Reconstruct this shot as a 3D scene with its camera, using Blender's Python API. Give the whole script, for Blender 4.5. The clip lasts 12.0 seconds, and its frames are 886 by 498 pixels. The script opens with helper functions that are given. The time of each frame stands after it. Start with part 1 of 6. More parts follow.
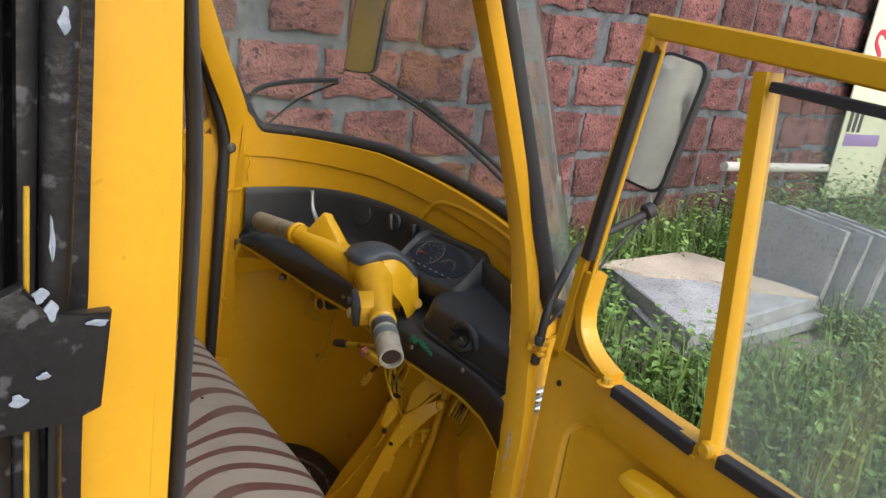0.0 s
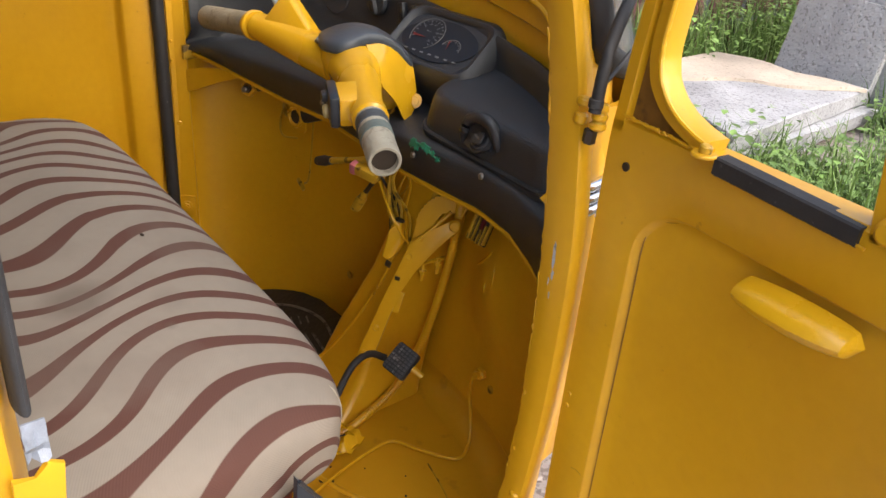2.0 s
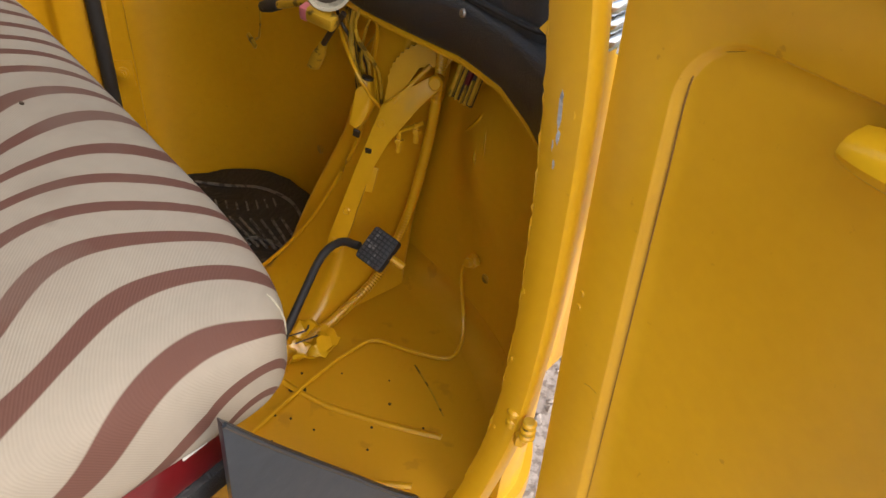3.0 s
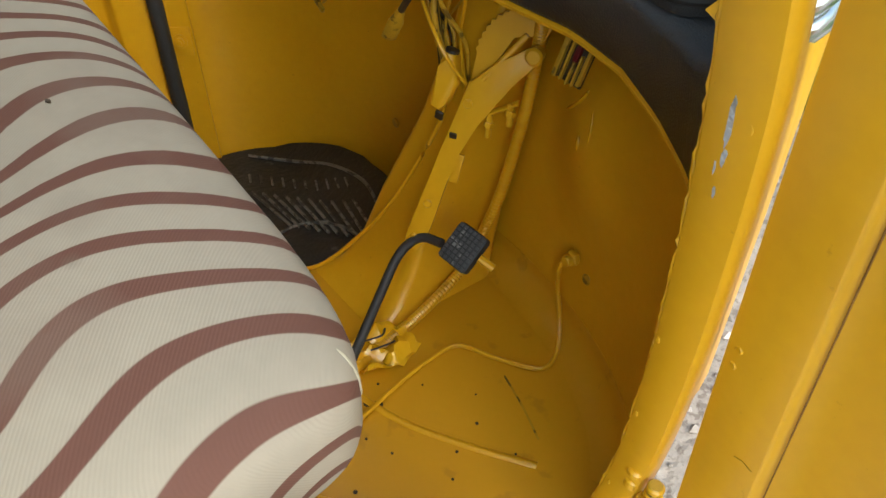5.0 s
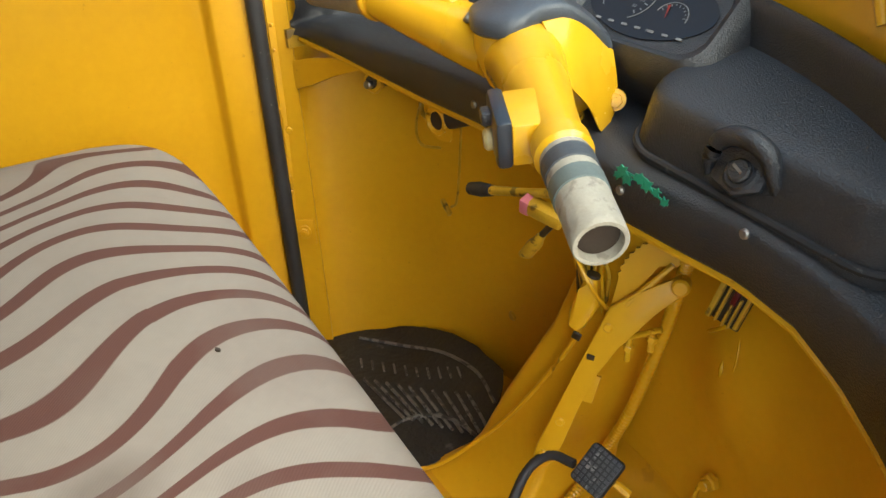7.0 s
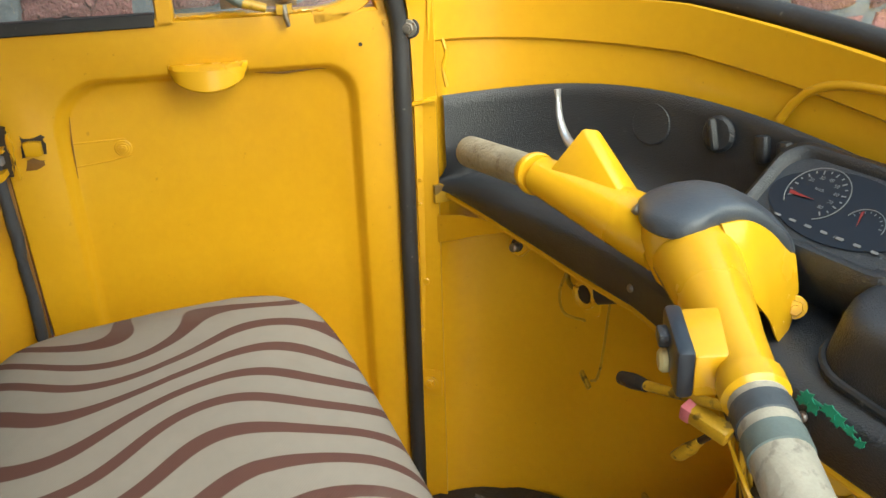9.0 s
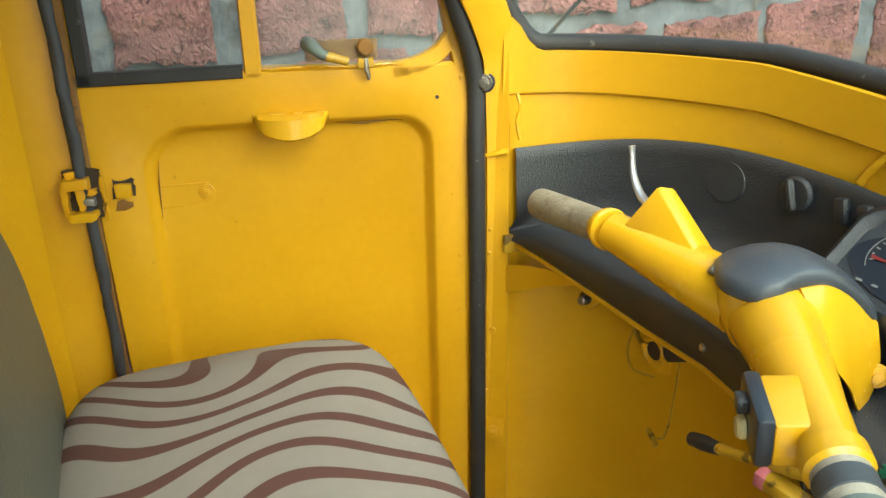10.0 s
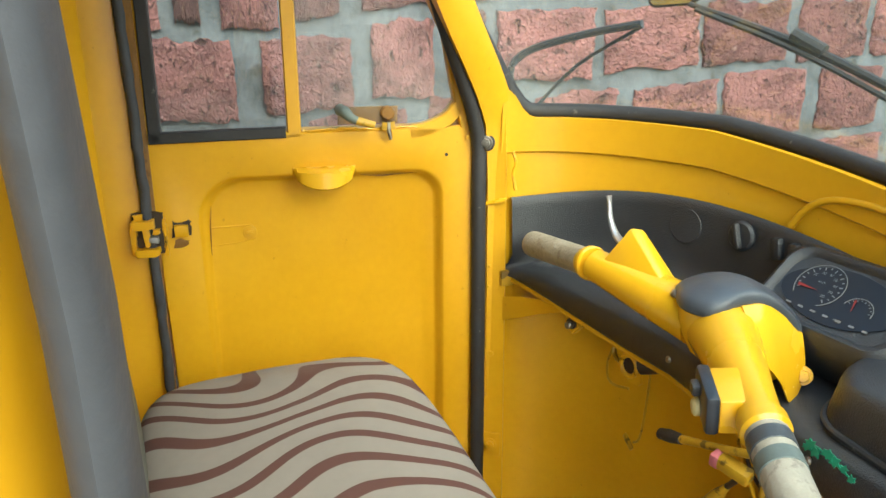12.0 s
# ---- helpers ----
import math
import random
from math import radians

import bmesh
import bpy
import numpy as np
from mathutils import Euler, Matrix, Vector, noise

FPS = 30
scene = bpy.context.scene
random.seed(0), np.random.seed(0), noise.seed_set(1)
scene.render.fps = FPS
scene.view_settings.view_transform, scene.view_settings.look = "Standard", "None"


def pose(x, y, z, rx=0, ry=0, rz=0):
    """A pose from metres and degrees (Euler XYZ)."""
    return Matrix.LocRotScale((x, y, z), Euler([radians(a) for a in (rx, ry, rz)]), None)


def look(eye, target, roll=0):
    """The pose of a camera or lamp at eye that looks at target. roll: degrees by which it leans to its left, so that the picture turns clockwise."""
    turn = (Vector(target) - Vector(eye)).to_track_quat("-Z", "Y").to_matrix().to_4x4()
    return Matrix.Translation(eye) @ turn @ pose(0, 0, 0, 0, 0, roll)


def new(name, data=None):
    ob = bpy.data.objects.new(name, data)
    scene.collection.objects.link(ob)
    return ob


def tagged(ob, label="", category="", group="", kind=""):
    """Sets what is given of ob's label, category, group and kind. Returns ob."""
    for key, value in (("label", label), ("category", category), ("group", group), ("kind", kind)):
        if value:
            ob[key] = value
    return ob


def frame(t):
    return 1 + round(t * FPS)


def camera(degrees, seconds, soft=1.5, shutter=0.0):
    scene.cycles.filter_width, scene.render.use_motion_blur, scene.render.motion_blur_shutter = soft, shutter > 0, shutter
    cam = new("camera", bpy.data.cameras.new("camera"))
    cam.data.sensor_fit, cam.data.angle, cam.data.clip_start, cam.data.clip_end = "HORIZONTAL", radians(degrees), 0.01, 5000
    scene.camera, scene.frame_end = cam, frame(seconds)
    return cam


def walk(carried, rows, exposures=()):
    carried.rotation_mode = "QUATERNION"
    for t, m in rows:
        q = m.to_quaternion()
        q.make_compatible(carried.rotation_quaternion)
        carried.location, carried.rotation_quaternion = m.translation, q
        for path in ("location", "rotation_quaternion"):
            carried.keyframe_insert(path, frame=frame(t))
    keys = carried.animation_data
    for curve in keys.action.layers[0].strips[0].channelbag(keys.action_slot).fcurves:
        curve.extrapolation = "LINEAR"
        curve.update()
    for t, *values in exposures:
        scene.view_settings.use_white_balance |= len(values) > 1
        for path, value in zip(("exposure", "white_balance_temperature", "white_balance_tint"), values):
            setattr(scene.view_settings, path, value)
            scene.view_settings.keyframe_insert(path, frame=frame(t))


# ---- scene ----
cam = camera(58.0, 12.0)
PATH = [
    (0, (1.243, -0.904, 1.635), (-0.196, 0.362, 1.064), 8.9),
    (0.5, (1.173, -0.854, 1.595), (-0.244, 0.395, 0.937), 8.1),
    (1, (1.105, -0.815, 1.555), (-0.275, 0.423, 0.805), 7.3),
    (1.5, (1.063, -0.772, 1.504), (-0.292, 0.453, 0.688), 6.2),
    (2, (1.001, -0.68, 1.416), (-0.31, 0.514, 0.492), 4.9),
    (2.5, (0.929, -0.59, 1.348), (-0.322, 0.563, 0.298), 4.3),
    (3, (0.862, -0.509, 1.289), (-0.316, 0.583, 0.098), 3.3),
    (3.2, (0.837, -0.484, 1.272), (-0.322, 0.59, 0.046), 3.1),
    (4.8, (0.715, -0.417, 1.235), (-0.497, 0.49, -0.073), -0.5),
    (5, (0.706, -0.416, 1.249), (-0.512, 0.484, -0.057), -0.6),
    (5.5, (0.668, -0.43, 1.289), (-0.631, 0.456, 0.053), -1.2),
    (6, (0.634, -0.434, 1.317), (-0.754, 0.437, 0.171), -1.7),
    (6.5, (0.612, -0.436, 1.325), (-0.808, 0.439, 0.222), -1.9),
    (7, (0.585, -0.444, 1.342), (-0.869, 0.436, 0.287), -2.2),
    (7.2, (0.577, -0.45, 1.346), (-0.896, 0.428, 0.315), -2.3),
    (8.8, (0.48, -0.448, 1.405), (-1.167, 0.285, 0.539), -1.3),
    (9, (0.479, -0.449, 1.411), (-1.192, 0.267, 0.578), -1.3),
    (9.5, (0.474, -0.461, 1.416), (-1.238, 0.209, 0.628), -1.2),
    (10, (0.478, -0.47, 1.43), (-1.28, 0.132, 0.691), -1.1),
    (10.5, (0.496, -0.489, 1.437), (-1.283, 0.096, 0.735), -1.0),
    (11, (0.54, -0.518, 1.453), (-1.248, 0.071, 0.778), -0.9),
    (11.5, (0.595, -0.547, 1.466), (-1.199, 0.059, 0.823), -0.7),
    (12, (0.663, -0.5985, 1.481), (-1.115, 0.082, 0.862), -0.2),
]
EXPOSURE = [(0, 0.48, 6150, 9), (1.5, 0.80, 6350, 13), (3, 1.08, 6450, 9), (5, 1.20, 6050, -3), (7, 1.62, 6150, 1), (9, 1.58, 6100, -2), (10.5, 1.6, 6050, -10), (12, 1.68, 6000, -5)]
walk(cam, [(t, look(eye, target, roll)) for t, eye, target, roll in PATH], EXPOSURE)

# ---- light ----
world = bpy.data.worlds.new("world")
scene.world = world
world.use_nodes = True
wn = world.node_tree.nodes
sky = wn.new("ShaderNodeTexSky")
sky.sky_type = "NISHITA"
sky.sun_disc = False
SUN_EL, SUN_AZ = 42.0, 82.0
sky.sun_elevation, sky.sun_rotation = radians(SUN_EL), radians(SUN_AZ)
sky.air_density, sky.dust_density, sky.ozone_density = 1.3, 4.5, 1.0
wn["Background"].inputs["Strength"].default_value = 0.15
world.node_tree.links.new(sky.outputs[0], wn["Background"].inputs["Color"])
sun_data = bpy.data.lights.new("sun", "SUN")
sun_data.energy, sun_data.angle, sun_data.color = 1.7, radians(120), (1.0, 0.96, 0.90)
sun = new("sun", sun_data)
sun.matrix_world = look((0, 0, 6), (-6 * math.sin(radians(SUN_AZ)) / math.tan(radians(SUN_EL)), -6 * math.cos(radians(SUN_AZ)) / math.tan(radians(SUN_EL)), 0))


# ---- materials ----
def material(name, color, rough=0.5, metal=0.0, coat=0.0, vary=0.15, scale=6.0, bump=0.0, bump_scale=60.0, tint=None, island=0.0, spots=None):
    """A Principled surface: colour varied at two scales, optional stains, relief and per-piece change."""
    m = bpy.data.materials.new(name)
    m.use_nodes = True
    nt = m.node_tree
    n, l = nt.nodes, nt.links
    p = n["Principled BSDF"]
    p.inputs["Roughness"].default_value = rough
    p.inputs["Metallic"].default_value = metal
    p.inputs["Coat Weight"].default_value = coat
    p.inputs["Coat Roughness"].default_value = 0.12
    co = n.new("ShaderNodeTexCoord")
    big = n.new("ShaderNodeTexNoise")
    big.inputs["Scale"].default_value, big.inputs["Detail"].default_value = scale, 6
    fine = n.new("ShaderNodeTexNoise")
    fine.inputs["Scale"].default_value, fine.inputs["Detail"].default_value = scale * 14, 4
    for t in (big, fine):
        l.new(co.outputs["Object"], t.inputs["Vector"])
    mix = n.new("ShaderNodeMath")
    mix.operation = "MULTIPLY_ADD"
    mix.inputs[1].default_value = 0.35
    l.new(fine.outputs[0], mix.inputs[0])
    l.new(big.outputs[0], mix.inputs[2])
    ramp = n.new("ShaderNodeMapRange")
    ramp.inputs["From Min"].default_value, ramp.inputs["From Max"].default_value = 0.35, 1.0
    l.new(mix.outputs[0], ramp.inputs["Value"])
    cm = n.new("ShaderNodeMix")
    cm.data_type = "RGBA"
    a = [c * (1 - vary) for c in color]
    b = [min(1.0, c * (1 + vary)) for c in (tint or color)]
    cm.inputs["A"].default_value, cm.inputs["B"].default_value = (*a, 1), (*b, 1)
    l.new(ramp.outputs[0], cm.inputs["Factor"])
    out = cm.outputs["Result"]
    if spots:
        sn = n.new("ShaderNodeTexNoise")
        sn.inputs["Scale"].default_value, sn.inputs["Detail"].default_value = spots[1], 8
        l.new(co.outputs["Object"], sn.inputs["Vector"])
        sr = n.new("ShaderNodeMapRange")
        sr.inputs["From Min"].default_value, sr.inputs["From Max"].default_value = spots[2], spots[2] + 0.06
        sr.inputs["To Max"].default_value = spots[3]
        l.new(sn.outputs[0], sr.inputs["Value"])
        sm = n.new("ShaderNodeMix")
        sm.data_type = "RGBA"
        sm.inputs["B"].default_value = (*spots[0], 1)
        l.new(out, sm.inputs["A"])
        l.new(sr.outputs[0], sm.inputs["Factor"])
        out = sm.outputs["Result"]
    if island:
        oi = n.new("ShaderNodeObjectInfo")
        ge = n.new("ShaderNodeNewGeometry")
        ad = n.new("ShaderNodeMath")
        ad.operation = "ADD"
        l.new(oi.outputs["Random"], ad.inputs[0])
        l.new(ge.outputs["Random Per Island"], ad.inputs[1])
        fr = n.new("ShaderNodeMath")
        fr.operation = "FRACT"
        l.new(ad.outputs[0], fr.inputs[0])
        hv = n.new("ShaderNodeHueSaturation")
        mr = n.new("ShaderNodeMapRange")
        mr.inputs["To Min"].default_value, mr.inputs["To Max"].default_value = 1 - island, 1 + island
        l.new(fr.outputs[0], mr.inputs["Value"])
        l.new(mr.outputs[0], hv.inputs["Value"])
        l.new(out, hv.inputs["Color"])
        out = hv.outputs[0]
    l.new(out, p.inputs["Base Color"])
    rr = n.new("ShaderNodeMapRange")
    rr.inputs["To Min"].default_value, rr.inputs["To Max"].default_value = max(0.02, rough - 0.08), min(1, rough + 0.1)
    l.new(big.outputs[0], rr.inputs["Value"])
    l.new(rr.outputs[0], p.inputs["Roughness"])
    if bump:
        bn = n.new("ShaderNodeTexNoise")
        bn.inputs["Scale"].default_value, bn.inputs["Detail"].default_value = bump_scale, 6
        l.new(co.outputs["Object"], bn.inputs["Vector"])
        bu = n.new("ShaderNodeBump")
        bu.inputs["Strength"].default_value, bu.inputs["Distance"].default_value = min(1.0, bump), 0.01
        l.new(bn.outputs[0], bu.inputs["Height"])
        l.new(bu.outputs[0], p.inputs["Normal"])
    return m


def glass_material(name, haze, rough=0.02):
    m = bpy.data.materials.new(name)
    m.use_nodes = True
    n, l = m.node_tree.nodes, m.node_tree.links
    n.clear()
    out = n.new("ShaderNodeOutputMaterial")
    tr = n.new("ShaderNodeBsdfTransparent")
    tr.inputs[0].default_value = (0.93, 0.96, 0.95, 1)
    gl = n.new("ShaderNodeBsdfGlossy")
    gl.inputs["Roughness"].default_value = rough
    df = n.new("ShaderNodeBsdfDiffuse")
    df.inputs[0].default_value = (0.62, 0.66, 0.62, 1)
    no = n.new("ShaderNodeTexNoise")
    no.inputs["Scale"].default_value, no.inputs["Detail"].default_value = 7, 8
    co = n.new("ShaderNodeTexCoord")
    l.new(co.outputs["Object"], no.inputs["Vector"])
    mr = n.new("ShaderNodeMapRange")
    mr.inputs["From Min"].default_value, mr.inputs["From Max"].default_value = 0.3, 0.75
    mr.inputs["To Min"].default_value, mr.inputs["To Max"].default_value = haze * 0.5, haze * 1.6
    l.new(no.outputs[0], mr.inputs["Value"])
    m1 = n.new("ShaderNodeMixShader")
    l.new(mr.outputs[0], m1.inputs[0])
    l.new(tr.outputs[0], m1.inputs[1])
    l.new(df.outputs[0], m1.inputs[2])
    fz = n.new("ShaderNodeLayerWeight")
    pw = n.new("ShaderNodeMath")
    pw.operation = "POWER"
    pw.inputs[1].default_value = 4.5
    l.new(fz.outputs["Facing"], pw.inputs[0])
    ma = n.new("ShaderNodeMath")
    ma.operation = "MULTIPLY_ADD"
    ma.inputs[1].default_value, ma.inputs[2].default_value = 0.7, 0.03
    l.new(pw.outputs[0], ma.inputs[0])
    m2 = n.new("ShaderNodeMixShader")
    l.new(ma.outputs[0], m2.inputs[0])
    l.new(m1.outputs[0], m2.inputs[1])
    l.new(gl.outputs[0], m2.inputs[2])
    l.new(m2.outputs[0], out.inputs[0])
    return m


YEL = (0.60, 0.312, 0.008)
yellow = material("yellow_paint", YEL, 0.33, coat=0.22, vary=0.07, scale=5, tint=(0.62, 0.340, 0.009), bump=0.09, bump_scale=24, spots=((0.30, 0.14, 0.01), 85, 0.70, 0.4))
yellow_bar = material("yellow_gloss_paint", (0.65, 0.360, 0.009), 0.26, coat=0.5, vary=0.05, scale=8, bump=0.04, bump_scale=14, spots=((0.4, 0.2, 0.03), 60, 0.74, 0.5))
black_plastic = material("grained_black_plastic", (0.0135, 0.0165, 0.022), 0.38, vary=0.3, scale=9, bump=0.32, bump_scale=480, spots=((0.09, 0.085, 0.08), 55, 0.70, 0.35))
black_plastic.node_tree.nodes["Principled BSDF"].inputs["Specular IOR Level"].default_value = 0.85
rubber = material("black_rubber", (0.022, 0.022, 0.024), 0.6, vary=0.3, scale=20, bump=0.1, bump_scale=80, spots=((0.16, 0.15, 0.13), 70, 0.68, 0.5))
rubber_grey = material("grey_rubber_seal", (0.036, 0.039, 0.046), 0.62, vary=0.25, scale=20, bump=0.1, bump_scale=90, spots=((0.20, 0.19, 0.17), 95, 0.70, 0.4))
tarp = material("black_tarpaulin", (0.009, 0.009, 0.010), 0.34, vary=0.5, scale=10, bump=0.5, bump_scale=22, spots=((0.10, 0.10, 0.11), 45, 0.62, 0.6))
hood_cloth = material("hood_cloth", (0.052, 0.040, 0.028), 0.85, vary=0.3, scale=6, bump=0.12, bump_scale=12)
alloy = material("dull_alloy", (0.42, 0.43, 0.45), 0.42, metal=0.85, vary=0.15, scale=30)
ivory = material("yellowed_ivory_plastic", (0.52, 0.43, 0.20), 0.45, vary=0.12, scale=40)
splash = material("blue_white_paint_splash", (0.26, 0.30, 0.37), 0.4, vary=0.3, scale=60, bump=0.3, bump_scale=120)
chrome = material("chrome", (0.62, 0.63, 0.65), 0.22, metal=1.0, vary=0.08, scale=12)
steel = material("dull_steel", (0.30, 0.28, 0.25), 0.42, metal=0.9, vary=0.35, scale=60, spots=((0.2, 0.1, 0.04), 90, 0.6, 0.7))
mirror_glass = material("mirror_glass", (0.78, 0.80, 0.80), 0.03, metal=1.0, vary=0.02)
grip_dirty = material("worn_cream_grip", (0.36, 0.335, 0.265), 0.62, vary=0.22, scale=26, bump=0.25, bump_scale=120, spots=((0.16, 0.14, 0.11), 55, 0.60, 0.55))
grip_dark = material("worn_grey_brown_grip", (0.27, 0.25, 0.195), 0.6, vary=0.3, scale=26, bump=0.25, bump_scale=120, spots=((0.13, 0.10, 0.07), 55, 0.6, 0.5))
# black cap; the sky's bluish sheen is mixed into its base colour
cap_plastic = material("worn_sky_sheen_plastic", (0.050, 0.060, 0.076), 0.36, vary=0.3, scale=18, bump=0.16, bump_scale=500, spots=((0.16, 0.16, 0.16), 40, 0.70, 0.35))
pad_worn = material("worn_pedal_rubber", (0.055, 0.055, 0.058), 0.5, vary=0.4, scale=60, spots=((0.26, 0.25, 0.24), 70, 0.56, 0.7))
tape = material("dark_grey_tape", (0.055, 0.065, 0.075), 0.5, vary=0.2, scale=40, bump=0.15, bump_scale=160)
tape_green = material("faded_green_grey_tape", (0.12, 0.15, 0.14), 0.55, vary=0.2, scale=40, bump=0.15, bump_scale=160)
dial_face = material("dial_face", (0.008, 0.008, 0.010), 0.3, vary=0.2, coat=0.2)
dial_mark = material("dial_mark", (0.17, 0.175, 0.18), 0.5, vary=0.02)
dial_red = material("dial_red", (0.18, 0.016, 0.012), 0.5, vary=0.02)
red_plastic = material("red_plastic", (0.10, 0.005, 0.008), 0.3, vary=0.25, scale=14, coat=0.3)
pink_plastic = material("faded_pink_plastic", (0.45, 0.13, 0.16), 0.5, vary=0.2, scale=20)
white_label = material("white_label", (0.62, 0.63, 0.62), 0.5, vary=0.1, scale=30)
flap_grey = material("dark_blue_grey_rubber", (0.026, 0.032, 0.042), 0.3, vary=0.35, scale=7, bump=0.16, bump_scale=14, spots=((0.12, 0.13, 0.14), 26, 0.66, 0.4))
mat_ridge = material("dusty_mat_ridge", (0.13, 0.125, 0.115), 0.5, vary=0.4, scale=30, spots=((0.012, 0.012, 0.012), 60, 0.5, 0.8))
mat_rubber = material("dusty_black_mat", (0.014, 0.0142, 0.015), 0.5, vary=0.5, scale=14, bump=0.3, bump_scale=90, spots=((0.16, 0.15, 0.13), 30, 0.66, 0.4))
backrest_mat = material("olive_black_vinyl", (0.088, 0.089, 0.066), 0.5, vary=0.3, scale=5, bump=0.15, bump_scale=200)
green_plastic = material("green_plastic_leaf", (0.02, 0.20, 0.11), 0.4, vary=0.3, scale=60)
ochre_dirty = material("oily_yellow_part", (0.42, 0.25, 0.015), 0.4, vary=0.35, scale=30, spots=((0.05, 0.03, 0.01), 45, 0.56, 0.8))
floor_paint = material("scuffed_yellow_floor_paint", YEL, 0.34, coat=0.3, vary=0.12, scale=4, tint=(0.52, 0.262, 0.010), bump=0.14, bump_scale=20, spots=((0.24, 0.115, 0.012), 22, 0.62, 0.3))
# rust colour, also used to paint the shade in the far door's gap
rust_shade_brown = material("rust_and_gap_shade_brown", (0.20, 0.095, 0.014), 0.6, vary=0.3, scale=18, bump=0.2, bump_scale=70, spots=((0.07, 0.035, 0.012), 40, 0.6, 0.6))
# dark grease, and the shade painted into holes, bores and slots
dirt_shade_dark = material("grease_and_hole_shade", (0.03, 0.02, 0.012), 0.5, vary=0.4, scale=30)
# the windscreen's pale diffuse veil also stands in for reflected sky
glass_clear = glass_material("windscreen_glass", 0.055)
glass_quarter = glass_material("quarter_window_glass", 0.055)
glass_hazy = glass_material("dusty_window_glass", 0.13)
glass_side = glass_material("side_window_glass", 0.025)
plaster = material("brown_plaster", (0.22, 0.16, 0.12), 0.9, vary=0.25, scale=3, bump=0.4, bump_scale=30, spots=((0.12, 0.09, 0.07), 4, 0.6, 0.5))
mortar = material("cement_mortar", (0.052, 0.057, 0.064), 0.92, vary=0.5, scale=9, tint=(0.120, 0.130, 0.146), bump=1.0, bump_scale=26, spots=((0.05, 0.045, 0.04), 13, 0.60, 0.75))
granite = material("rough_granite", (0.38, 0.39, 0.41), 0.85, vary=0.25, scale=5, bump=0.8, bump_scale=55, spots=((0.13, 0.125, 0.12), 70, 0.56, 0.6))
granite_tan = material("tan_split_stone", (0.52, 0.45, 0.37), 0.85, vary=0.25, scale=5, bump=0.7, bump_scale=40, spots=((0.25, 0.2, 0.15), 50, 0.6, 0.5))
gravel_mat = material("gravel_soil", (0.25, 0.215, 0.195), 0.95, vary=0.35, scale=3, tint=(0.34, 0.30, 0.275), bump=1.0, bump_scale=45, spots=((0.14, 0.11, 0.095), 60, 0.52, 0.7))
stone_bit = material("gravel_stone", (0.34, 0.30, 0.28), 0.9, vary=0.3, scale=30, bump=0.4, bump_scale=90, island=0.5)
leaf_mat = material("weed_leaf", (0.125, 0.225, 0.05), 0.5, vary=0.3, scale=9, tint=(0.18, 0.30, 0.075), island=0.45)
grass_mat = material("grass_blade", (0.095, 0.18, 0.036), 0.55, vary=0.3, scale=6, tint=(0.15, 0.24, 0.058), island=0.45)
banner_mat = material("pale_banner", (0.66, 0.68, 0.50), 0.6, vary=0.06, scale=4)
banner_red = material("red_print", (0.55, 0.02, 0.06), 0.6, vary=0.05)
banner_dark = material("dark_print", (0.05, 0.05, 0.06), 0.6, vary=0.05)
banner_violet = material("violet_print", (0.28, 0.18, 0.42), 0.6, vary=0.05)


def laterite_material():
    """Red-brown laterite: cloudy colour, dragged tool marks, dark pits and pale flecks."""
    m = material("laterite_block", (0.088, 0.028, 0.029), 0.94, vary=0.5, scale=2.4, tint=(0.185, 0.080, 0.076), island=0.42)
    n, l = m.node_tree.nodes, m.node_tree.links
    p = n["Principled BSDF"]
    out = p.inputs["Base Color"].links[0].from_socket
    co = n.new("ShaderNodeTexCoord")
    oi = n.new("ShaderNodeObjectInfo")
    mp = n.new("ShaderNodeMapping")
    mp.inputs["Scale"].default_value = (0.25, 1.5, 1.0)
    l.new(co.outputs["Object"], mp.inputs["Vector"])
    shift = n.new("ShaderNodeCombineXYZ")
    wide = n.new("ShaderNodeMath")
    wide.operation = "MULTIPLY"
    wide.inputs[1].default_value = 37.0
    l.new(oi.outputs["Random"], wide.inputs[0])
    for k in range(3):
        l.new(wide.outputs[0], shift.inputs[k])
    l.new(shift.outputs[0], mp.inputs["Location"])
    heights = []
    for scale, lo, hi, colour, amount in ((6.5, 0.62, 0.67, (0.020, 0.009, 0.008), 0.75), (14.0, 0.62, 0.66, (0.022, 0.010, 0.009), 0.75), (17.0, 0.63, 0.69, (0.34, 0.22, 0.18), 0.6)):
        no = n.new("ShaderNodeTexNoise")
        no.inputs["Scale"].default_value, no.inputs["Detail"].default_value, no.inputs["Distortion"].default_value = scale, 5, 0.5
        off = n.new("ShaderNodeVectorMath")
        off.inputs[1].default_value = (scale, 3.0 * scale, 0)
        l.new(mp.outputs[0], off.inputs[0])
        l.new(off.outputs[0], no.inputs["Vector"])
        mr = n.new("ShaderNodeMapRange")
        mr.inputs["From Min"].default_value, mr.inputs["From Max"].default_value, mr.inputs["To Max"].default_value = lo, hi, amount
        l.new(no.outputs[0], mr.inputs["Value"])
        mx = n.new("ShaderNodeMix")
        mx.data_type = "RGBA"
        mx.inputs["B"].default_value = (*colour, 1)
        l.new(out, mx.inputs["A"])
        l.new(mr.outputs[0], mx.inputs["Factor"])
        out = mx.outputs["Result"]
        heights.append((no.outputs[0], mr.outputs[0]))
    l.new(out, p.inputs["Base Color"])
    h = n.new("ShaderNodeMath")
    h.operation = "SUBTRACT"
    l.new(heights[1][0], h.inputs[0])
    l.new(heights[0][1], h.inputs[1])
    bu = n.new("ShaderNodeBump")
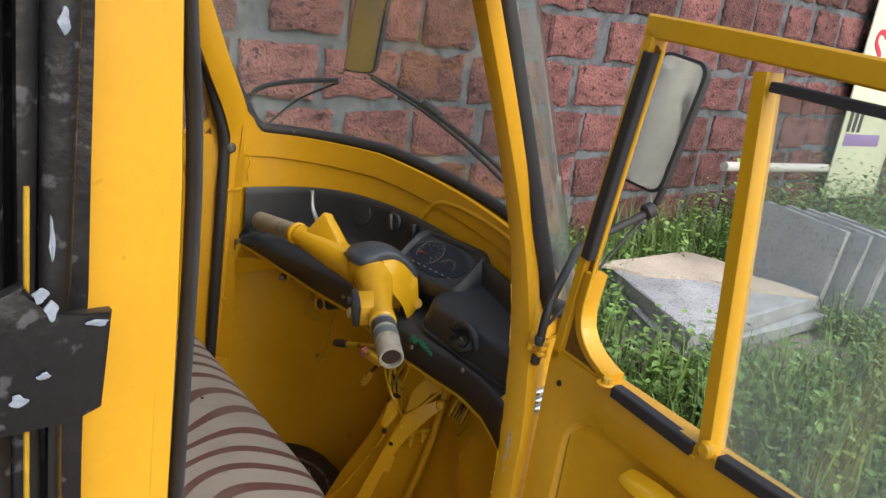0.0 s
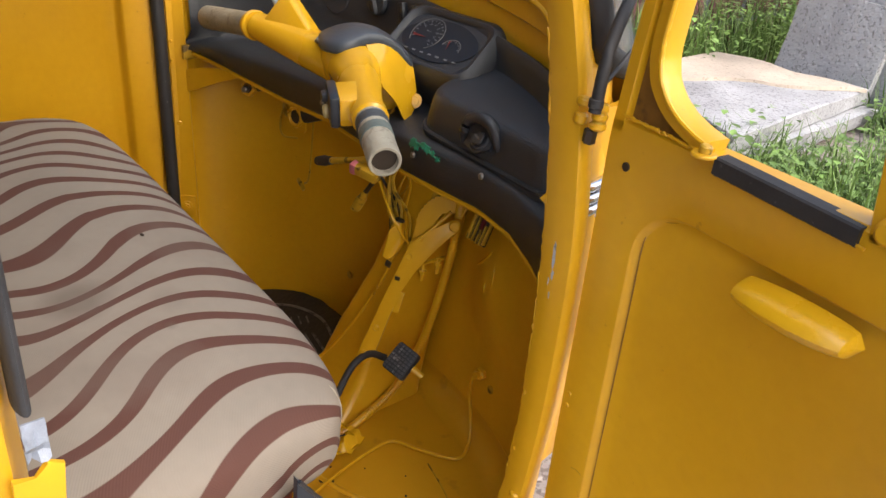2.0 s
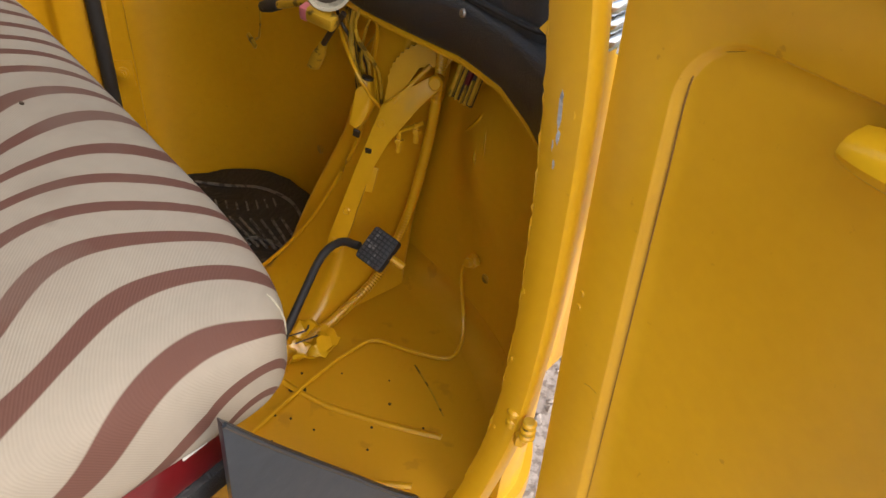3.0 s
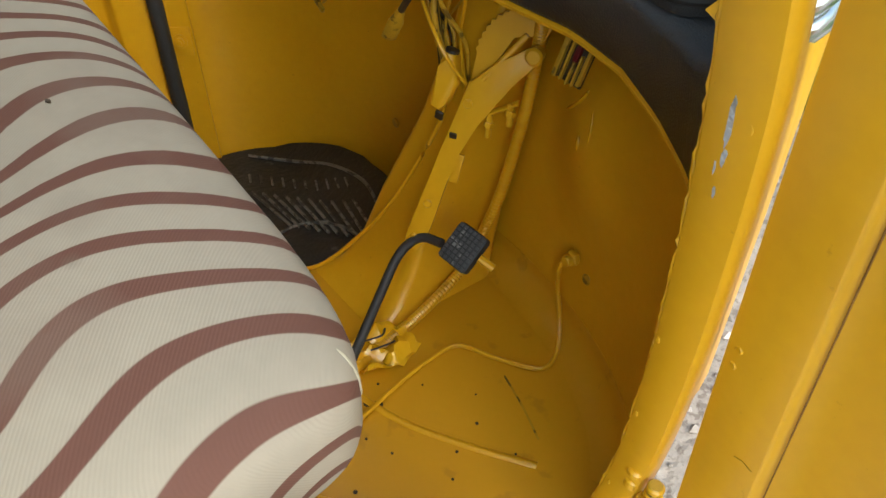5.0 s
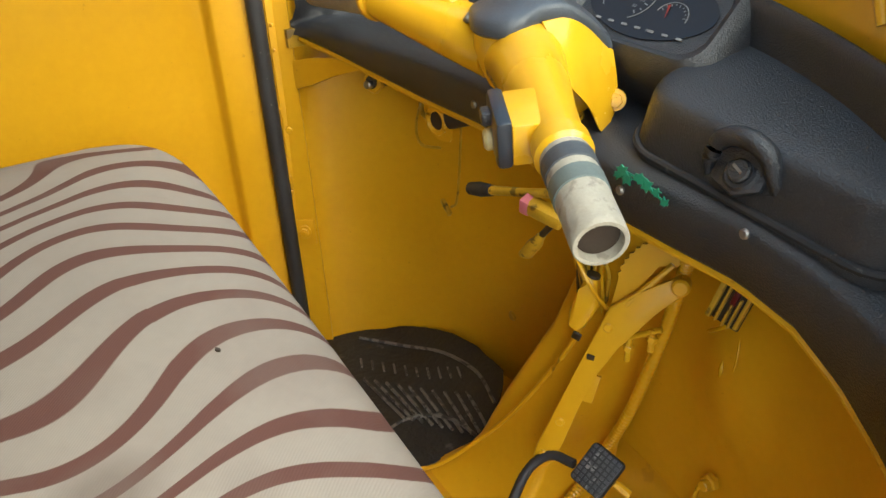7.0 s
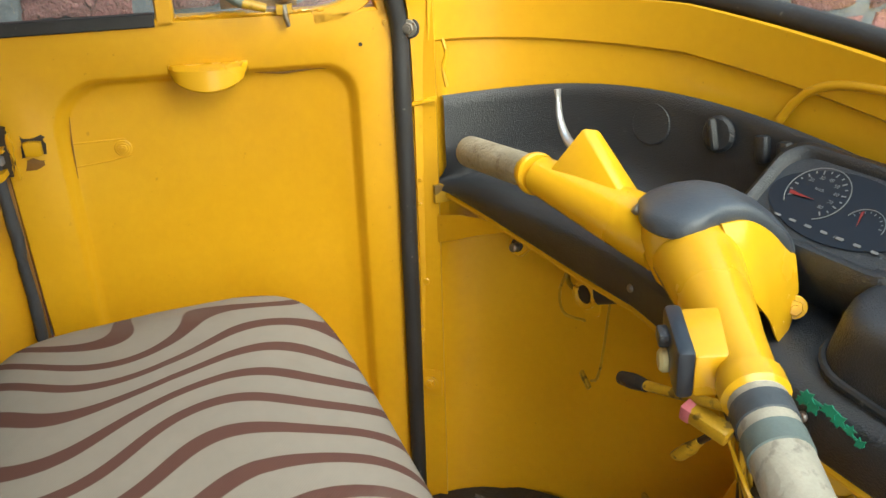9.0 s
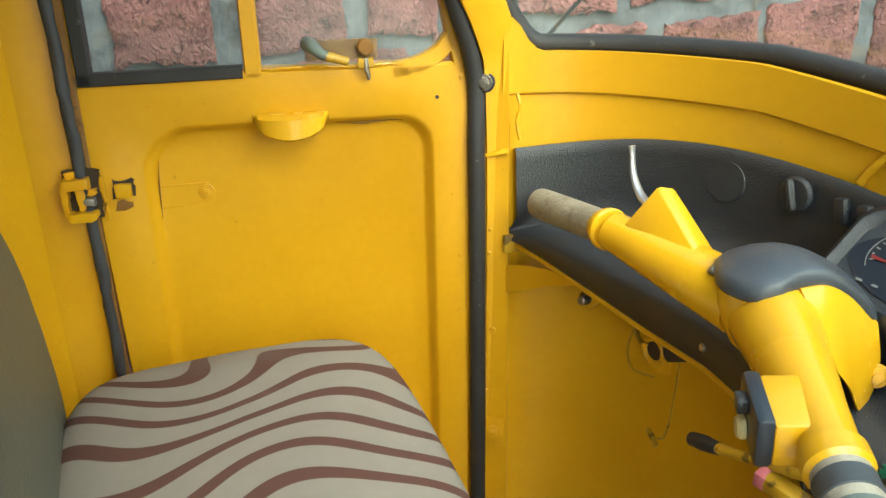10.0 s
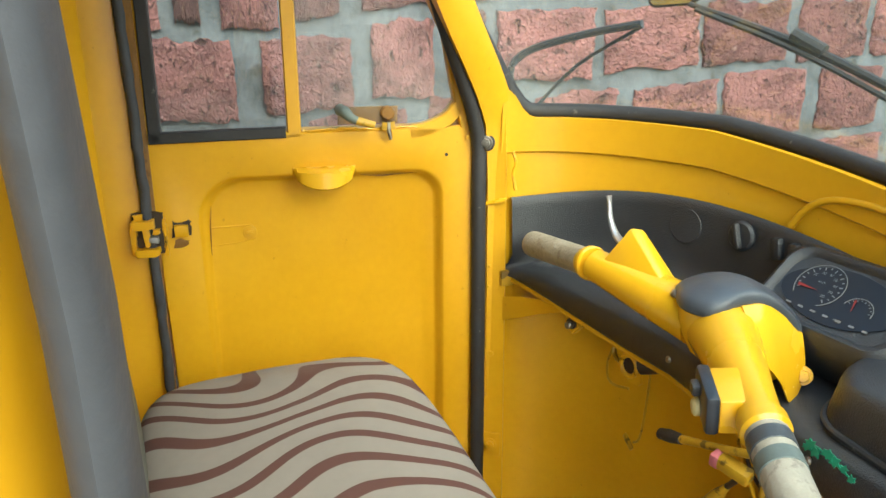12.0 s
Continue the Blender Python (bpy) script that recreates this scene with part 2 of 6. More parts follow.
    bu.inputs["Strength"].default_value, bu.inputs["Distance"].default_value = 1.0, 0.02
    l.new(h.outputs[0], bu.inputs["Height"])
    l.new(bu.outputs[0], p.inputs["Normal"])
    return m


laterite = laterite_material()


def seat_fabric():
    """Cream woven cover with brown bands that wave from back to front, and a few dark stains."""
    m = material("striped_seat_fabric", (0.25, 0.224, 0.192), 0.85, vary=0.10, scale=5, bump=0.12, bump_scale=30)
    n, l = m.node_tree.nodes, m.node_tree.links
    p = n["Principled BSDF"]
    base = p.inputs["Base Color"].links[0].from_socket
    co = n.new("ShaderNodeTexCoord")
    sep = n.new("ShaderNodeSeparateXYZ")
    l.new(co.outputs["Object"], sep.inputs[0])

    def op(kind, a, b=None, c=None):
        q = n.new("ShaderNodeMath")
        q.operation = kind
        for i, v in enumerate((a, b, c)):
            if v is None:
                continue
            if isinstance(v, (int, float)):
                q.inputs[i].default_value = v
            else:
                l.new(v, q.inputs[i])
        return q.outputs[0]

    x, y, z = sep.outputs
    def ease(v, lo, hi):
        q = n.new("ShaderNodeMapRange")
        q.inputs["From Min"].default_value, q.inputs["From Max"].default_value = lo, hi
        l.new(v, q.inputs["Value"])
        return q.outputs[0]

    # the print, unrolled over the cushion's front and near end
    drop = op("MAXIMUM", op("SUBTRACT", op("SUBTRACT", 0.07, op("MULTIPLY", x, 0.0865)), z), 0.0)
    xe = op("ADD", x, op("MULTIPLY", drop, ease(x, 0.29, 0.39)))
    ye = op("ADD", y, op("MULTIPLY", drop, ease(y, 0.10, 0.20)))
    WX, WY = 2 * math.pi / 1.3, 2 * math.pi / 0.62
    across = [op(k, op("MULTIPLY", ye, WY * j)) for j in (1, 2) for k in ("SINE", "COSINE")]
    along = [op(k, op("MULTIPLY", xe, WX * i)) for i in range(1, 6) for k in ("SINE", "COSINE")]
    ph = op("MULTIPLY_ADD", xe, 21.384, -0.677)
    for q, v in zip((0.371, -0.342, 0.186, 0.109), across):
        ph = op("MULTIPLY_ADD", v, q, ph)
    BANDS = ((-1.873, 0.193, 0.129, -0.091, -0.141), (0.068, -0.031, 0.483, 0.136, -0.174), (1.055, -0.239, -0.38, 0.151, 0.12), (0.006, 0.022, -0.308, -0.187, -0.047), (-0.64, -0.009, -0.21, 0.026, -0.226), (-0.059, 0.118, 0.027, 0.005, -0.056), (0.318, -0.168, 0.014, 0.005, 0.085), (-0.087, 0.079, 0.022, -0.079, -0.174), (-0.112, 0.154, -0.107, -0.038, 0.042), (-0.022, 0.09, 0.127, -0.023, 0.144))
    for row, u in zip(BANDS, along):
        inner = op("ADD", 0.0, row[0])
        for q, v in zip(row[1:], across):
            inner = op("MULTIPLY_ADD", v, q, inner)
        ph = op("MULTIPLY_ADD", u, inner, ph)
    tri = op("ABSOLUTE", op("SUBTRACT", op("FRACT", ph), 0.5))
    tri = op("SUBTRACT", 0.5, tri)
    edge = n.new("ShaderNodeMapRange")
    l.new(op("SUBTRACT", 0.163, tri), edge.inputs["Value"])
    edge.inputs["From Min"].default_value, edge.inputs["From Max"].default_value = -0.012, 0.012
    brown = n.new("ShaderNodeMix")
    brown.data_type = "RGBA"
    brown.inputs["B"].default_value = (0.090, 0.038, 0.029, 1)
    l.new(base, brown.inputs["A"])
    l.new(edge.outputs[0], brown.inputs["Factor"])
    st = n.new("ShaderNodeTexNoise")
    st.inputs["Scale"].default_value, st.inputs["Detail"].default_value = 5.5, 5
    l.new(co.outputs["Object"], st.inputs["Vector"])
    sr = n.new("ShaderNodeMapRange")
    sr.inputs["From Min"].default_value, sr.inputs["From Max"].default_value, sr.inputs["To Max"].default_value = 0.55, 0.70, 0.30
    l.new(st.outputs[0], sr.inputs["Value"])
    mm = n.new("ShaderNodeMix")
    mm.data_type = "RGBA"
    mm.inputs["B"].default_value = (0.16, 0.13, 0.11, 1)
    l.new(brown.outputs["Result"], mm.inputs["A"])
    l.new(sr.outputs[0], mm.inputs["Factor"])
    mark = mm.outputs["Result"]
    for cx, cy, rad, deep in ((0.141, -0.020, 0.034, 0.55), (0.187, 0.080, 0.020, 0.14), (0.015, 0.002, 0.022, 0.12), (-0.02, -0.085, 0.012, 0.3), (0.235, 0.06, 0.008, 0.35)):
        dx, dy = op("SUBTRACT", x, cx), op("SUBTRACT", y, cy)
        dist = op("SQRT", op("ADD", op("MULTIPLY", dx, dx), op("MULTIPLY", dy, dy)))
        dist = op("ADD", dist, op("MULTIPLY", op("SUBTRACT", st.outputs[0], 0.5), 0.05))
        mr = n.new("ShaderNodeMapRange")
        mr.inputs["From Min"].default_value, mr.inputs["From Max"].default_value = rad * 1.55, rad * 0.6
        mr.inputs["To Max"].default_value = deep
        l.new(dist, mr.inputs["Value"])
        mq = n.new("ShaderNodeMix")
        mq.data_type = "RGBA"
        mq.inputs["B"].default_value = (0.11, 0.085, 0.07, 1)
        l.new(mark, mq.inputs["A"])
        l.new(mr.outputs[0], mq.inputs["Factor"])
        mark = mq.outputs["Result"]
    l.new(mark, p.inputs["Base Color"])
    wv = n.new("ShaderNodeTexWave")
    wv.inputs["Scale"].default_value = 190
    wv.bands_direction = "DIAGONAL"
    l.new(co.outputs["Object"], wv.inputs["Vector"])
    bu = n.new("ShaderNodeBump")
    bu.inputs["Strength"].default_value, bu.inputs["Distance"].default_value = 0.12, 0.002
    l.new(wv.outputs["Fac"], bu.inputs["Height"])
    l.new(bu.outputs[0], p.inputs["Normal"])
    return m


fabric = seat_fabric()


# ---- mesh helpers ----
def finish(name, bm, mat, smooth=True, angle=40):
    bmesh.ops.recalc_face_normals(bm, faces=bm.faces)
    me = bpy.data.meshes.new(name)
    bm.to_mesh(me)
    bm.free()
    for f in me.polygons:
        f.use_smooth = smooth
    if smooth:
        me.set_sharp_from_angle(angle=radians(angle))
    if mat:
        me.materials.append(mat)
    return me


def part(name, bm, mat, parent=None, label="", smooth=True, angle=40):
    ob = new(name, finish(name, bm, mat, smooth, angle))
    if parent:
        ob.parent = parent
    if label:
        tagged(ob, label)
    return ob


def thing(name, label, category, at=(0, 0, 0), group="", kind=""):
    ob = new(name)
    ob.location = at
    ob.empty_display_size = 0.1
    return tagged(ob, label, category, group, kind)


def grid_faces(bm, rows, close_u=False, close_v=False):
    """Quads over rows of coordinates; returns the vertices."""
    vs = [[bm.verts.new(p) for p in r] for r in rows]
    nu, nv = len(vs), len(vs[0])
    for i in range(nu if close_u else nu - 1):
        for j in range(nv if close_v else nv - 1):
            q = [vs[i][j], vs[(i + 1) % nu][j], vs[(i + 1) % nu][(j + 1) % nv], vs[i][(j + 1) % nv]]
            if len(set(q)) == 4:
                bm.faces.new(q)
    return vs


def sheet(rows, thick, outward):
    """A curved sheet with thickness: rows of points, moved by outward(p) * thick for its far side."""
    bm = bmesh.new()
    a = grid_faces(bm, rows)
    b = grid_faces(bm, [[Vector(p) + Vector(outward(p)) * thick for p in r] for r in rows])
    n, m = len(a), len(a[0])
    for i in range(n - 1):
        for j in (0, m - 1):
            bm.faces.new((a[i][j], a[i + 1][j], b[i + 1][j], b[i][j]))
    for j in range(m - 1):
        for i in (0, n - 1):
            bm.faces.new((a[i][j], a[i][j + 1], b[i][j + 1], b[i][j]))
    return bm


def smooth_path(pts, n=6):
    """Catmull-Rom points through pts."""
    P = [Vector(p) for p in pts]
    if len(P) < 3:
        return P
    Q = [2 * P[0] - P[1]] + P + [2 * P[-1] - P[-2]]
    out = []
    for i in range(1, len(Q) - 2):
        for k in range(n):
            t = k / n
            a, b, c, d = Q[i - 1], Q[i], Q[i + 1], Q[i + 2]
            out.append(0.5 * ((2 * b) + (c - a) * t + (2 * a - 5 * b + 4 * c - d) * t * t + (3 * b - a - 3 * c + d) * t ** 3))
    return out + [P[-1]]


def tube(pts, radius, segs=12, bm=None, smooth_n=0, flat=1.0, up=None, cap=True):
    """A tube along points; radius a number or one per point; flat squashes it along the up axis."""
    bm = bm or bmesh.new()
    P = smooth_path(pts, smooth_n) if smooth_n else [Vector(p) for p in pts]
    R = radius if isinstance(radius, (list, tuple)) else [radius] * len(P)
    if len(R) != len(P):
        R = [float(np.interp(i / (len(P) - 1), np.linspace(0, 1, len(R)), R)) for i in range(len(P))]
    ref = Vector(up) if up else Vector((0.13, 0.21, 0.97))
    rows = []
    for i, p in enumerate(P):
        d = (P[min(i + 1, len(P) - 1)] - P[max(i - 1, 0)]).normalized()
        r = ref if abs(d.dot(ref)) < 0.97 else Vector((1, 0, 0))
        s = d.cross(r).normalized()
        u = s.cross(d).normalized()
        rows.append([p + R[i] * (math.cos(a) * s + flat * math.sin(a) * u) for a in np.linspace(0, 2 * math.pi, segs, endpoint=False)])
    vs = grid_faces(bm, rows, close_v=True)
    if cap:
        bm.faces.new(vs[0][::-1])
        bm.faces.new(vs[-1])
    return bm


def box(size, at=(0, 0, 0), bevel=0.0, turn=None, bm=None, segs=2):
    bm = bm or bmesh.new()
    m = Matrix.Translation(at) @ (turn.to_4x4() if turn else Matrix()) @ Matrix.Diagonal((*size, 1))
    r = bmesh.ops.create_cube(bm, size=1.0, matrix=m)
    if bevel:
        es = list({e for v in r["verts"] for e in v.link_edges})
        bmesh.ops.bevel(bm, geom=es, offset=bevel, segments=segs, affect="EDGES", profile=0.5)
    return bm


def disc(center, axis, r, h, segs=20, bm=None, bevel=0.0):
    """A short cylinder centred at center along axis."""
    bm = bm or bmesh.new()
    c, a = Vector(center), Vector(axis).normalized()
    b = min(bevel, r * 0.5, h * 0.5)
    pts = [c - a * h / 2, c - a * (h / 2 - b), c + a * (h / 2 - b), c + a * h / 2] if b else [c - a * h / 2, c + a * h / 2]
    return tube(pts, [r - b, r, r, r - b] if b else r, segs, bm)


def plate(poly, thick, place, bm=None, bevel=0.0):
    """A flat plate: outline (u, v), put into space by place(u, v, w), w from 0 to thick."""
    bm = bm or bmesh.new()
    a = [bm.verts.new(place(u, v, 0)) for u, v in poly]
    b = [bm.verts.new(place(u, v, thick)) for u, v in poly]
    fs = [bm.faces.new(a[::-1]), bm.faces.new(b)]
    n = len(poly)
    for i in range(n):
        fs.append(bm.faces.new((a[i], a[(i + 1) % n], b[(i + 1) % n], b[i])))
    if bevel:
        es = list({e for v in b for e in v.link_edges if e.other_vert(v) in b})
        bmesh.ops.bevel(bm, geom=es, offset=bevel, segments=2, affect="EDGES", profile=0.5)
    return bm


def bolt(center, axis, r, parent, mat, name="bolt", washer=True):
    """Hexagon head on a round washer."""
    c, a = Vector(center), Vector(axis).normalized()
    bm = bmesh.new()
    if washer:
        disc(c + a * 0.0015, a, r * 1.5, 0.003, 16, bm, 0.0008)
    disc(c + a * r * 0.5, a, r, r * 0.9, 6, bm, r * 0.12)
    disc(c + a * r * 1.05, a, r * 0.5, r * 0.4, 10, bm)
    return part(name, bm, mat, parent)


def rounded_rect(u0, u1, v0, v1, r, n=6):
    """Outline points, counter-clockwise; r one radius or four (lower-left, lower-right, upper-right, upper-left)."""
    r = r if isinstance(r, (list, tuple)) else [r] * 4
    out = []
    for (cu, cv, a0), q in zip(((u0, v0, 180), (u1, v0, 270), (u1, v1, 0), (u0, v1, 90)), r):
        su, sv = (1 if cu == u0 else -1), (1 if cv == v0 else -1)
        for k in range(n + 1):
            a = radians(a0 + 90 * k / n)
            out.append((cu + su * q + q * math.cos(a), cv + sv * q + q * math.sin(a)))
    return out


# ---- ground, wall ----
def ground_height(x, y):
    """Level round the vehicle, a low bank towards the wall ahead."""
    a = min(1.0, max(0.0, (y - 0.9) / 0.9)) * min(1.0, max(0.0, (1.3 - x) / 1.2))
    a = a * a * (3 - 2 * a)
    return 0.36 * a + 0.02 * noise.noise((x * 1.3, y * 1.3, 0.0)) + 0.006 * noise.noise((x * 9, y * 9, 3.0))


def axis_steps(lo, hi, far):
    near = list(np.arange(lo, hi + 0.001, 0.1))
    return [-far, -far * 0.3, -25, -10, -6] + near + [hi + 4, 25, far * 0.3, far]


gx, gy = axis_steps(-3.0, 3.0, 900), axis_steps(-3.0, 8.0, 900)
bm = bmesh.new()
grid_faces(bm, [[(x, y, ground_height(x, y) if abs(x) < 8 and abs(y) < 13 else 0.0) for y in gy] for x in gx])
tagged(part("ground", bm, gravel_mat), "grey-brown gravel and soil yard", "ground", kind="structure")

WALL_X, PITCH, SLOPE, Z0 = -1.5, 0.24, 0.022, 1.19
bm = box((0.2, 13.0, 2.9), (WALL_X - 0.128, 3.2, 1.25))
wall = tagged(part("wall_west", bm, mortar, smooth=False), "laterite block wall with thick grey cement joints", "wall", kind="structure")


def laterite_mesh(seed):
    """One rough block, unit size, worn and pitted on the side that shows."""
    rnd = random.Random(seed)
    bm = bmesh.new()
    n = 14
    rows = []
    off = rnd.uniform(0, 50)
    for i in range(n):
        r = []
        for j in range(n):
            u, v = i / (n - 1) - 0.5, j / (n - 1) - 0.5
            e = max(abs(u), abs(v)) * 2
            ju = (0.04 * noise.noise((u * 3 + off, v * 3, 1.0)) + 0.030 * noise.noise((u * 11 + off, v * 11, 2.0))) * e
            jv = (0.065 * noise.noise((u * 3 + off, v * 3, 5.0)) + 0.07 * noise.noise((u * 11 + off, v * 11, 6.0))) * e
            d = 0.40 - 0.4 * max(0.0, e - 0.86) ** 1.2 * 3.4 + 0.12 * noise.noise((u * 5 + off, v * 4, 9.0)) + 0.10 * noise.noise((u * 15 + off, v * 11, 4.0))
            r.append((d, u + ju, v + jv))
        rows.append(r)
    vs = grid_faces(bm, rows)
    rim = [vs[i][0] for i in range(n)] + [vs[n - 1][j] for j in range(1, n)] + [vs[i][n - 1] for i in range(n - 2, -1, -1)] + [vs[0][j] for j in range(n - 2, 0, -1)]
    back = [bm.verts.new((-0.6, v.co.y, v.co.z)) for v in rim]
    for i in range(len(rim)):
        k = (i + 1) % len(rim)
        bm.faces.new((rim[i], rim[k], back[k], back[i]))
    return finish("laterite_block", bm, laterite, True, 60)


BLOCKS = [laterite_mesh(s) for s in range(12)]
KNOWN = {
    0: [(-0.57, -0.345), (-0.27, -0.03), (0.03, 0.21), (0.26, 0.37), (0.42, 0.73), (0.775, 1.12), (1.145, 1.48), (1.535, 1.83), (1.87, 2.2), (2.25, 2.65), (2.72, 3.15), (3.22, 3.75)],
    -1: [(0.2, 0.49), (0.54, 0.83), (0.9, 1.21), (1.25, 1.58), (1.66, 1.94), (2.01, 2.33), (2.37, 2.68), (2.76, 3.2), (3.28, 3.5), (3.57, 3.95)],
    1: [(-0.76, -0.52), (-0.48, -0.42), (-0.37, -0.225), (-0.20, -0.06), (0.0, 0.38), (0.52, 0.82), (0.86, 0.98), (1.02, 1.2), (1.23, 1.5), (1.7, 1.97), (1.99, 2.33), (2.43, 2.72), (2.8, 3.05), (3.1, 3.42), (3.47, 3.77)],
}
rnd = random.Random(5)
count = 0
for k in range(-5, 6):
    known = KNOWN.get(k, [])
    spans = list(known)
    y = known[0][0] - 0.07 if known else 0.1 * (k % 3)
    while y > -3.0:
        w = rnd.uniform(0.26, 0.36)
        spans.append((y - w, y))
        y -= w + rnd.uniform(0.04, 0.08)
    y = known[-1][1] + 0.07 if known else 0.1 * (k % 3) + 0.06
    while y < 7.2:
        w = rnd.uniform(0.28, 0.38)
        spans.append((y, y + w))
        y += w + rnd.uniform(0.04, 0.08)
    for a, b in spans:
        count += 1
        if count > 300:
            break
        ob = new("block", BLOCKS[rnd.randrange(len(BLOCKS))])
        mid = (a + b) / 2
        h = rnd.uniform(0.19, 0.212)
        ob.location = (WALL_X - 0.027 + rnd.uniform(-0.006, 0.006), mid, Z0 + SLOPE * mid - 0.045 * min(1.0, max(0.0, (0.35 - mid) / 0.6)) + PITCH * (k + 0.5) + rnd.uniform(-0.008, 0.008))
        ob.scale = (0.042, b - a + 0.002, h)
        ob.rotation_euler = (radians(rnd.uniform(-1.5, 1.5)) + math.atan(SLOPE), 0, 0)
        ob.parent = wall

# plain wall behind, unseen, added to close the yard, kept low for sky
bm = box((16.0, 0.2, 2.2), (5.0, -9.0, 1.0))
tagged(part("wall_south", bm, plaster, smooth=False), "plain brown plastered wall, unseen, added to close the yard", "wall", kind="structure")

# ---- the three-wheeler ----
CAR = thing("auto_rickshaw", "yellow painted three-wheeler cab with an open door, stripped for repair", "auto rickshaw")
CX, CY = -0.1, 0.02


def ell(phi, a, b, z, dy=0.0):
    return Vector((CX + a * math.cos(phi), CY + dy + b * math.sin(phi), z))


def radial(p):
    v = Vector((p[0] - CX, (p[1] - CY) * 2.2, 0))
    return v.normalized() if v.length > 1e-6 else Vector((0, 1, 0))


def seal_z(x):
    return 1.262 - 0.115 * max(0.0, x + 0.38)


PHI = [math.pi * i / 48 for i in range(49)]
# front panel from the floor to the rail under the windscreen
LEVELS = ((0.0, 0.515, 0.245), (0.28, 0.525, 0.262), (0.72, 0.53, 0.295), (0.84, 0.53, 0.30), (0.93, 0.53, 0.30), (0.935, 0.523, 0.293), (1.0, 0.520, 0.290))
rows = []
for f in [0.031 * i for i in range(30)] + [0.93, 0.935, 1.0]:
    a, b = (float(np.interp(f, [q[0] for q in LEVELS], [q[k] for q in LEVELS])) for k in (1, 2))
    r = []
    for p in [1.015 * math.pi * i / 72 for i in range(73)]:
        x = CX + a * math.cos(p)
        lift = 0.035 * min(1.2, max(0.0, 1 - (0.985 * math.pi - p) / 0.13)) ** 2 if f > 0.99 else 0.0
        q = ell(p, a, b, 0.33 + f * (seal_z(x) - 0.33) + lift)
        if f < 0.62:
            bulge = 0.026 * math.exp(-((q.x - 0.115) / 0.062) ** 2 - ((q.z - 0.675) / 0.095) ** 2)
            dent = 0.004 * math.exp(-((q.x - 0.10 + 0.6 * (q.z - 0.56)) / 0.05) ** 2 - ((q.z - 0.56) / 0.018) ** 2)
            q.y -= bulge - dent + 0.0016 * noise.noise((q.x * 7, 0.0, q.z * 7))
        r.append(q)
    rows.append(r)
panel = part("front_panel", sheet(rows, 0.012, radial), yellow, CAR)


def panel_y(x, z):
    """Depth of the front panel's inner face, with its bulge, at a place."""
    f = (z - 0.33) / (seal_z(x) - 0.33)
    a, b = (float(np.interp(f, [q[0] for q in LEVELS], [q[k] for q in LEVELS])) for k in (1, 2))
    return CY + b * math.sqrt(max(0.0, 1 - ((x - CX) / a) ** 2)) - 0.026 * math.exp(-((x - 0.115) / 0.062) ** 2 - ((z - 0.675) / 0.095) ** 2)


# dent creases, raised in lighter gloss paint to carry their highlights
for line, fat in ((((0.052, 0.688), (0.074, 0.706), (0.090, 0.722), (0.100, 0.737), (0.104, 0.748)), 0.0034), (((0.108, 0.692), (0.110, 0.676), (0.109, 0.660)), 0.0044), (((0.118, 0.735), (0.128, 0.700), (0.126, 0.660)), 0.0020)):
    part("dent_crease", tube([(x, panel_y(x, z) + 0.0012, z) for x, z in line], [0.0006] + [fat] * (len(line) - 2) + [0.0006], 10, None, 5), yellow_bar, panel, "crease of a dent in lighter gloss for its highlight")
rows = [[ell(p, a, b, z + (0.62 - z) * abs(math.cos(p)) ** 1.6 if z < 0.65 else (z if z < 1.0 else seal_z(CX + a * math.cos(p)) - 0.01)) for p in PHI] for z, a, b in ((0.22, 0.545, 0.33), (0.6, 0.549, 0.36), (0.9, 0.556, 0.37), (1.2, 0.562, 0.36))]
outer = part("outer_nose", sheet(rows, 0.008, radial), yellow, CAR)
for i in range(3):
    part("trim_strip", tube([ell(p, 0.570, 0.376, 1.025 + 0.020 * i) for p in PHI], 0.009, 8), chrome, outer, "ribbed silver trim strip")
# raised arch pressed into the rail
arch = []
for s in np.linspace(0, 1, 30):
    x = -0.228 + 0.42 * s
    zt = 1.14 + 0.062 * (1 - math.exp(-s * 14)) * (1 - math.exp(-(1 - s) * 14))
    ph = math.acos(max(-1, min(1, (x - CX) / 0.525)))
    arch.append(ell(ph, 0.522, 0.292, zt - 0.06 * max(0, x + 0.1)))
part("pressed_arch", tube(arch, 0.0055, 10), yellow, CAR)

# windscreen: bowed glass leaning back, and its rubber
def screen(phi, f, grow=0.0):
    a, b = 0.548 + 0.012 * max(0.0, math.cos(phi)) + grow - 0.03 * f, 0.325 + grow - 0.02 * f
    x = CX + a * math.cos(phi)
    corner = (0.045 * max(0.0, 1 - phi / 0.5) ** 2 + 0.035 * max(0.0, 1 - (0.985 * math.pi - phi) / 0.13) ** 2) * (1 - f)
    return Vector((x, CY - (0.27 - 0.10 * max(0.0, math.cos(phi))) * f + b * math.sin(phi), seal_z(x) + 0.008 + 0.47 * f + corner))


WPHI = [math.pi * (0.005 + 0.98 * i / 60) for i in range(61)]
rows = [[screen(p, f) for p in WPHI] for f in np.linspace(0.0, 1.1, 9)]
g = part("windscreen", sheet(rows, 0.004, radial), glass_clear, CAR, "hazy bowed windscreen, its veil partly for reflected sky")
g.visible_shadow = False
rim = [screen(p, 0.0, -0.001) for p in WPHI]
side_l = [screen(WPHI[-1], f, 0.002) for f in np.linspace(0.04, 1.1, 9)]
side_r = [screen(WPHI[0], f, 0.002) for f in np.linspace(1.1, 0.04, 9)]
part("windscreen_rubber", tube(side_r + rim + side_l, 0.0145, 12), rubber, CAR)


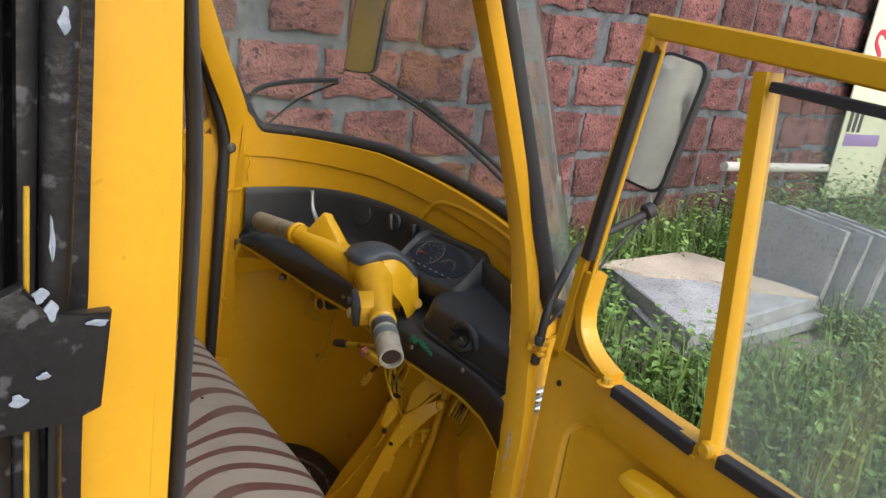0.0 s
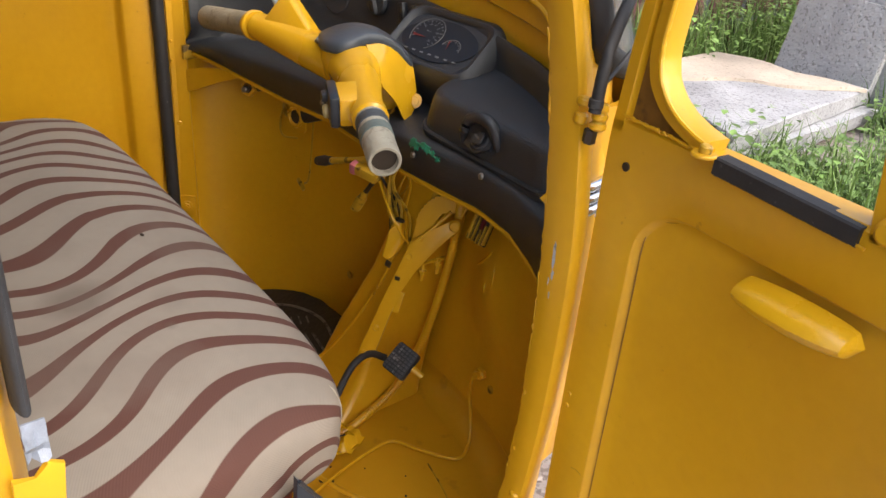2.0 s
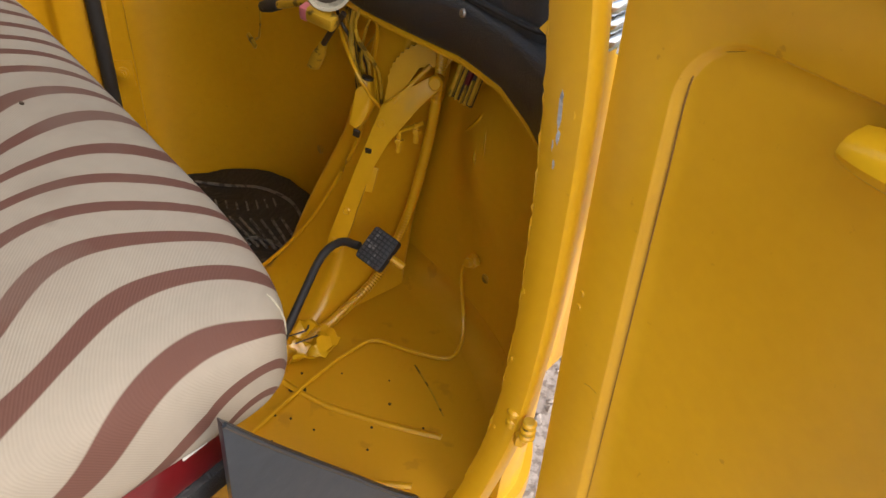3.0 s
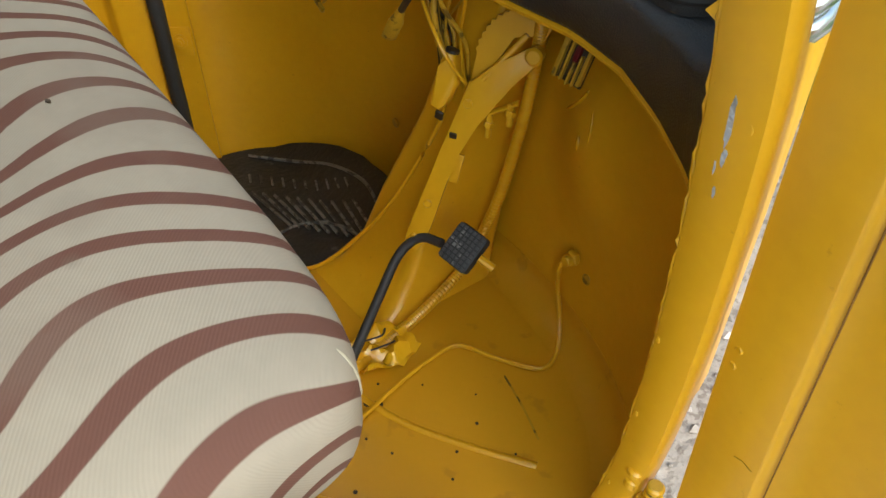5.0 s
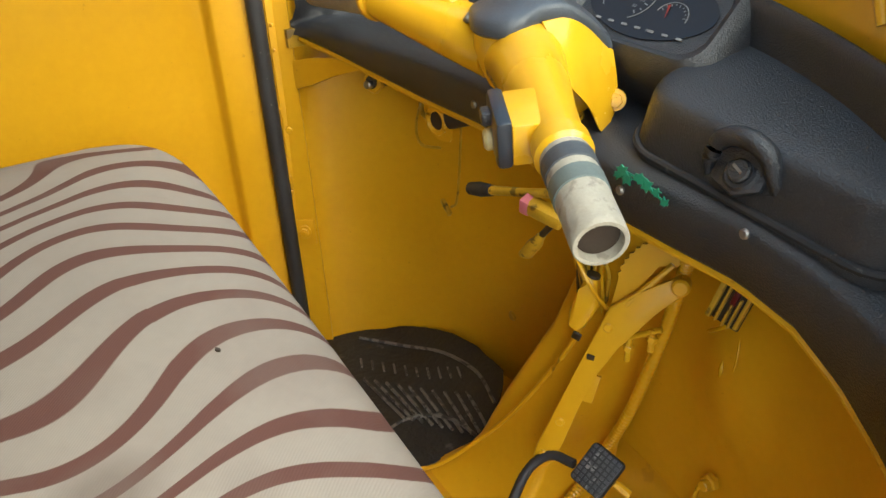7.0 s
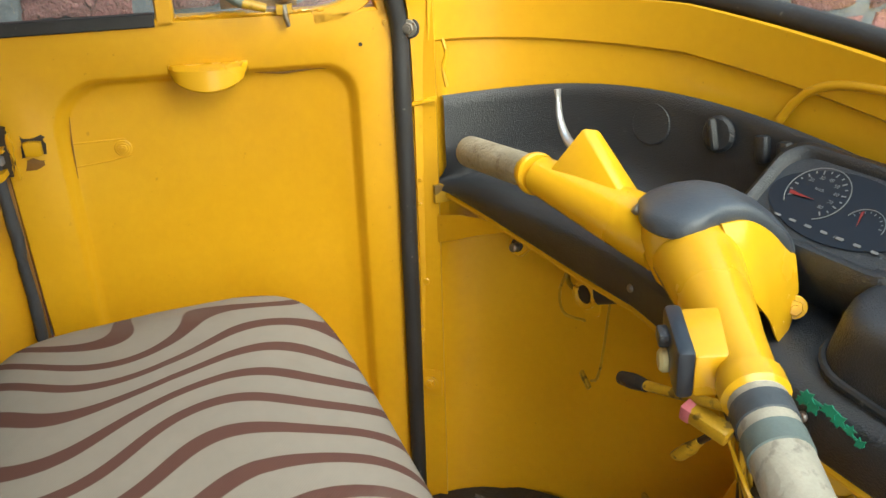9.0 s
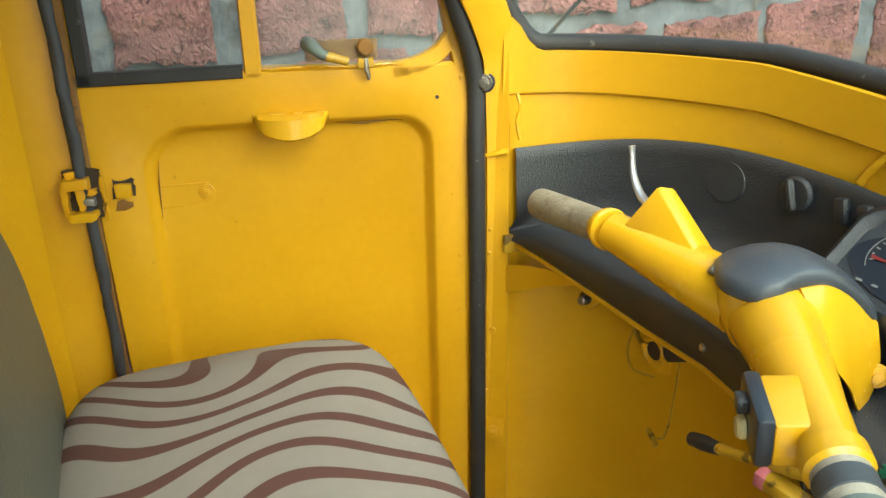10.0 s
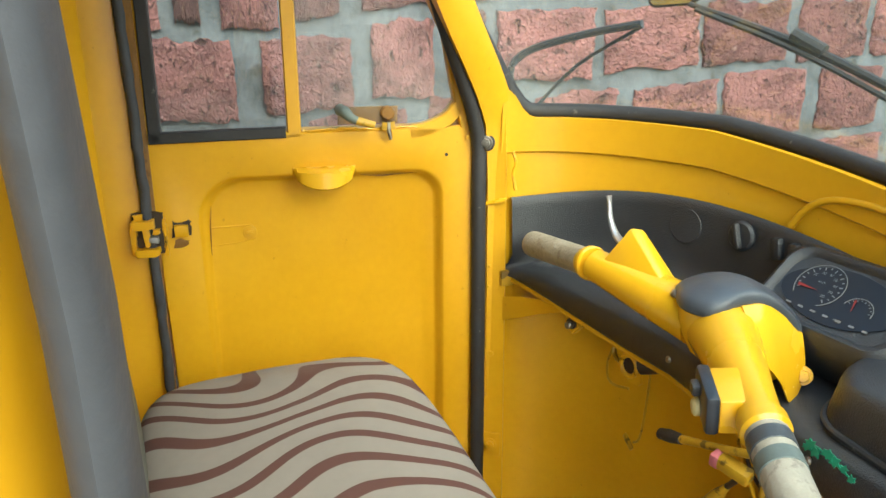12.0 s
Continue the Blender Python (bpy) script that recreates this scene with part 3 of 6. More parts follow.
def curved_post(pts, wx, wy, soft=False):
    """A rounded pillar along points, wx wide across and wy deep."""
    bm = bmesh.new()
    P = smooth_path(pts, 6)
    widths = np.interp(np.linspace(0, 1, len(P)), np.linspace(0, 1, len(pts)), wx) if isinstance(wx, tuple) else [wx] * len(P)
    flat = ((-1, -0.72), (-0.9, -1), (0.9, -1), (1, -0.72), (1, 0.72), (0.9, 1), (-0.9, 1), (-1, 0.72))
    bowed = ((-1, -0.45), (-0.88, -0.82), (-0.5, -0.97), (0, -1), (0.5, -0.97), (0.88, -0.82), (1, -0.45), (1, 0.72), (0.9, 1), (-0.9, 1), (-1, 0.72))
    rows = []
    for i, p in enumerate(P):
        wx = float(widths[i])
        d = (P[min(i + 1, len(P) - 1)] - P[max(i - 1, 0)]).normalized()
        s = Vector((1, 0, 0))
        s = (s - d * s.dot(d)).normalized()
        u = s.cross(d)
        rows.append([p + s * (wx / 2 * c) + u * (wy / 2 * e) for c, e in (bowed if soft else flat)])
    vs = grid_faces(bm, rows, close_v=True)
    bm.faces.new(vs[0])
    bm.faces.new(vs[-1])
    return bm


part("windscreen_pillar", curved_post([(0.460, -0.252, 1.75), (0.458, -0.216, 1.67), (0.443, -0.121, 1.50), (0.435, -0.041, 1.33), (0.446, -0.012, 1.20), (0.4605, -0.007, 1.10), (0.470, -0.006, 1.0), (0.473, -0.006, 0.88), (0.470, -0.006, 0.74), (0.4595, -0.008, 0.60), (0.442, -0.012, 0.50), (0.415, -0.03, 0.38), (0.390, -0.06, 0.30)], (0.030, 0.030, 0.032, 0.038, 0.046, 0.049, 0.050, 0.045, 0.041, 0.037, 0.036, 0.036, 0.038), 0.026, True), yellow, CAR, "chipped yellow door pillar")
part("windscreen_pillar", curved_post([(-0.548, -0.248, 1.75), (-0.562, -0.205, 1.67), (-0.60, -0.10, 1.46), (-0.645, -0.01, 1.30), (-0.655, 0.012, 1.2), (-0.655, 0.015, 0.9), (-0.655, 0.015, 0.33)], 0.055, 0.06), yellow, CAR)
# flange of the far pillar with bolts, plates and a clip
fl = part("pillar_flange", sheet([[(xa + 0.030 * f, -0.027 + 0.041 * f, z) for f in (0, 0.3, 0.7, 1)] for z, xa in ((1.29, -0.652), (1.2, -0.648), (1.0, -0.644), (0.8, -0.642), (0.6, -0.639), (0.34, -0.636))], 0.006, lambda p: (-0.8, 0.6, 0)), yellow, CAR)
part("washer", disc((-0.6325, -0.0185, 1.220), (0.8, -0.58, 0.1), 0.0155, 0.006, 20, None, 0.001), rubber, fl)
bolt((-0.630, -0.0205, 1.220), (0.8, -0.58, 0.1), 0.0085, fl, steel)
part("lap_plate", box((0.014, 0.052, 0.007), (-0.630, -0.006, 1.110), 0.002, Euler((0.25, 0, -0.63)).to_matrix()), yellow_bar, fl)
part("bolt_plate", box((0.006, 0.042, 0.054), (-0.624, -0.006, 0.608), 0.002, Euler((0, 0, -0.63)).to_matrix()), yellow, fl)
bolt((-0.620, -0.007, 0.610), (0.8, -0.58, 0.1), 0.0085, fl, yellow)
rr = random.Random(31)
for k in range(14):
    z = 0.42 + 0.6 * k / 14 + rr.uniform(-0.015, 0.015)
    f = rr.uniform(0.1, 0.5)
    part("weld_lump", disc((-0.640 + 0.030 * f, -0.027 + 0.041 * f, z), (0.8, -0.6, 0), rr.uniform(0.003, 0.007), 0.004, 8, None, 0.0015), yellow, fl)
bm = bmesh.new()
tube([(-0.606, 0.022, 1.205), (-0.603, 0.026, 1.185), (-0.606, 0.022, 1.165), (-0.602, 0.026, 1.135)], 0.003, 6, bm, 4)
part("panel_crease", bm, yellow, CAR)
rows = [[(-0.622, 0.008, 0.876), (-0.58, 0.027, 0.894), (-0.54, 0.046, 0.914), (-0.49, 0.070, 0.934)], [(-0.620, 0.009, 0.901), (-0.575, 0.028, 0.918), (-0.535, 0.045, 0.931), (-0.488, 0.0695, 0.938)], [(-0.618, 0.010, 0.926), (-0.572, 0.028, 0.940), (-0.53, 0.044, 0.947), (-0.486, 0.069, 0.942)]]
part("bracket", sheet(rows, 0.005, lambda p: (0.3, 0.9, 0)), yellow, CAR, "folded yellow bracket under the dashboard end")

# floor, sill, roof, rear panel, rear pillars
bm = bmesh.new()
outline = [(0.52, -0.75), (0.50, -0.2)] + [tuple(ell(p, 0.54, 0.27, 0)[:2]) for p in PHI] + [(-0.74, -0.2), (-0.76, -0.75)]
plate(outline, 0.03, lambda u, v, w: Vector((u, v, 0.32 + w)), bm)
floor_pan = part("floor_pan", bm, floor_paint, CAR, "yellow painted sheet floor, scuffed")
bm = bmesh.new()
tube([(-0.05, -0.1, 0.351), (0.1, -0.07, 0.351), (0.2, -0.02, 0.351), (0.29, 0.04, 0.351)], 0.006, 8, bm, 4, flat=0.5)
tube([(0.12, -0.25, 0.351), (0.24, -0.14, 0.351), (0.33, -0.05, 0.351)], 0.006, 8, bm, 4, flat=0.5)
part("floor_rib", bm, yellow, floor_pan)
rows = []
for g in np.linspace(0, 1, 8):
    a = math.pi / 2 * g
    rows.append([ell(p, 0.517 - 0.05 * (1 - math.sin(a)), 0.249 - 0.05 * (1 - math.sin(a)), 0.3505 + 0.05 * (1 - math.cos(a))) for p in [math.pi * (0.10 + 0.42 * i / 30) for i in range(31)]])
part("floor_cove", sheet(rows, 0.004, radial), floor_paint, CAR)
part("door_sill", tube([(0.40, 0.0, 0.345), (0.44, -0.1, 0.34), (0.47, -0.3, 0.335), (0.52, -0.65, 0.335)], 0.035, 10, None, 4, flat=0.6), yellow, CAR)
rows = []
for y in np.linspace(-0.58, -0.19, 9):
    rows.append([(CX + 0.70 * s, y, 1.735 + 0.055 * (1 - abs(s) ** 2.5)) for s in np.linspace(-1, 1, 13)])
part("roof", sheet(rows, 0.012, lambda p: (0, 0, 1)), yellow, CAR, "yellow sheet roof edge over the windscreen")
rows = []
for y in np.linspace(-0.58, -1.72, 13):
    rows.append([(CX + 0.715 * q, y, 1.742 + 0.065 * (1 - abs(q) ** 2.5) + 0.008 * math.sin(y * 17) * (1 - q * q)) for q in np.linspace(-1, 1, 15)])
part("hood_roof", sheet(rows, 0.008, lambda p: (0, 0, 1)), hood_cloth, CAR, "dark cloth hood over the cab")
rows = [[(CX - 0.70 + 0.01 * noise.noise((y * 8, z * 4, 7.0)), y, z) for z in np.linspace(0.4, 1.745, 14)] for y in np.linspace(-0.70, -1.72, 12)]
part("hood_side", sheet(rows, 0.006, lambda p: (-1, 0, 0)), hood_cloth, CAR, "dark cloth hood side")
rows = [[(x, -1.72 + 0.01 * noise.noise((x * 8, z * 4, 3.0)), z) for z in np.linspace(0.4, 1.75, 12)] for x in np.linspace(CX - 0.70, CX + 0.70, 12)]
part("hood_back", sheet(rows, 0.006, lambda p: (0, -1, 0)), hood_cloth, CAR, "dark cloth hood back")
hoop = [(CX - 0.64, -1.0, 0.9), (CX - 0.63, -1.0, 1.45), (CX - 0.52, -1.0, 1.66), (CX, -1.0, 1.74), (CX + 0.52, -1.0, 1.66), (CX + 0.63, -1.0, 1.45), (CX + 0.64, -1.0, 0.9)]
part("hood_hoop", tube(hoop, 0.014, 10, None, 6), yellow, CAR, "yellow tube hoop under the hood")
valance = part("hood_valance", box((1.30, 0.012, 0.13), (CX, -0.83, 1.675), 0.004), tarp, CAR, "black hood valance with pale marks")
for k in range(6):
    part("print_bar", box((0.045, 0.002, 0.03 + 0.012 * (k % 2)), (CX - 0.20 + 0.07 * k, -0.8225, 1.675), 0.0008, Euler((0, 0.2 * (k % 3 - 1), 0)).to_matrix()), white_label, valance)
part("roof_rail", tube([(-0.55, -0.25, 1.745), (-0.3, -0.22, 1.755), (CX, -0.21, 1.76), (0.2, -0.22, 1.755), (0.455, -0.25, 1.745)], 0.028, 10, None, 5), yellow, CAR)
for sx in (-1, 1):
    part("side_rail", box((0.03, 0.52, 0.075), (CX + 0.68 * sx, -0.46, 1.705), 0.010), yellow, CAR)
part("rear_panel", box((1.28, 0.02, 0.94), (CX, -0.80, 0.78), 0.004), yellow, CAR, "yellow sheet behind the driver's seat")
for sx, lab in ((1, "broad yellow door post"), (-1, "")):
    x0 = CX + (0.635 if sx > 0 else -0.668)
    dy, wy = (-0.0085, 0.086) if sx > 0 else (0.008, 0.11)
    wide = curved_post([(x0 - sx * 0.005, -0.672 + dy, 1.745), (x0, -0.667 + dy, 1.6), (x0, -0.657 + dy, 1.3), (x0 - sx * 0.005, -0.655 + dy, 0.7), (x0 - sx * 0.03, -0.655 + dy, 0.30)], 0.05, wy)
    post = part("door_post", wide, yellow, CAR, lab)
    if sx > 0:
        q = bmesh.new()
        v = grid_faces(q, [[(0.561, -0.6225 + e, z), (0.553, -0.6185 + e, z), (0.515, -0.607 + e, z), (0.515, -0.64 + e, z), (0.560, -0.64 + e, z)] for z, e in ((0.35, 0.0), (1.3, 0.0), (1.45, -0.003), (1.6, -0.010), (1.73, -0.015))], close_v=True)
        q.faces.new(v[0])
        q.faces.new(v[-1])
        part("post_lip", q, yellow, post)
    if sx < 0:
        continue
    seal = tube([(0.545, -0.632, 1.735), (0.548, -0.624, 1.62), (0.549, -0.6088, 1.44), (0.549, -0.6085, 1.085)], 0.0165, 16, None, 4, flat=0.30, up=(0, 1, 0))
    part("door_seal", seal, rubber_grey, post, "scuffed grey rubber door seal")
# inner return of the far door post
part("post_return", sheet([[(-0.735 + 0.16 * f, -0.665 - 0.11 * f, z) for f in (0, 0.5, 1)] for z in (0.33, 0.8, 1.3, 1.735)], 0.01, lambda p: (0, -1, 0)), yellow, CAR)
# body edge behind the hinges of the near door
NOSE = ((0.50, -0.044), (0.56, -0.034), (0.62, -0.026), (0.7, -0.017), (0.8, -0.008), (0.87, -0.003), (0.95, -0.003), (1.0, -0.004), (1.08, -0.010), (1.16, -0.022), (1.22, -0.032))
nose = part("nose_return", sheet([[(0.488 + 0.004 * math.sin(math.pi * f) - 0.055 * f * f + dx, -0.010 + 0.12 * f, z) for f in np.linspace(0, 1, 7)] for z, dx in NOSE], 0.006, lambda p: (-1, 0.1, 0)), yellow, CAR)
for i in range(3):
    z = 1.040 + 0.0145 * i
    dx = float(np.interp(z, [q[0] for q in NOSE], [q[1] for q in NOSE]))
    part("trim_end", tube([(0.491 + 0.004 * math.sin(math.pi * f) - 0.055 * f * f + dx, -0.008 + 0.12 * f, z) for f in np.linspace(0, 1, 7)], 0.0066, 10, None, 0), chrome, nose, "ribbed silver trim end")
# broken end of the near seal
rows = [[(0.566 + 0.010 * noise.noise((3.0 * i, 2.1 * j, 4.0)), -0.600 - 0.0035 * i + 0.003 * noise.noise((2.0 * i, 3.0 * j, 1.0)), 1.082 - 0.006 * j) for j in range(6)] for i in range(5)]
part("seal_clip", sheet(rows, 0.0015, lambda p: (1, 0, 0)), splash, CAR, "torn silvery clip under the seal")
part("chipped_edge", plate([(-0.594, 1.046), (-0.604, 1.052), (-0.612, 1.042), (-0.625, 1.046), (-0.628, 1.006), (-0.612, 1.012), (-0.606, 1.000), (-0.597, 1.018)], 0.004, lambda u, v, w: Vector((0.568 + w, u, v)), None, 0.001), yellow_bar, CAR, "chipped yellow edge of the door post")
# canvas side with its frame plate
bm = bmesh.new()
rows = []
for y in np.linspace(-0.712, -1.7, 15):
    rows.append([(0.585 + 0.016 * noise.noise((y * 9, z * 5, 2.0)) + 0.03 * max(0, math.sin((y + 0.70) * 26)), y, z) for z in np.linspace(0.4, 1.745, 26)])
canvas = part("canvas_side", sheet(rows, 0.006, lambda p: (-1, 0, 0)), tarp, CAR, "creased black tarpaulin hood side")
part("frame_plate", plate([(-0.708, 1.369), (-0.714, 1.285), (-0.735, 1.276), (-0.85, 1.27), (-0.85, 1.36), (-0.773, 1.397), (-0.755, 1.368)], 0.012, lambda u, v, w: Vector((0.63 + w, u, v)), None, 0.004), tarp, canvas, "black painted bracket plate with white splashes")
for y, z, hy, hz, x in ((-0.752, 1.43, 0.0025, 0.020, 0.634), (-0.762, 1.389, 0.007, 0.006, 0.6435), (-0.754, 1.376, 0.006, 0.008, 0.6435), (-0.720, 1.362, 0.010, 0.003, 0.6435), (-0.759, 1.323, 0.006, 0.003, 0.6435), (-0.777, 1.305, 0.008, 0.005, 0.6435), (-0.745, 1.588, 0.005, 0.009, 0.634), (-0.79, 1.47, 0.003, 0.012, 0.634)):
    jag = random.Random(int(z * 997))
    rim = [(hy * 0.75 * (1 + 0.35 * math.sin(3 * a + z * 50)) * math.cos(a), hz * 0.85 * (1 + 0.3 * math.sin(2 * a + z * 90)) * math.sin(a)) for a in np.linspace(0, 2 * math.pi, 28, endpoint=False)]
    part("paint_splash", plate(rim, 0.0016, lambda u, v, w: Vector((x + w, y + u, z + v)), None, 0.0005), splash, canvas)
for k in range(5):
    part("canvas_fold", tube([(0.600 + 0.006 * (k % 2), -0.742 - 0.024 * k, 0.42), (0.606, -0.740 - 0.024 * k, 0.9), (0.604 + 0.006 * (k % 3), -0.742 - 0.023 * k, 1.3), (0.603, -0.738 - 0.024 * k, 1.7)], [0.010, 0.015, 0.011, 0.016], 10, None, 5, flat=0.5), tarp, canvas)
part("frame_rod", tube([(0.634, -0.769, 0.6), (0.634, -0.769, 1.47)], 0.0022, 8), ochre_dirty, canvas)


# ---- doors ----
def make_door(o, ud, nv, label, spec):
    """A pressed door in its own plane: u from the hinge edge, z up, n towards the cab."""
    o, ud, nv = Vector(o), Vector(ud).normalized(), Vector(nv).normalized()
    P = lambda u, z, n=0.0: o + ud * u + nv * n + Vector((0, 0, z))
    u0, u1, zb, sill = spec["u0"], spec["u1"], spec["bottom"], spec["sill"]
    r0, r1, rt, rb = spec["recess"]
    bm = bmesh.new()
    loops = []
    inner = rounded_rect(r0, r1, rb, rt, spec["radius"], 8)
    cu, cv = (r0 + r1) / 2, (rb + rt) / 2
    outer_loop = []
    for u, v in inner:
        du, dv = u - cu, v - cv
        s = min(((u1 if du > 0 else u0) - cu) / du if abs(du) > 1e-6 else 1e9, ((sill if dv > 0 else zb) - cv) / dv if abs(dv) > 1e-6 else 1e9)
        outer_loop.append((cu + du * s, cv + dv * s))
    loops.append([P(u, v, -spec["thick"]) for u, v in outer_loop])
    loops.append([P(u, v, -0.004) for u, v in outer_loop])
    loops.append([P(u + (cu - u) * 0.01, v + (cv - v) * 0.01, 0) for u, v in outer_loop])
    loops.append([P(u, v, 0) for u, v in inner])
    d, w = spec["depth"], spec["soft"]
    for f in (0.25, 0.5, 0.75, 1.0):
        loops.append([P(u + (cu - u) / abs(r1 - r0) * 2 * w * f, v + (cv - v) / abs(rt - rb) * 2 * w * f, -d * (0.5 - 0.5 * math.cos(math.pi * f))) for u, v in inner])
    vs = grid_faces(bm, loops, close_v=True)
    bm.faces.new(vs[-1])
    bm.faces.new(vs[0])
    door = part("door", bm, yellow, CAR, label)

    def bar(pts, wide, name="window_bar", mat=yellow, deep=0.03, n=0.0):
        q = bmesh.new()
        A = [P(u, z, n) for u, z in pts]
        A = smooth_path(A, 6) if len(A) > 2 else A
        rows = []
        for i, p in enumerate(A):
            t = (A[min(i + 1, len(A) - 1)] - A[max(i - 1, 0)]).normalized()
            s = t.cross(nv).normalized()
            rows.append([p + s * wide / 2 * c + nv * (-deep / 2 + deep / 2 * e) for c, e in ((-1, -0.8), (-0.8, -1), (0.8, -1), (1, -0.8), (1, 0.8), (0.8, 1), (-0.8, 1), (-1, 0.8))])
        v = grid_faces(q, rows, close_v=True)
        q.faces.new(v[0])
        q.faces.new(v[-1])
        return part(name, q, mat, door)

    for pts, wide in spec["bars"]:
        bar(pts, wide)
    for pts, wide in spec["gaskets"]:
        bar(pts, wide, "gasket", rubber, 0.02, 0.006)
    for poly, mat, n in spec["panes"]:
        q = part("window_glass", plate(poly, 0.004, lambda u, v, w: P(u, v, n - w)), mat, door)
        q.visible_shadow = False
    return door, P


# far door, shut
LO, LU, LN = (-0.6436, -0.0012, 0), (-0.1676, -0.9859, 0), (0.9859, -0.1676, 0)
far_door, LP = make_door(LO, LU, LN, "closed yellow cab door with a recessed panel", dict(
    u0=0.010, u1=0.597, bottom=0.36, sill=1.25, recess=(0.09, 0.525, 1.177, 0.40), radius=(0.05, 0.05, 0.075, 0.05), depth=0.024, soft=0.018, thick=0.045,
    bars=[([(0.352, 1.24), (0.352, 1.66)], 0.024), ([(0.048, 1.24), (0.062, 1.30), (0.085, 1.43), (0.122, 1.66)], 0.020), ([(0.062, 1.285), (0.082, 1.262), (0.115, 1.246), (0.15, 1.240)], 0.024), ([(0.588, 1.24), (0.586, 1.66)], 0.018), ([(0.12, 1.66), (0.61, 1.66)], 0.04)],
    gaskets=[([(0.366, 1.249), (0.590, 1.246)], 0.018), ([(0.580, 1.24), (0.578, 1.65)], 0.020)],
    panes=[([(0.36, 1.245), (0.59, 1.245), (0.59, 1.65), (0.36, 1.65)], glass_side, -0.012), ([(0.062, 1.30), (0.08, 1.27), (0.11, 1.253), (0.345, 1.25), (0.345, 1.65), (0.125, 1.65)], glass_quarter, -0.006)]))
# pull lip, plunger, screw boss, tiny hole, window catch
bm = bmesh.new()
rows = []
for i in range(15):
    s = i / 14
    u = 0.249 + 0.11 * s
    k = math.sin(math.pi * s) ** 0.45
    rows.append([LP(u, 1.187, 0.0), LP(u, 1.186, 0.018 * k), LP(u, 1.182, 0.034 * k), LP(u, 1.182 - 0.028 * k, 0.036 * k), LP(u, 1.182 - 0.032 * k, 0.028 * k), LP(u, 1.176, 0.014 * k)])
grid_faces(bm, rows)
part("pull_handle", bm, yellow_bar, far_door, "small curved pull lip")


def ragged(u0, u1, z0, z1, n, d, seed, rough=0.0022):
    """A plate on the far door's plane with a chipped outline."""
    q = random.Random(seed)
    rim = []
    for (a, b), (c, e) in zip(((u0, z0), (u1, z0), (u1, z1), (u0, z1)), ((u1, z0), (u1, z1), (u0, z1), (u0, z0))):
        k = max(2, int(math.hypot(c - a, e - b) / 0.006))
        rim += [(a + (c - a) * i / k + q.uniform(-rough, rough), b + (e - b) * i / k + q.uniform(-rough, rough)) for i in range(k)]
    return plate(rim, d, lambda u, v, w: LP(u, v, n + w), None, 0.0008)


part("plunger_hole", ragged(0.537, 0.569, 1.074, 1.102, 0.0, 0.0008, 5, 0.003), dirt_shade_dark, far_door)
part("plunger", ragged(0.541, 0.564, 1.076, 1.096, 0.0, 0.010, 6, 0.0012), yellow_bar, far_door, "square lock plunger")
part("paint_chip", ragged(0.545, 0.566, 1.056, 1.069, 0.0, 0.0006, 8, 0.004), rust_shade_brown, far_door)
bolt(LP(0.44, 1.068, -0.024), LN, 0.006, far_door, yellow)
part("washer", disc(LP(0.44, 1.068, -0.0235), LN, 0.0125, 0.003, 18, None, 0.001), yellow, far_door)
part("pressed_ridge", tube([LP(0.512, 1.080, -0.024), LP(0.47, 1.081, -0.024), LP(0.435, 1.082, -0.024)], 0.0014, 8), yellow, far_door)
part("pressed_ridge", tube([LP(0.512, 1.045, -0.024), LP(0.46, 1.050, -0.024), LP(0.43, 1.056, -0.024)], 0.0012, 8), yellow, far_door)
part("hole", disc(LP(0.086, 1.199, 0.0008), LN, 0.003, 0.002, 10), dirt_shade_dark, far_door)
catch = part("window_catch", ragged(0.172, 0.276, 1.258, 1.287, -0.014, 0.006, 12, 0.001), rust_shade_brown, far_door, "worn metal quarter window catch behind the glass")
part("catch_lever", tube([LP(0.272, 1.284, -0.002), LP(0.266, 1.283, 0.018), LP(0.250, 1.270, 0.024), LP(0.217, 1.260, 0.024)], [0.0105, 0.010, 0.0075, 0.0055], 12, None, 4), tape_green, catch, "grey catch lever smeared with yellow")
part("lever_smear", tube([LP(0.247, 1.2685, 0.0242), LP(0.231, 1.2642, 0.0242), LP(0.216, 1.2598, 0.0242)], [0.0074, 0.0068, 0.0060], 12), ochre_dirty, catch)
part("catch_boss", disc(LP(0.190, 1.276, -0.004), LN, 0.0125, 0.016, 14, None, 0.003), rust_shade_brown, catch)
part("wing_nut", ragged(0.180, 0.202, 1.249, 1.262, 0.006, 0.008, 14, 0.0015), ochre_dirty, catch)
part("catch_pin", tube([LP(0.190, 1.262, 0.012), LP(0.190, 1.246, 0.014), LP(0.187, 1.232, 0.012)], [0.0035, 0.004, 0.003], 8), steel, catch)
rr = random.Random(52)
lip = [LP(0.135 + 0.0056 * k, 1.2505 + rr.uniform(-0.0012, 0.0018), 0.0) for k in range(37)]
part("cut_edge", tube(lip, [rr.uniform(0.0012, 0.0030) for _ in lip], 6), yellow, far_door, "ragged painted window edge")
part("panel_seam", tube([LP(0.509, 1.03, -0.021), LP(0.507, 1.08, -0.021), LP(0.503, 1.12, -0.021)], [0.0005, 0.0012, 0.0004], 6, None, 4), rust_shade_brown, far_door)
part("panel_seam", tube([LP(0.24, 1.1655, -0.017), LP(0.20, 1.162, -0.019), LP(0.15, 1.165, -0.018), LP(0.122, 1.160, -0.019)], [0.0006, 0.0016, 0.0012, 0.0004], 6, None, 4), rust_shade_brown, far_door)
bolt(LP(0.048, 1.228, 0.0), LN, 0.0045, far_door, yellow, washer=False)

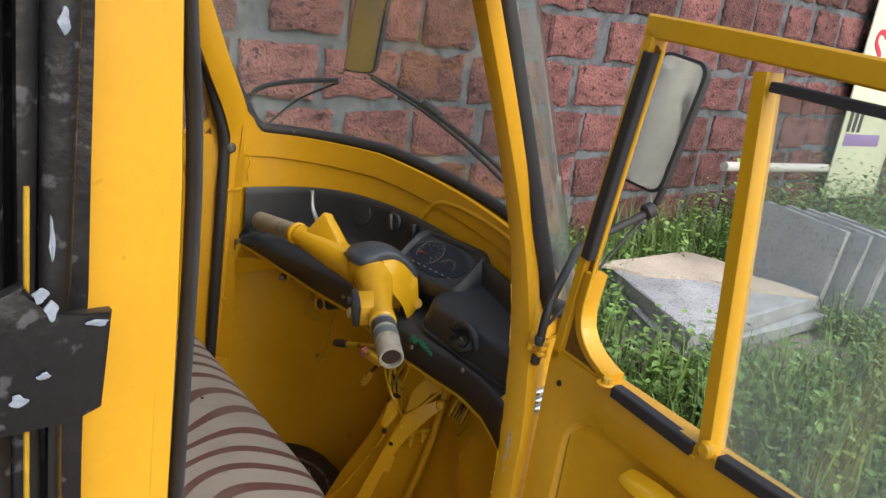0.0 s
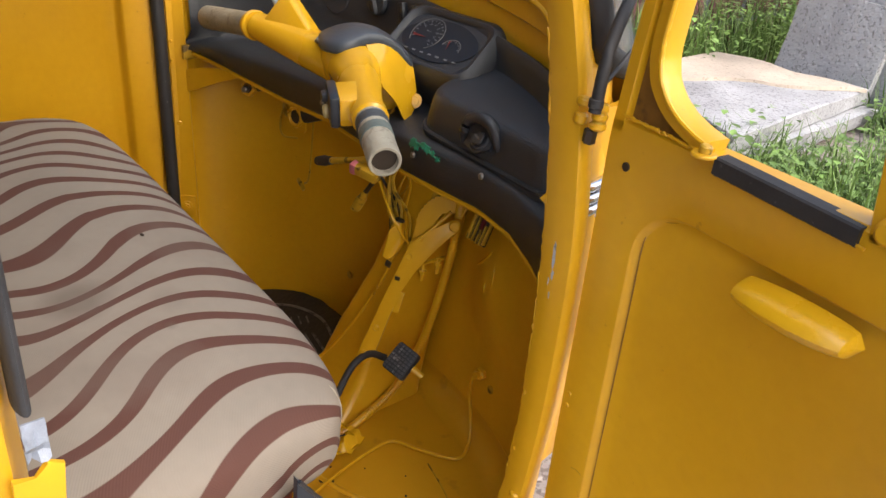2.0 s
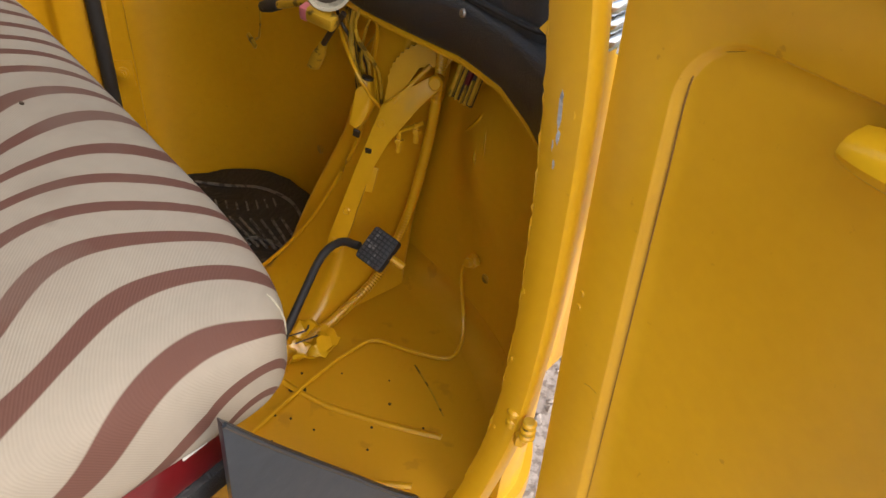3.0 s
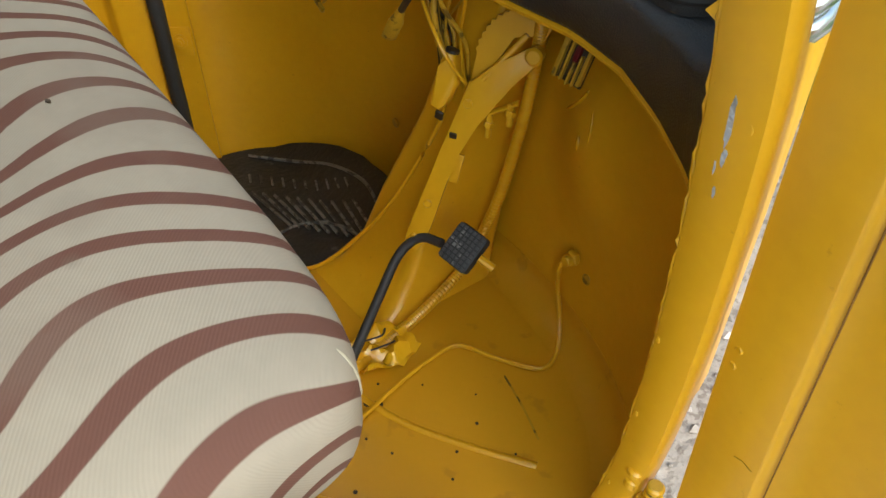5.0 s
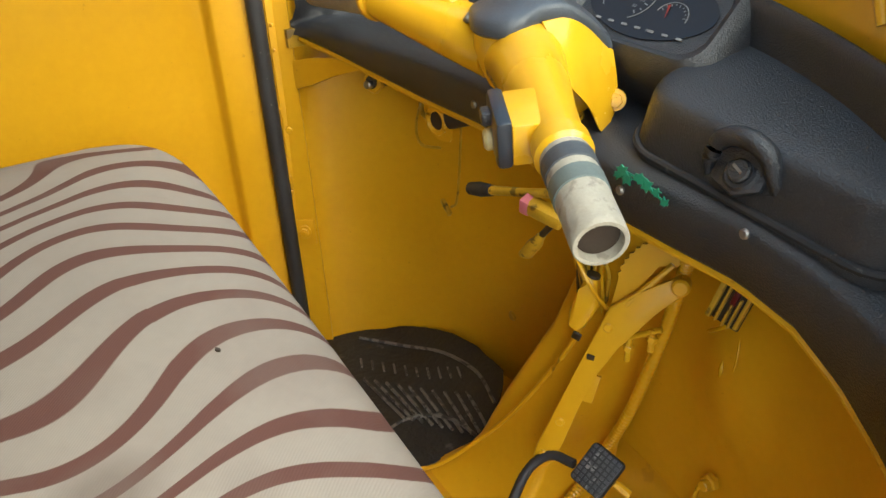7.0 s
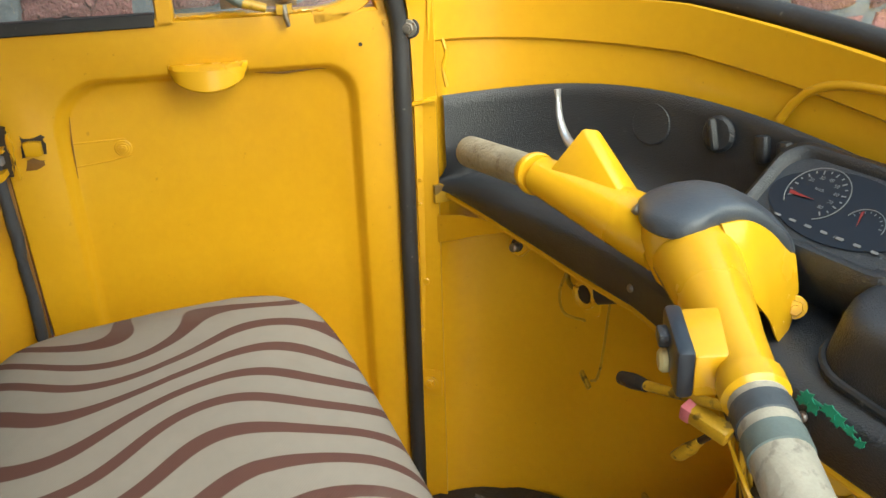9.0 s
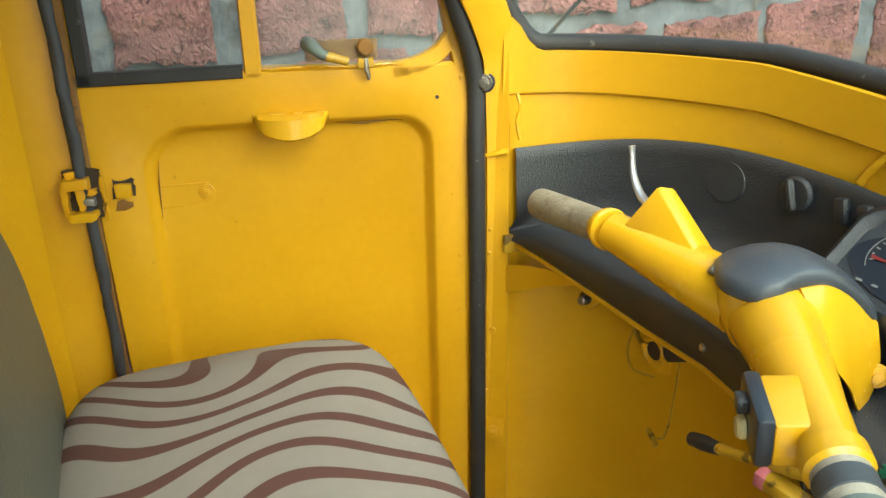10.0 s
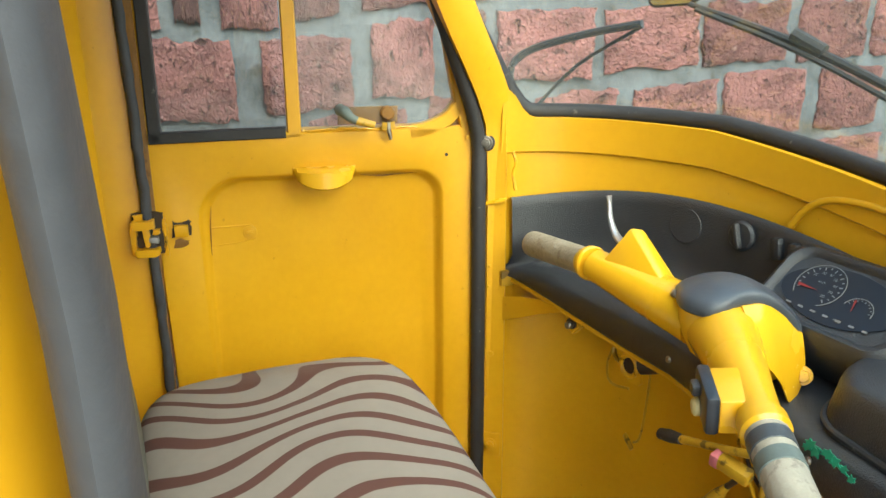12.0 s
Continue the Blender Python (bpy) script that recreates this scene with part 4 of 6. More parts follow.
# rubber seal down the hinge edge of the far door
part("door_seal", tube([(-0.550, -0.236, 1.735), (-0.562, -0.20, 1.66), (-0.608, -0.105, 1.42), (-0.639, -0.036, 1.25), (-0.637, -0.031, 1.1), (-0.633, -0.031, 0.8), (-0.630, -0.032, 0.38)], 0.0135, 10, None, 6), rubber, CAR, "black rubber door seal")

# scuffed seal behind the far door
rr = random.Random(64)
strip = [LP(0.616 - 0.016 * min(1.0, (1.72 - z) / 0.8) + rr.uniform(-0.0012, 0.0012), z, 0.014 + rr.uniform(-0.0012, 0.0012)) for z in np.linspace(1.72, 0.36, 60)]
part("door_seal", tube(strip, [rr.uniform(0.0080, 0.0096) for _ in strip], 10), rubber_grey, CAR, "scuffed grey rubber door seal")
# brown strip carries the shade of the gap behind the door edge
part("edge_gap_shade", box((0.006, 0.022, 1.30), LP(0.6035, 1.005, -0.002), 0.001, Euler((0, 0, -0.17)).to_matrix()), rust_shade_brown, CAR, "brown strip painted for the shade in the gap behind the door edge")

# latch keeper on the far post: a folded cup with teeth and a bare steel tongue
lat = part("latch", ragged(0.580, 0.630, 1.050, 1.124, 0.010, 0.006, 20, 0.003), dirt_shade_dark, CAR, "worn door latch with chipped paint")
for nm, u0, u1, z0, z1, n, d, m, q in (("latch_wall", 0.624, 0.632, 1.052, 1.112, 0.014, 0.016, yellow, 21), ("latch_top", 0.592, 0.626, 1.099, 1.113, 0.014, 0.020, yellow, 22), ("latch_lip", 0.588, 0.626, 1.052, 1.064, 0.014, 0.022, yellow_bar, 23), ("latch_tooth", 0.603, 0.612, 1.066, 1.099, 0.014, 0.016, yellow, 24), ("latch_tooth", 0.586, 0.597, 1.088, 1.096, 0.014, 0.014, yellow, 25), ("latch_tongue", 0.588, 0.603, 1.074, 1.083, 0.014, 0.017, alloy, 26), ("latch_ear", 0.612, 0.626, 1.112, 1.122, 0.012, 0.010, yellow, 27), ("latch_edge", 0.577, 0.583, 1.046, 1.112, 0.008, 0.008, yellow, 28)):
    part(nm, ragged(u0, u1, z0, z1, n, d, q, 0.0018), m, lat)

# near door, swung wide open
RO, RU = (0.472, 0.006, 0), Vector((1.0, -0.15, 0)).normalized()
RN = Vector((RU.y, -RU.x, 0))
STRIP = [(0.118, 1.62), (0.092, 1.42), (0.078, 1.30), (0.073, 1.246), (0.077, 1.221), (0.084, 1.207), (0.0975, 1.193), (0.1145, 1.1825), (0.136, 1.1745), (0.158, 1.169)]
near_door, RP = make_door(RO, RU, RN, "open yellow cab door with a dusty window", dict(
    u0=0.029, u1=0.60, bottom=0.36, sill=1.165, recess=(0.092, 0.55, 1.092, 0.42), radius=(0.05, 0.05, 0.06, 0.065), depth=0.010, soft=0.007, thick=0.035,
    bars=[([(0.040, 1.15), (0.0485, 1.24), (0.055, 1.30), (0.068, 1.42), (0.094, 1.645)], 0.018), ([(0.340, 1.155), (0.280, 1.62)], 0.0225), ([(0.085, 1.654), (0.28, 1.645), (0.62, 1.625)], 0.031), ([(0.588, 1.15), (0.60, 1.63)], 0.03), (STRIP[2:], 0.017)],
    gaskets=[([(0.175, 1.160), (0.325, 1.155)], 0.018), ([(0.365, 1.162), (0.60, 1.168)], 0.018), ([(0.302, 1.606), (0.60, 1.596)], 0.012), ([(0.0665, 1.32), (0.078, 1.42), (0.104, 1.62)], 0.020)],
    panes=[([(0.357, 1.16), (0.60, 1.165), (0.60, 1.60), (0.30, 1.605)], glass_hazy, -0.012)]))
part("panel_seam", tube([RP(0.101, 0.47, -0.0085), RP(0.101, 0.7, -0.0085), RP(0.101, 0.95, -0.0085), RP(0.101, 1.04, -0.0085), RP(0.112, 1.068, -0.0085), RP(0.14, 1.082, -0.0085)], [0.0002, 0.0006, 0.0008, 0.0008, 0.0006, 0.0002], 6, None, 4), rust_shade_brown, near_door, "thin brown seam along the pressing")
part("corner_recess", plate([(0.046, 1.163), (0.046, 1.24), (0.056, 1.33), (0.088, 1.64), (0.116, 1.62), (0.090, 1.42), (0.073, 1.25), (0.083, 1.207), (0.112, 1.182), (0.15, 1.167), (0.15, 1.160)], 0.004, lambda u, v, w: RP(u, v, w - 0.013)), rust_shade_brown, near_door, "brown recess in the window corner")
rr = random.Random(77)
lip = [RP(0.046 + 0.0045 * k, 1.168 - 0.003 * k / 22 + rr.uniform(-0.0012, 0.0016), 0.0) for k in range(24)]
part("cut_edge", tube(lip, [rr.uniform(0.0012, 0.0026) for _ in lip], 6), yellow, near_door, "ragged painted sheet edge")
lip = [RP(0.182 + 0.006 * k, 1.151 - 0.0001 * k + rr.uniform(-0.0015, 0.002), 0.003) for k in range(26)]
part("cut_edge", tube(lip, [rr.uniform(0.0012, 0.0024) for _ in lip], 6), yellow, near_door)
bm = tube([RP(u + 0.0135, z + 0.0042, 0.006) for u, z in STRIP], 0.0028, 8, None, 5)
part("quarter_frame", bm, yellow_bar, near_door, "thin yellow quarter window channel")
bm = bmesh.new()
rows = []
for i in range(17):
    s = i / 16
    u = 0.236 + 0.125 * s
    k = math.sin(math.pi * min(1, max(0, s))) ** 0.2
    rows.append([RP(u, 1.066 + 0.004 * s + 0.016 * k * math.cos(a), 0.004 + 0.034 * k * max(0, math.sin(a))) for a in np.linspace(0, math.pi, 9)])
grid_faces(bm, rows)
part("pull_handle", bm, yellow_bar, near_door, "bulged yellow pull handle")
for u, z in ((0.043, 0.800), (0.042, 0.782)):
    part("dent_lump", disc(RP(u, z, 0.0), RN, 0.0036, 0.0022, 12, None, 0.0010), yellow, near_door)
part("panel_scratch", tube([RP(0.070, 0.700, 0.0002), RP(0.078, 0.703, 0.0002), RP(0.088, 0.702, 0.0002)], 0.0005, 6), ochre_dirty, near_door)
part("hole", disc(RP(0.064, 1.116, 0.001), RN, 0.005, 0.002, 12), dirt_shade_dark, near_door)
pivot = part("pivot_washer", disc(RP(0.1665, 1.169, 0.012), (0, 0, 1), 0.0125, 0.004, 20, None, 0.0012), yellow, near_door)
part("pivot_screw", disc(RP(0.1675, 1.174, 0.012), (0.1, 0, 1), 0.0062, 0.010, 10, None, 0.0015), ochre_dirty, pivot)
part("weld_bead", disc(RP(0.348, 1.170, 0.006), RN, 0.012, 0.014, 9, None, 0.004), yellow, near_door)
for hx, z, bolt_mat in ((0.499, 1.162, dirt_shade_dark), (0.489, 0.590, yellow)):
    h = part("hinge", disc((hx, -0.016, z), (0, 0, 1), 0.0072, 0.030, 16, None, 0.001), ochre_dirty, CAR, "painted door hinge with a loose bolt")
    for k in (-1, 0, 1):
        part("knuckle", disc((hx + 0.0008 * k, -0.016, z + 0.0105 * k), (0.05 * k, 0.04, 1), 0.0092 - 0.0006 * k, 0.0075, 16, None, 0.002), yellow, h)
    part("pillar_knuckle", disc((hx - 0.022, -0.017, z + 0.011), (0.1, 0.1, 1), 0.0085, 0.010, 14, None, 0.0025), yellow, h)
    part("pillar_knuckle", disc((hx - 0.024, -0.017, z - 0.008), (0.1, 0.1, 1), 0.0075, 0.013, 14, None, 0.0025), yellow, h)
    part("hinge_bolt", disc((hx - 0.009, -0.016, z - 0.024), (0.1, 0, 1), 0.0075, 0.016, 6, None, 0.001), bolt_mat, h)
for z, dx, hgt, wid in ((0.985, 0.0, 0.040, 0.0045), (0.958, 0.002, 0.016, 0.003), (0.948, -0.003, 0.012, 0.002), (0.930, 0.001, 0.012, 0.002)):
    jag = random.Random(int(z * 1000))
    rim = [(wid * 0.6 * jag.uniform(0.5, 1.4) * math.cos(a), hgt * 0.5 * jag.uniform(0.6, 1.2) * math.sin(a)) for a in np.linspace(0, 2 * math.pi, 13, endpoint=False)]
    part("paint_chip", plate(rim, 0.0008, lambda u, v, w: Vector((0.470 + dx + u, -0.0182 - w, z + v))), granite, CAR, "chipped bare patch")

# thick cut edge and runs of paint down the near pillar
PZ, PX, PY = (0.38, 0.5, 0.6, 0.74, 0.88, 1.0, 1.1, 1.2, 1.33), (0.415, 0.442, 0.4595, 0.470, 0.473, 0.470, 0.4605, 0.446, 0.435), (-0.03, -0.012, -0.008, -0.006, -0.006, -0.006, -0.007, -0.012, -0.041)
PW = (0.036, 0.036, 0.037, 0.041, 0.045, 0.050, 0.049, 0.046, 0.038)
rr = random.Random(41)
edge_pts, edge_r = [], []
for k in range(110):
    z = 0.44 + 0.80 * k / 109
    xc, yc, half = (float(np.interp(z, PZ, q)) for q in (PX, PY, PW))
    edge_pts.append((xc - half / 2 + 0.0012 + rr.uniform(-0.0009, 0.0009), yc - 0.0075 + rr.uniform(-0.001, 0.001), z))
    edge_r.append(rr.choice((0.0016, 0.0018, 0.002, 0.0022, 0.0028)) if z > 0.8 else rr.uniform(0.0016, 0.0022))
part("pillar_edge", tube(edge_pts, edge_r, 7), yellow, CAR, "jagged painted edge of the pillar")
for k in range(7):
    z = 0.45 + 0.75 * k / 7 + rr.uniform(-0.02, 0.02)
    xc, yc, half = (float(np.interp(z, PZ, q)) for q in (PX, PY, PW))
    bm = disc((0, 0, 0), (0, -1, 0), rr.uniform(0.0018, 0.003), 0.0012, 9, None, 0.0005)
    for q in bm.verts:
        q.co.z *= rr.uniform(1.0, 2.2)
    part("paint_run", bm, yellow, CAR).location = (xc + half * rr.uniform(-0.4, 0.42), yc - 0.0118, z)
part("pillar_tab", plate([(0, 0), (0.012, 0.014), (0.014, -0.006)], 0.003, lambda u, v, w: Vector((0.432 + u, -0.012 - w, 1.042 + v))), yellow_bar, CAR)

# ---- outside mirror on its stem ----
stem = [(0.502, -0.03, 1.17), (0.503, -0.024, 1.235), (0.480, 0.03, 1.285), (0.44, 0.10, 1.30), (0.45, 0.17, 1.33), (0.462, 0.235, 1.362), (0.468, 0.25, 1.40)]
arm = part("mirror_arm", tube(stem, 0.0068, 12, None, 6), rubber, CAR, "black bent mirror arm")
part("arm_clamp", disc((0.502, -0.03, 1.180), (0, 0, 1), 0.0080, 0.012, 12, None, 0.002), rubber, arm)
part("arm_knuckle", disc((0.461, 0.232, 1.360), (0.2, 0.8, 0.4), 0.014, 0.02, 12, None, 0.003), rubber, arm)
part("arm_stay", tube([(0.503, -0.026, 1.197), (0.478, 0.05, 1.222), (0.455, 0.235, 1.35)], 0.0028, 8, None, 4), rubber, arm)
MC, MT = Vector((0.432, 0.25, 1.505)), Euler((radians(-2.5), radians(8), radians(8))).to_matrix()
mir = lambda u, v, w: MC + MT @ Vector((u, w, v))
head = part("mirror", plate(rounded_rect(-0.046, 0.046, -0.115, 0.115, 0.022), 0.022, lambda u, v, w: mir(u, v, w), None, 0.006), rubber, arm, "tall black framed wing mirror")
part("mirror_glass", plate(rounded_rect(-0.041, 0.041, -0.110, 0.110, 0.019), 0.002, lambda u, v, w: mir(u, v, -w - 0.001)), mirror_glass, head)

# ---- wipers outside the screen ----
def strip_on(points, lift):
    """Points on the screen from (share of half-turn, height) pairs, stood off by lift."""
    return [screen(math.pi * p, f, lift) for p, f in points]


wip = part("wiper_arm", tube(strip_on(((0.673, 0.40), (0.61, 0.355), (0.55, 0.31), (0.49, 0.25), (0.43, 0.18), (0.37, 0.09)), 0.032), [0.004, 0.0055, 0.0065, 0.006, 0.0055, 0.005], 8, None, 5), rubber, CAR, "black windscreen wiper")
part("wiper_blade", tube(strip_on(((0.665, 0.385), (0.58, 0.318), (0.50, 0.235), (0.42, 0.135)), 0.020), 0.0042, 6, None, 5), rubber, wip)
part("wiper_clip", tube(strip_on(((0.575, 0.355), (0.55, 0.32)), 0.034), 0.010, 8), rubber, wip)
rod = part("mirror_rod", tube(strip_on(((0.962, -0.04), (0.960, 0.05), (0.950, 0.12), (0.935, 0.175), (0.908, 0.218), (0.87, 0.252), (0.80, 0.298), (0.735, 0.333)), 0.032), 0.0068, 8, None, 5), flap_grey, CAR, "bent grey mirror rod outside the screen")
part("rod_stay", tube(strip_on(((0.940, -0.01), (0.84, 0.175), (0.735, 0.325)), 0.032), 0.0034, 8, None, 4), flap_grey, rod)
MB, MU, MV = Vector((-0.474, 0.190, 1.450)), Vector((0.93, 0.36, 0.08)).normalized(), Vector((0.20, -0.06, 0.97)).normalized()
MW = MU.cross(MV)
fm2 = part("mirror", plate(rounded_rect(0, 0.092, 0, 0.20, 0.018, 5), 0.016, lambda u, v, w: MB + MU * u + MV * v - MW * w, None, 0.004), rubber, rod, "tall framed mirror on the rod")
part("mirror_glass", plate(rounded_rect(0.004, 0.088, 0.004, 0.196, 0.016, 5), 0.002, lambda u, v, w: MB + MU * u + MV * v + MW * (w + 0.001)), mirror_glass, fm2)


# ---- dashboard ----
DASH = [(-0.625, 0.010, 0.982, 0.970), (-0.55, 0.035, 0.985, 0.958), (-0.45, 0.068, 0.985, 0.938), (-0.35, 0.095, 0.983, 0.922), (-0.24, 0.112, 0.978, 0.918), (-0.12, 0.112, 0.968, 0.908), (0.0, 0.112, 0.962, 0.897), (0.10, 0.120, 0.962, 0.893), (0.18, 0.130, 0.960, 0.889), (0.25, 0.130, 0.952, 0.876), (0.31, 0.122, 0.94, 0.851), (0.36, 0.105, 0.93, 0.83), (0.40, 0.075, 0.93, 0.83), (0.425, 0.03, 0.96, 0.87)]
TOPZ = [(-0.63, 1.118), (-0.55, 1.136), (-0.42, 1.149), (-0.24, 1.138), (0.0, 1.12), (0.2, 1.095), (0.43, 1.06)]
rows, lips = [], []
D = np.array(DASH)
T = np.array(TOPZ)
CREST = np.polyfit(T[:, 0], T[:, 1], 4)
for p in np.linspace(math.pi * 0.995, math.pi * 0.05, 66):
    w0 = ell(p, 0.526, 0.292, 0)
    x0 = w0.x
    y, zt, zb = (float(np.interp(x0, D[:, 0], D[:, k])) for k in (1, 2, 3))
    top = float(np.polyval(CREST, x0))
    inw = -radial(w0)
    L = Vector((x0, min(y, w0.y - 0.004), 0))
    F = w0 + inw * 0.016
    if F.y < L.y + 0.006:
        F.y = L.y + 0.006
    at = lambda v, z: Vector((v.x, v.y, z))
    rows.append([at(w0, top - 0.004), at(w0 + inw * 0.010, top), at(F, top - 0.006), at(F, top - 0.02), at(F + inw * 0.003, 1.05 + 0.3 * (top - 1.13)), at(F + inw * 0.006, zt + 0.030), at(F.lerp(L, 0.25), zt + 0.012), at(F.lerp(L, 0.7), zt + 0.004), at(L, zt - 0.002) + Vector((0, 0.005, 0)), at(L, zt - 0.012), at(L, zb + 0.006) + Vector((0, 0.003, 0)), at(L, zb) + Vector((0, 0.008, 0)), at(L, zb + 0.008) + Vector((0, 0.045, 0))])
    lips.append(at(L, zb - 0.006) + Vector((0, 0.012, 0)))
bm = bmesh.new()
grid_faces(bm, rows)
dash = part("dashboard", bm, black_plastic, CAR, "grained black plastic dashboard", angle=60)
part("dash_rim", tube(lips, 0.005, 8), yellow, CAR, "yellow sheet edge under the dashboard")
part("side_gap", box((0.01, 0.05, 0.03), (-0.612, 0.03, 0.965), 0.002), ochre_dirty, CAR)
for p in ((-0.241, 0.112, 0.947), (0.036, 0.113, 0.937), (0.186, 0.128, 0.950)):
    part("screw", disc(p, (0, -1, 0.2), 0.0055, 0.006, 14, None, 0.002), steel, dash, "dull steel screw")


def on_dash(x, z, lift=0.0):
    yw = CY + 0.292 * math.sqrt(max(0.0, 1 - ((x - CX) / 0.535) ** 2)) - 0.026
    return Vector((x, yw - lift + 0.006, z))


def dash_normal(x):
    d = on_dash(x + 0.01, 0) - on_dash(x - 0.01, 0)
    return (Vector((d.y, -d.x, 0)).normalized() + Vector((0, 0, 0.1))).normalized()


part("blank_disc", disc(on_dash(-0.395, 1.102, 0.0), dash_normal(-0.395), 0.030, 0.004, 26, None, 0.0015), black_plastic, dash)
knob = part("switch_knob", disc(on_dash(-0.292, 1.110, 0.002), dash_normal(-0.292), 0.024, 0.011, 24, None, 0.004), black_plastic, dash, "round black rotary switch")
part("knob_grip", box((0.011, 0.015, 0.042), on_dash(-0.294, 1.110, 0.008), 0.005, Euler((0, radians(-20), 0)).to_matrix()), black_plastic, knob)
for x in (-0.228, -0.196):
    part("rocker_switch", box((0.018, 0.014, 0.034), on_dash(x, 1.106, 0.0), 0.004, Euler((0, radians(-12), 0)).to_matrix()), black_plastic, dash)

# instrument pod
IN = Vector((0.10, -0.62, 0.78)).normalized()
IU = Vector((0.985, 0.15, -0.05))
IU = (IU - IN * IU.dot(IN)).normalized()
IV = IN.cross(IU)
IC = Vector((-0.075, 0.245, 1.092))
ins = lambda u, v, w: IC + IU * u + IV * v + IN * w
bm = bmesh.new()
loops = []
for (hu, hv, r, w) in ((0.125, 0.085, 0.03, -0.13), (0.118, 0.078, 0.03, -0.03), (0.108, 0.068, 0.03, -0.006), (0.100, 0.060, 0.03, 0.0), (0.094, 0.054, 0.032, -0.002), (0.090, 0.050, 0.03, -0.008)):
    loops.append([ins(u, v, w) for u, v in rounded_rect(-hu, hu, -hv, hv, r, 6)])
v = grid_faces(bm, loops, close_v=True)
bm.faces.new(v[-1])
pod = part("instrument_pod", bm, black_plastic, dash, "black instrument pod")
face = lambda u, v, w: ins(u, v, w - 0.007)
part("dial_panel", plate([(0.082 * math.cos(a) * (1 + 0.06 * math.cos(2 * a)), 0.045 * math.sin(a)) for a in np.linspace(0, 2 * math.pi, 40, endpoint=False)], 0.001, face), dial_face, pod, "dark dial panel with two gauges")


def gauge(cu, cv, r, n, a0, a1, red):
    bm = bmesh.new()
    for i in range(n):
        a = radians(a0 + (a1 - a0) * i / (n - 1))
        long = 0.16 if i % 2 == 0 else 0.09
        q = [(cu + r * f * math.cos(a + s), cv + r * f * math.sin(a + s)) for f, s in ((1, -0.022), (1, 0.022), (1 - long, 0.03), (1 - long, -0.03))]
        plate(q, 0.0006, lambda u, v, w: face(u, v, 0.0014 + w), bm)
    part("gauge_mark", bm, dial_mark, pod, "pale gauge scale", smooth=False)
    ring = [face(cu + r * 1.12 * math.cos(a), cv + r * 1.12 * math.sin(a), 0.0016) for a in np.linspace(radians(a1 - 14), radians(a0 + 14), 40)]
    part("gauge_ring", tube(ring, 0.0006, 6), dial_mark, pod)
    bm = bmesh.new()
    a = radians(red)
    plate([(cu + r * 0.3 * math.cos(a + 1.57), cv + r * 0.3 * math.sin(a + 1.57)), (cu + r * 0.95 * math.cos(a - 0.05), cv + r * 0.95 * math.sin(a - 0.05)), (cu + r * 0.95 * math.cos(a + 0.12), cv + r * 0.95 * math.sin(a + 0.12))], 0.0006, lambda u, v, w: face(u, v, 0.0022 + w), bm)
    part("gauge_needle", bm, dial_red, pod, "red gauge needle", smooth=False)


def dial_text(body, u, v, size, mat):
    cu = bpy.data.curves.new("numeral", "FONT")
    cu.body, cu.size, cu.align_x, cu.align_y = body, size, "CENTER", "CENTER"
    tmp = bpy.data.objects.new("numeral", cu)
    me = bpy.data.meshes.new_from_object(tmp.evaluated_get(bpy.context.evaluated_depsgraph_get()))
    me.materials.clear()
    me.materials.append(mat)
    ob = new("numeral", me)
    ob.matrix_basis = Matrix.Translation(face(u, v, 0.0022)) @ Matrix((IU, IV, IN)).transposed().to_4x4()
    ob.parent = pod
    bpy.data.objects.remove(tmp)


for k, body in enumerate(("20", "30", "40", "50", "60", "70", "80")):
    a = radians(140 - 31 * k)
    dial_text(body, -0.034 + 0.0205 * math.cos(a), 0.008 + 0.0205 * math.sin(a), 0.0062, dial_mark)
dial_text("km/h", -0.034, 0.013, 0.0055, dial_mark)
dial_text("FUEL", 0.020, -0.033, 0.005, dial_mark)
gauge(-0.034, 0.008, 0.031, 17, 205, -50, 196)
gauge(0.032, -0.010, 0.019, 9, 150, 10, 120)
bm = bmesh.new()
for u in np.linspace(-0.055, 0.06, 7):
    plate(rounded_rect(u - 0.004, u + 0.004, -0.034, -0.031, 0.001, 2), 0.0006, lambda p, q, w: face(p, q, 0.0016 + w), bm)
part("gauge_legend", bm, dial_mark, pod, "row of small illegible bars", smooth=False)

# glove box
loops = []
for (x0, x1, y0, y1, z, r) in ((-0.004, 0.330, 0.142, 0.315, 0.952, 0.05), (-0.004, 0.330, 0.142, 0.316, 0.962, 0.05), (0.004, 0.324, 0.150, 0.312, 1.012, 0.048), (0.006, 0.322, 0.152, 0.308, 1.020, 0.048), (0.011, 0.317, 0.157, 0.302, 1.0265, 0.044), (0.018, 0.310, 0.164, 0.296, 1.029, 0.04), (0.05, 0.28, 0.185, 0.28, 1.030, 0.03)):
    loops.append([Vector((u, v, z + 0.03 * (v - 0.15) / 0.15 - 0.008 * (u - 0.15) / 0.15)) for u, v in rounded_rect(x0, x1, y0, y1, r, 6)])
bm = bmesh.new()
v = grid_faces(bm, loops, close_v=True)
bm.faces.new(v[-1])
bm.faces.new(v[0])
glove = part("glove_box", bm, black_plastic, dash, "black moulded glove box lid")
part("lid_seam", tube([tuple(p + Vector((0, 0, 0.016))) for p in loops[0]] + [tuple(loops[0][0] + Vector((0, 0, 0.016)))], 0.0045, 8), rubber, glove)
hood = [(0.118, 0.150, 0.975), (0.120, 0.146, 1.00), (0.130, 0.148, 1.022), (0.155, 0.150, 1.030), (0.180, 0.150, 1.022), (0.192, 0.150, 1.0), (0.196, 0.156, 0.975)]
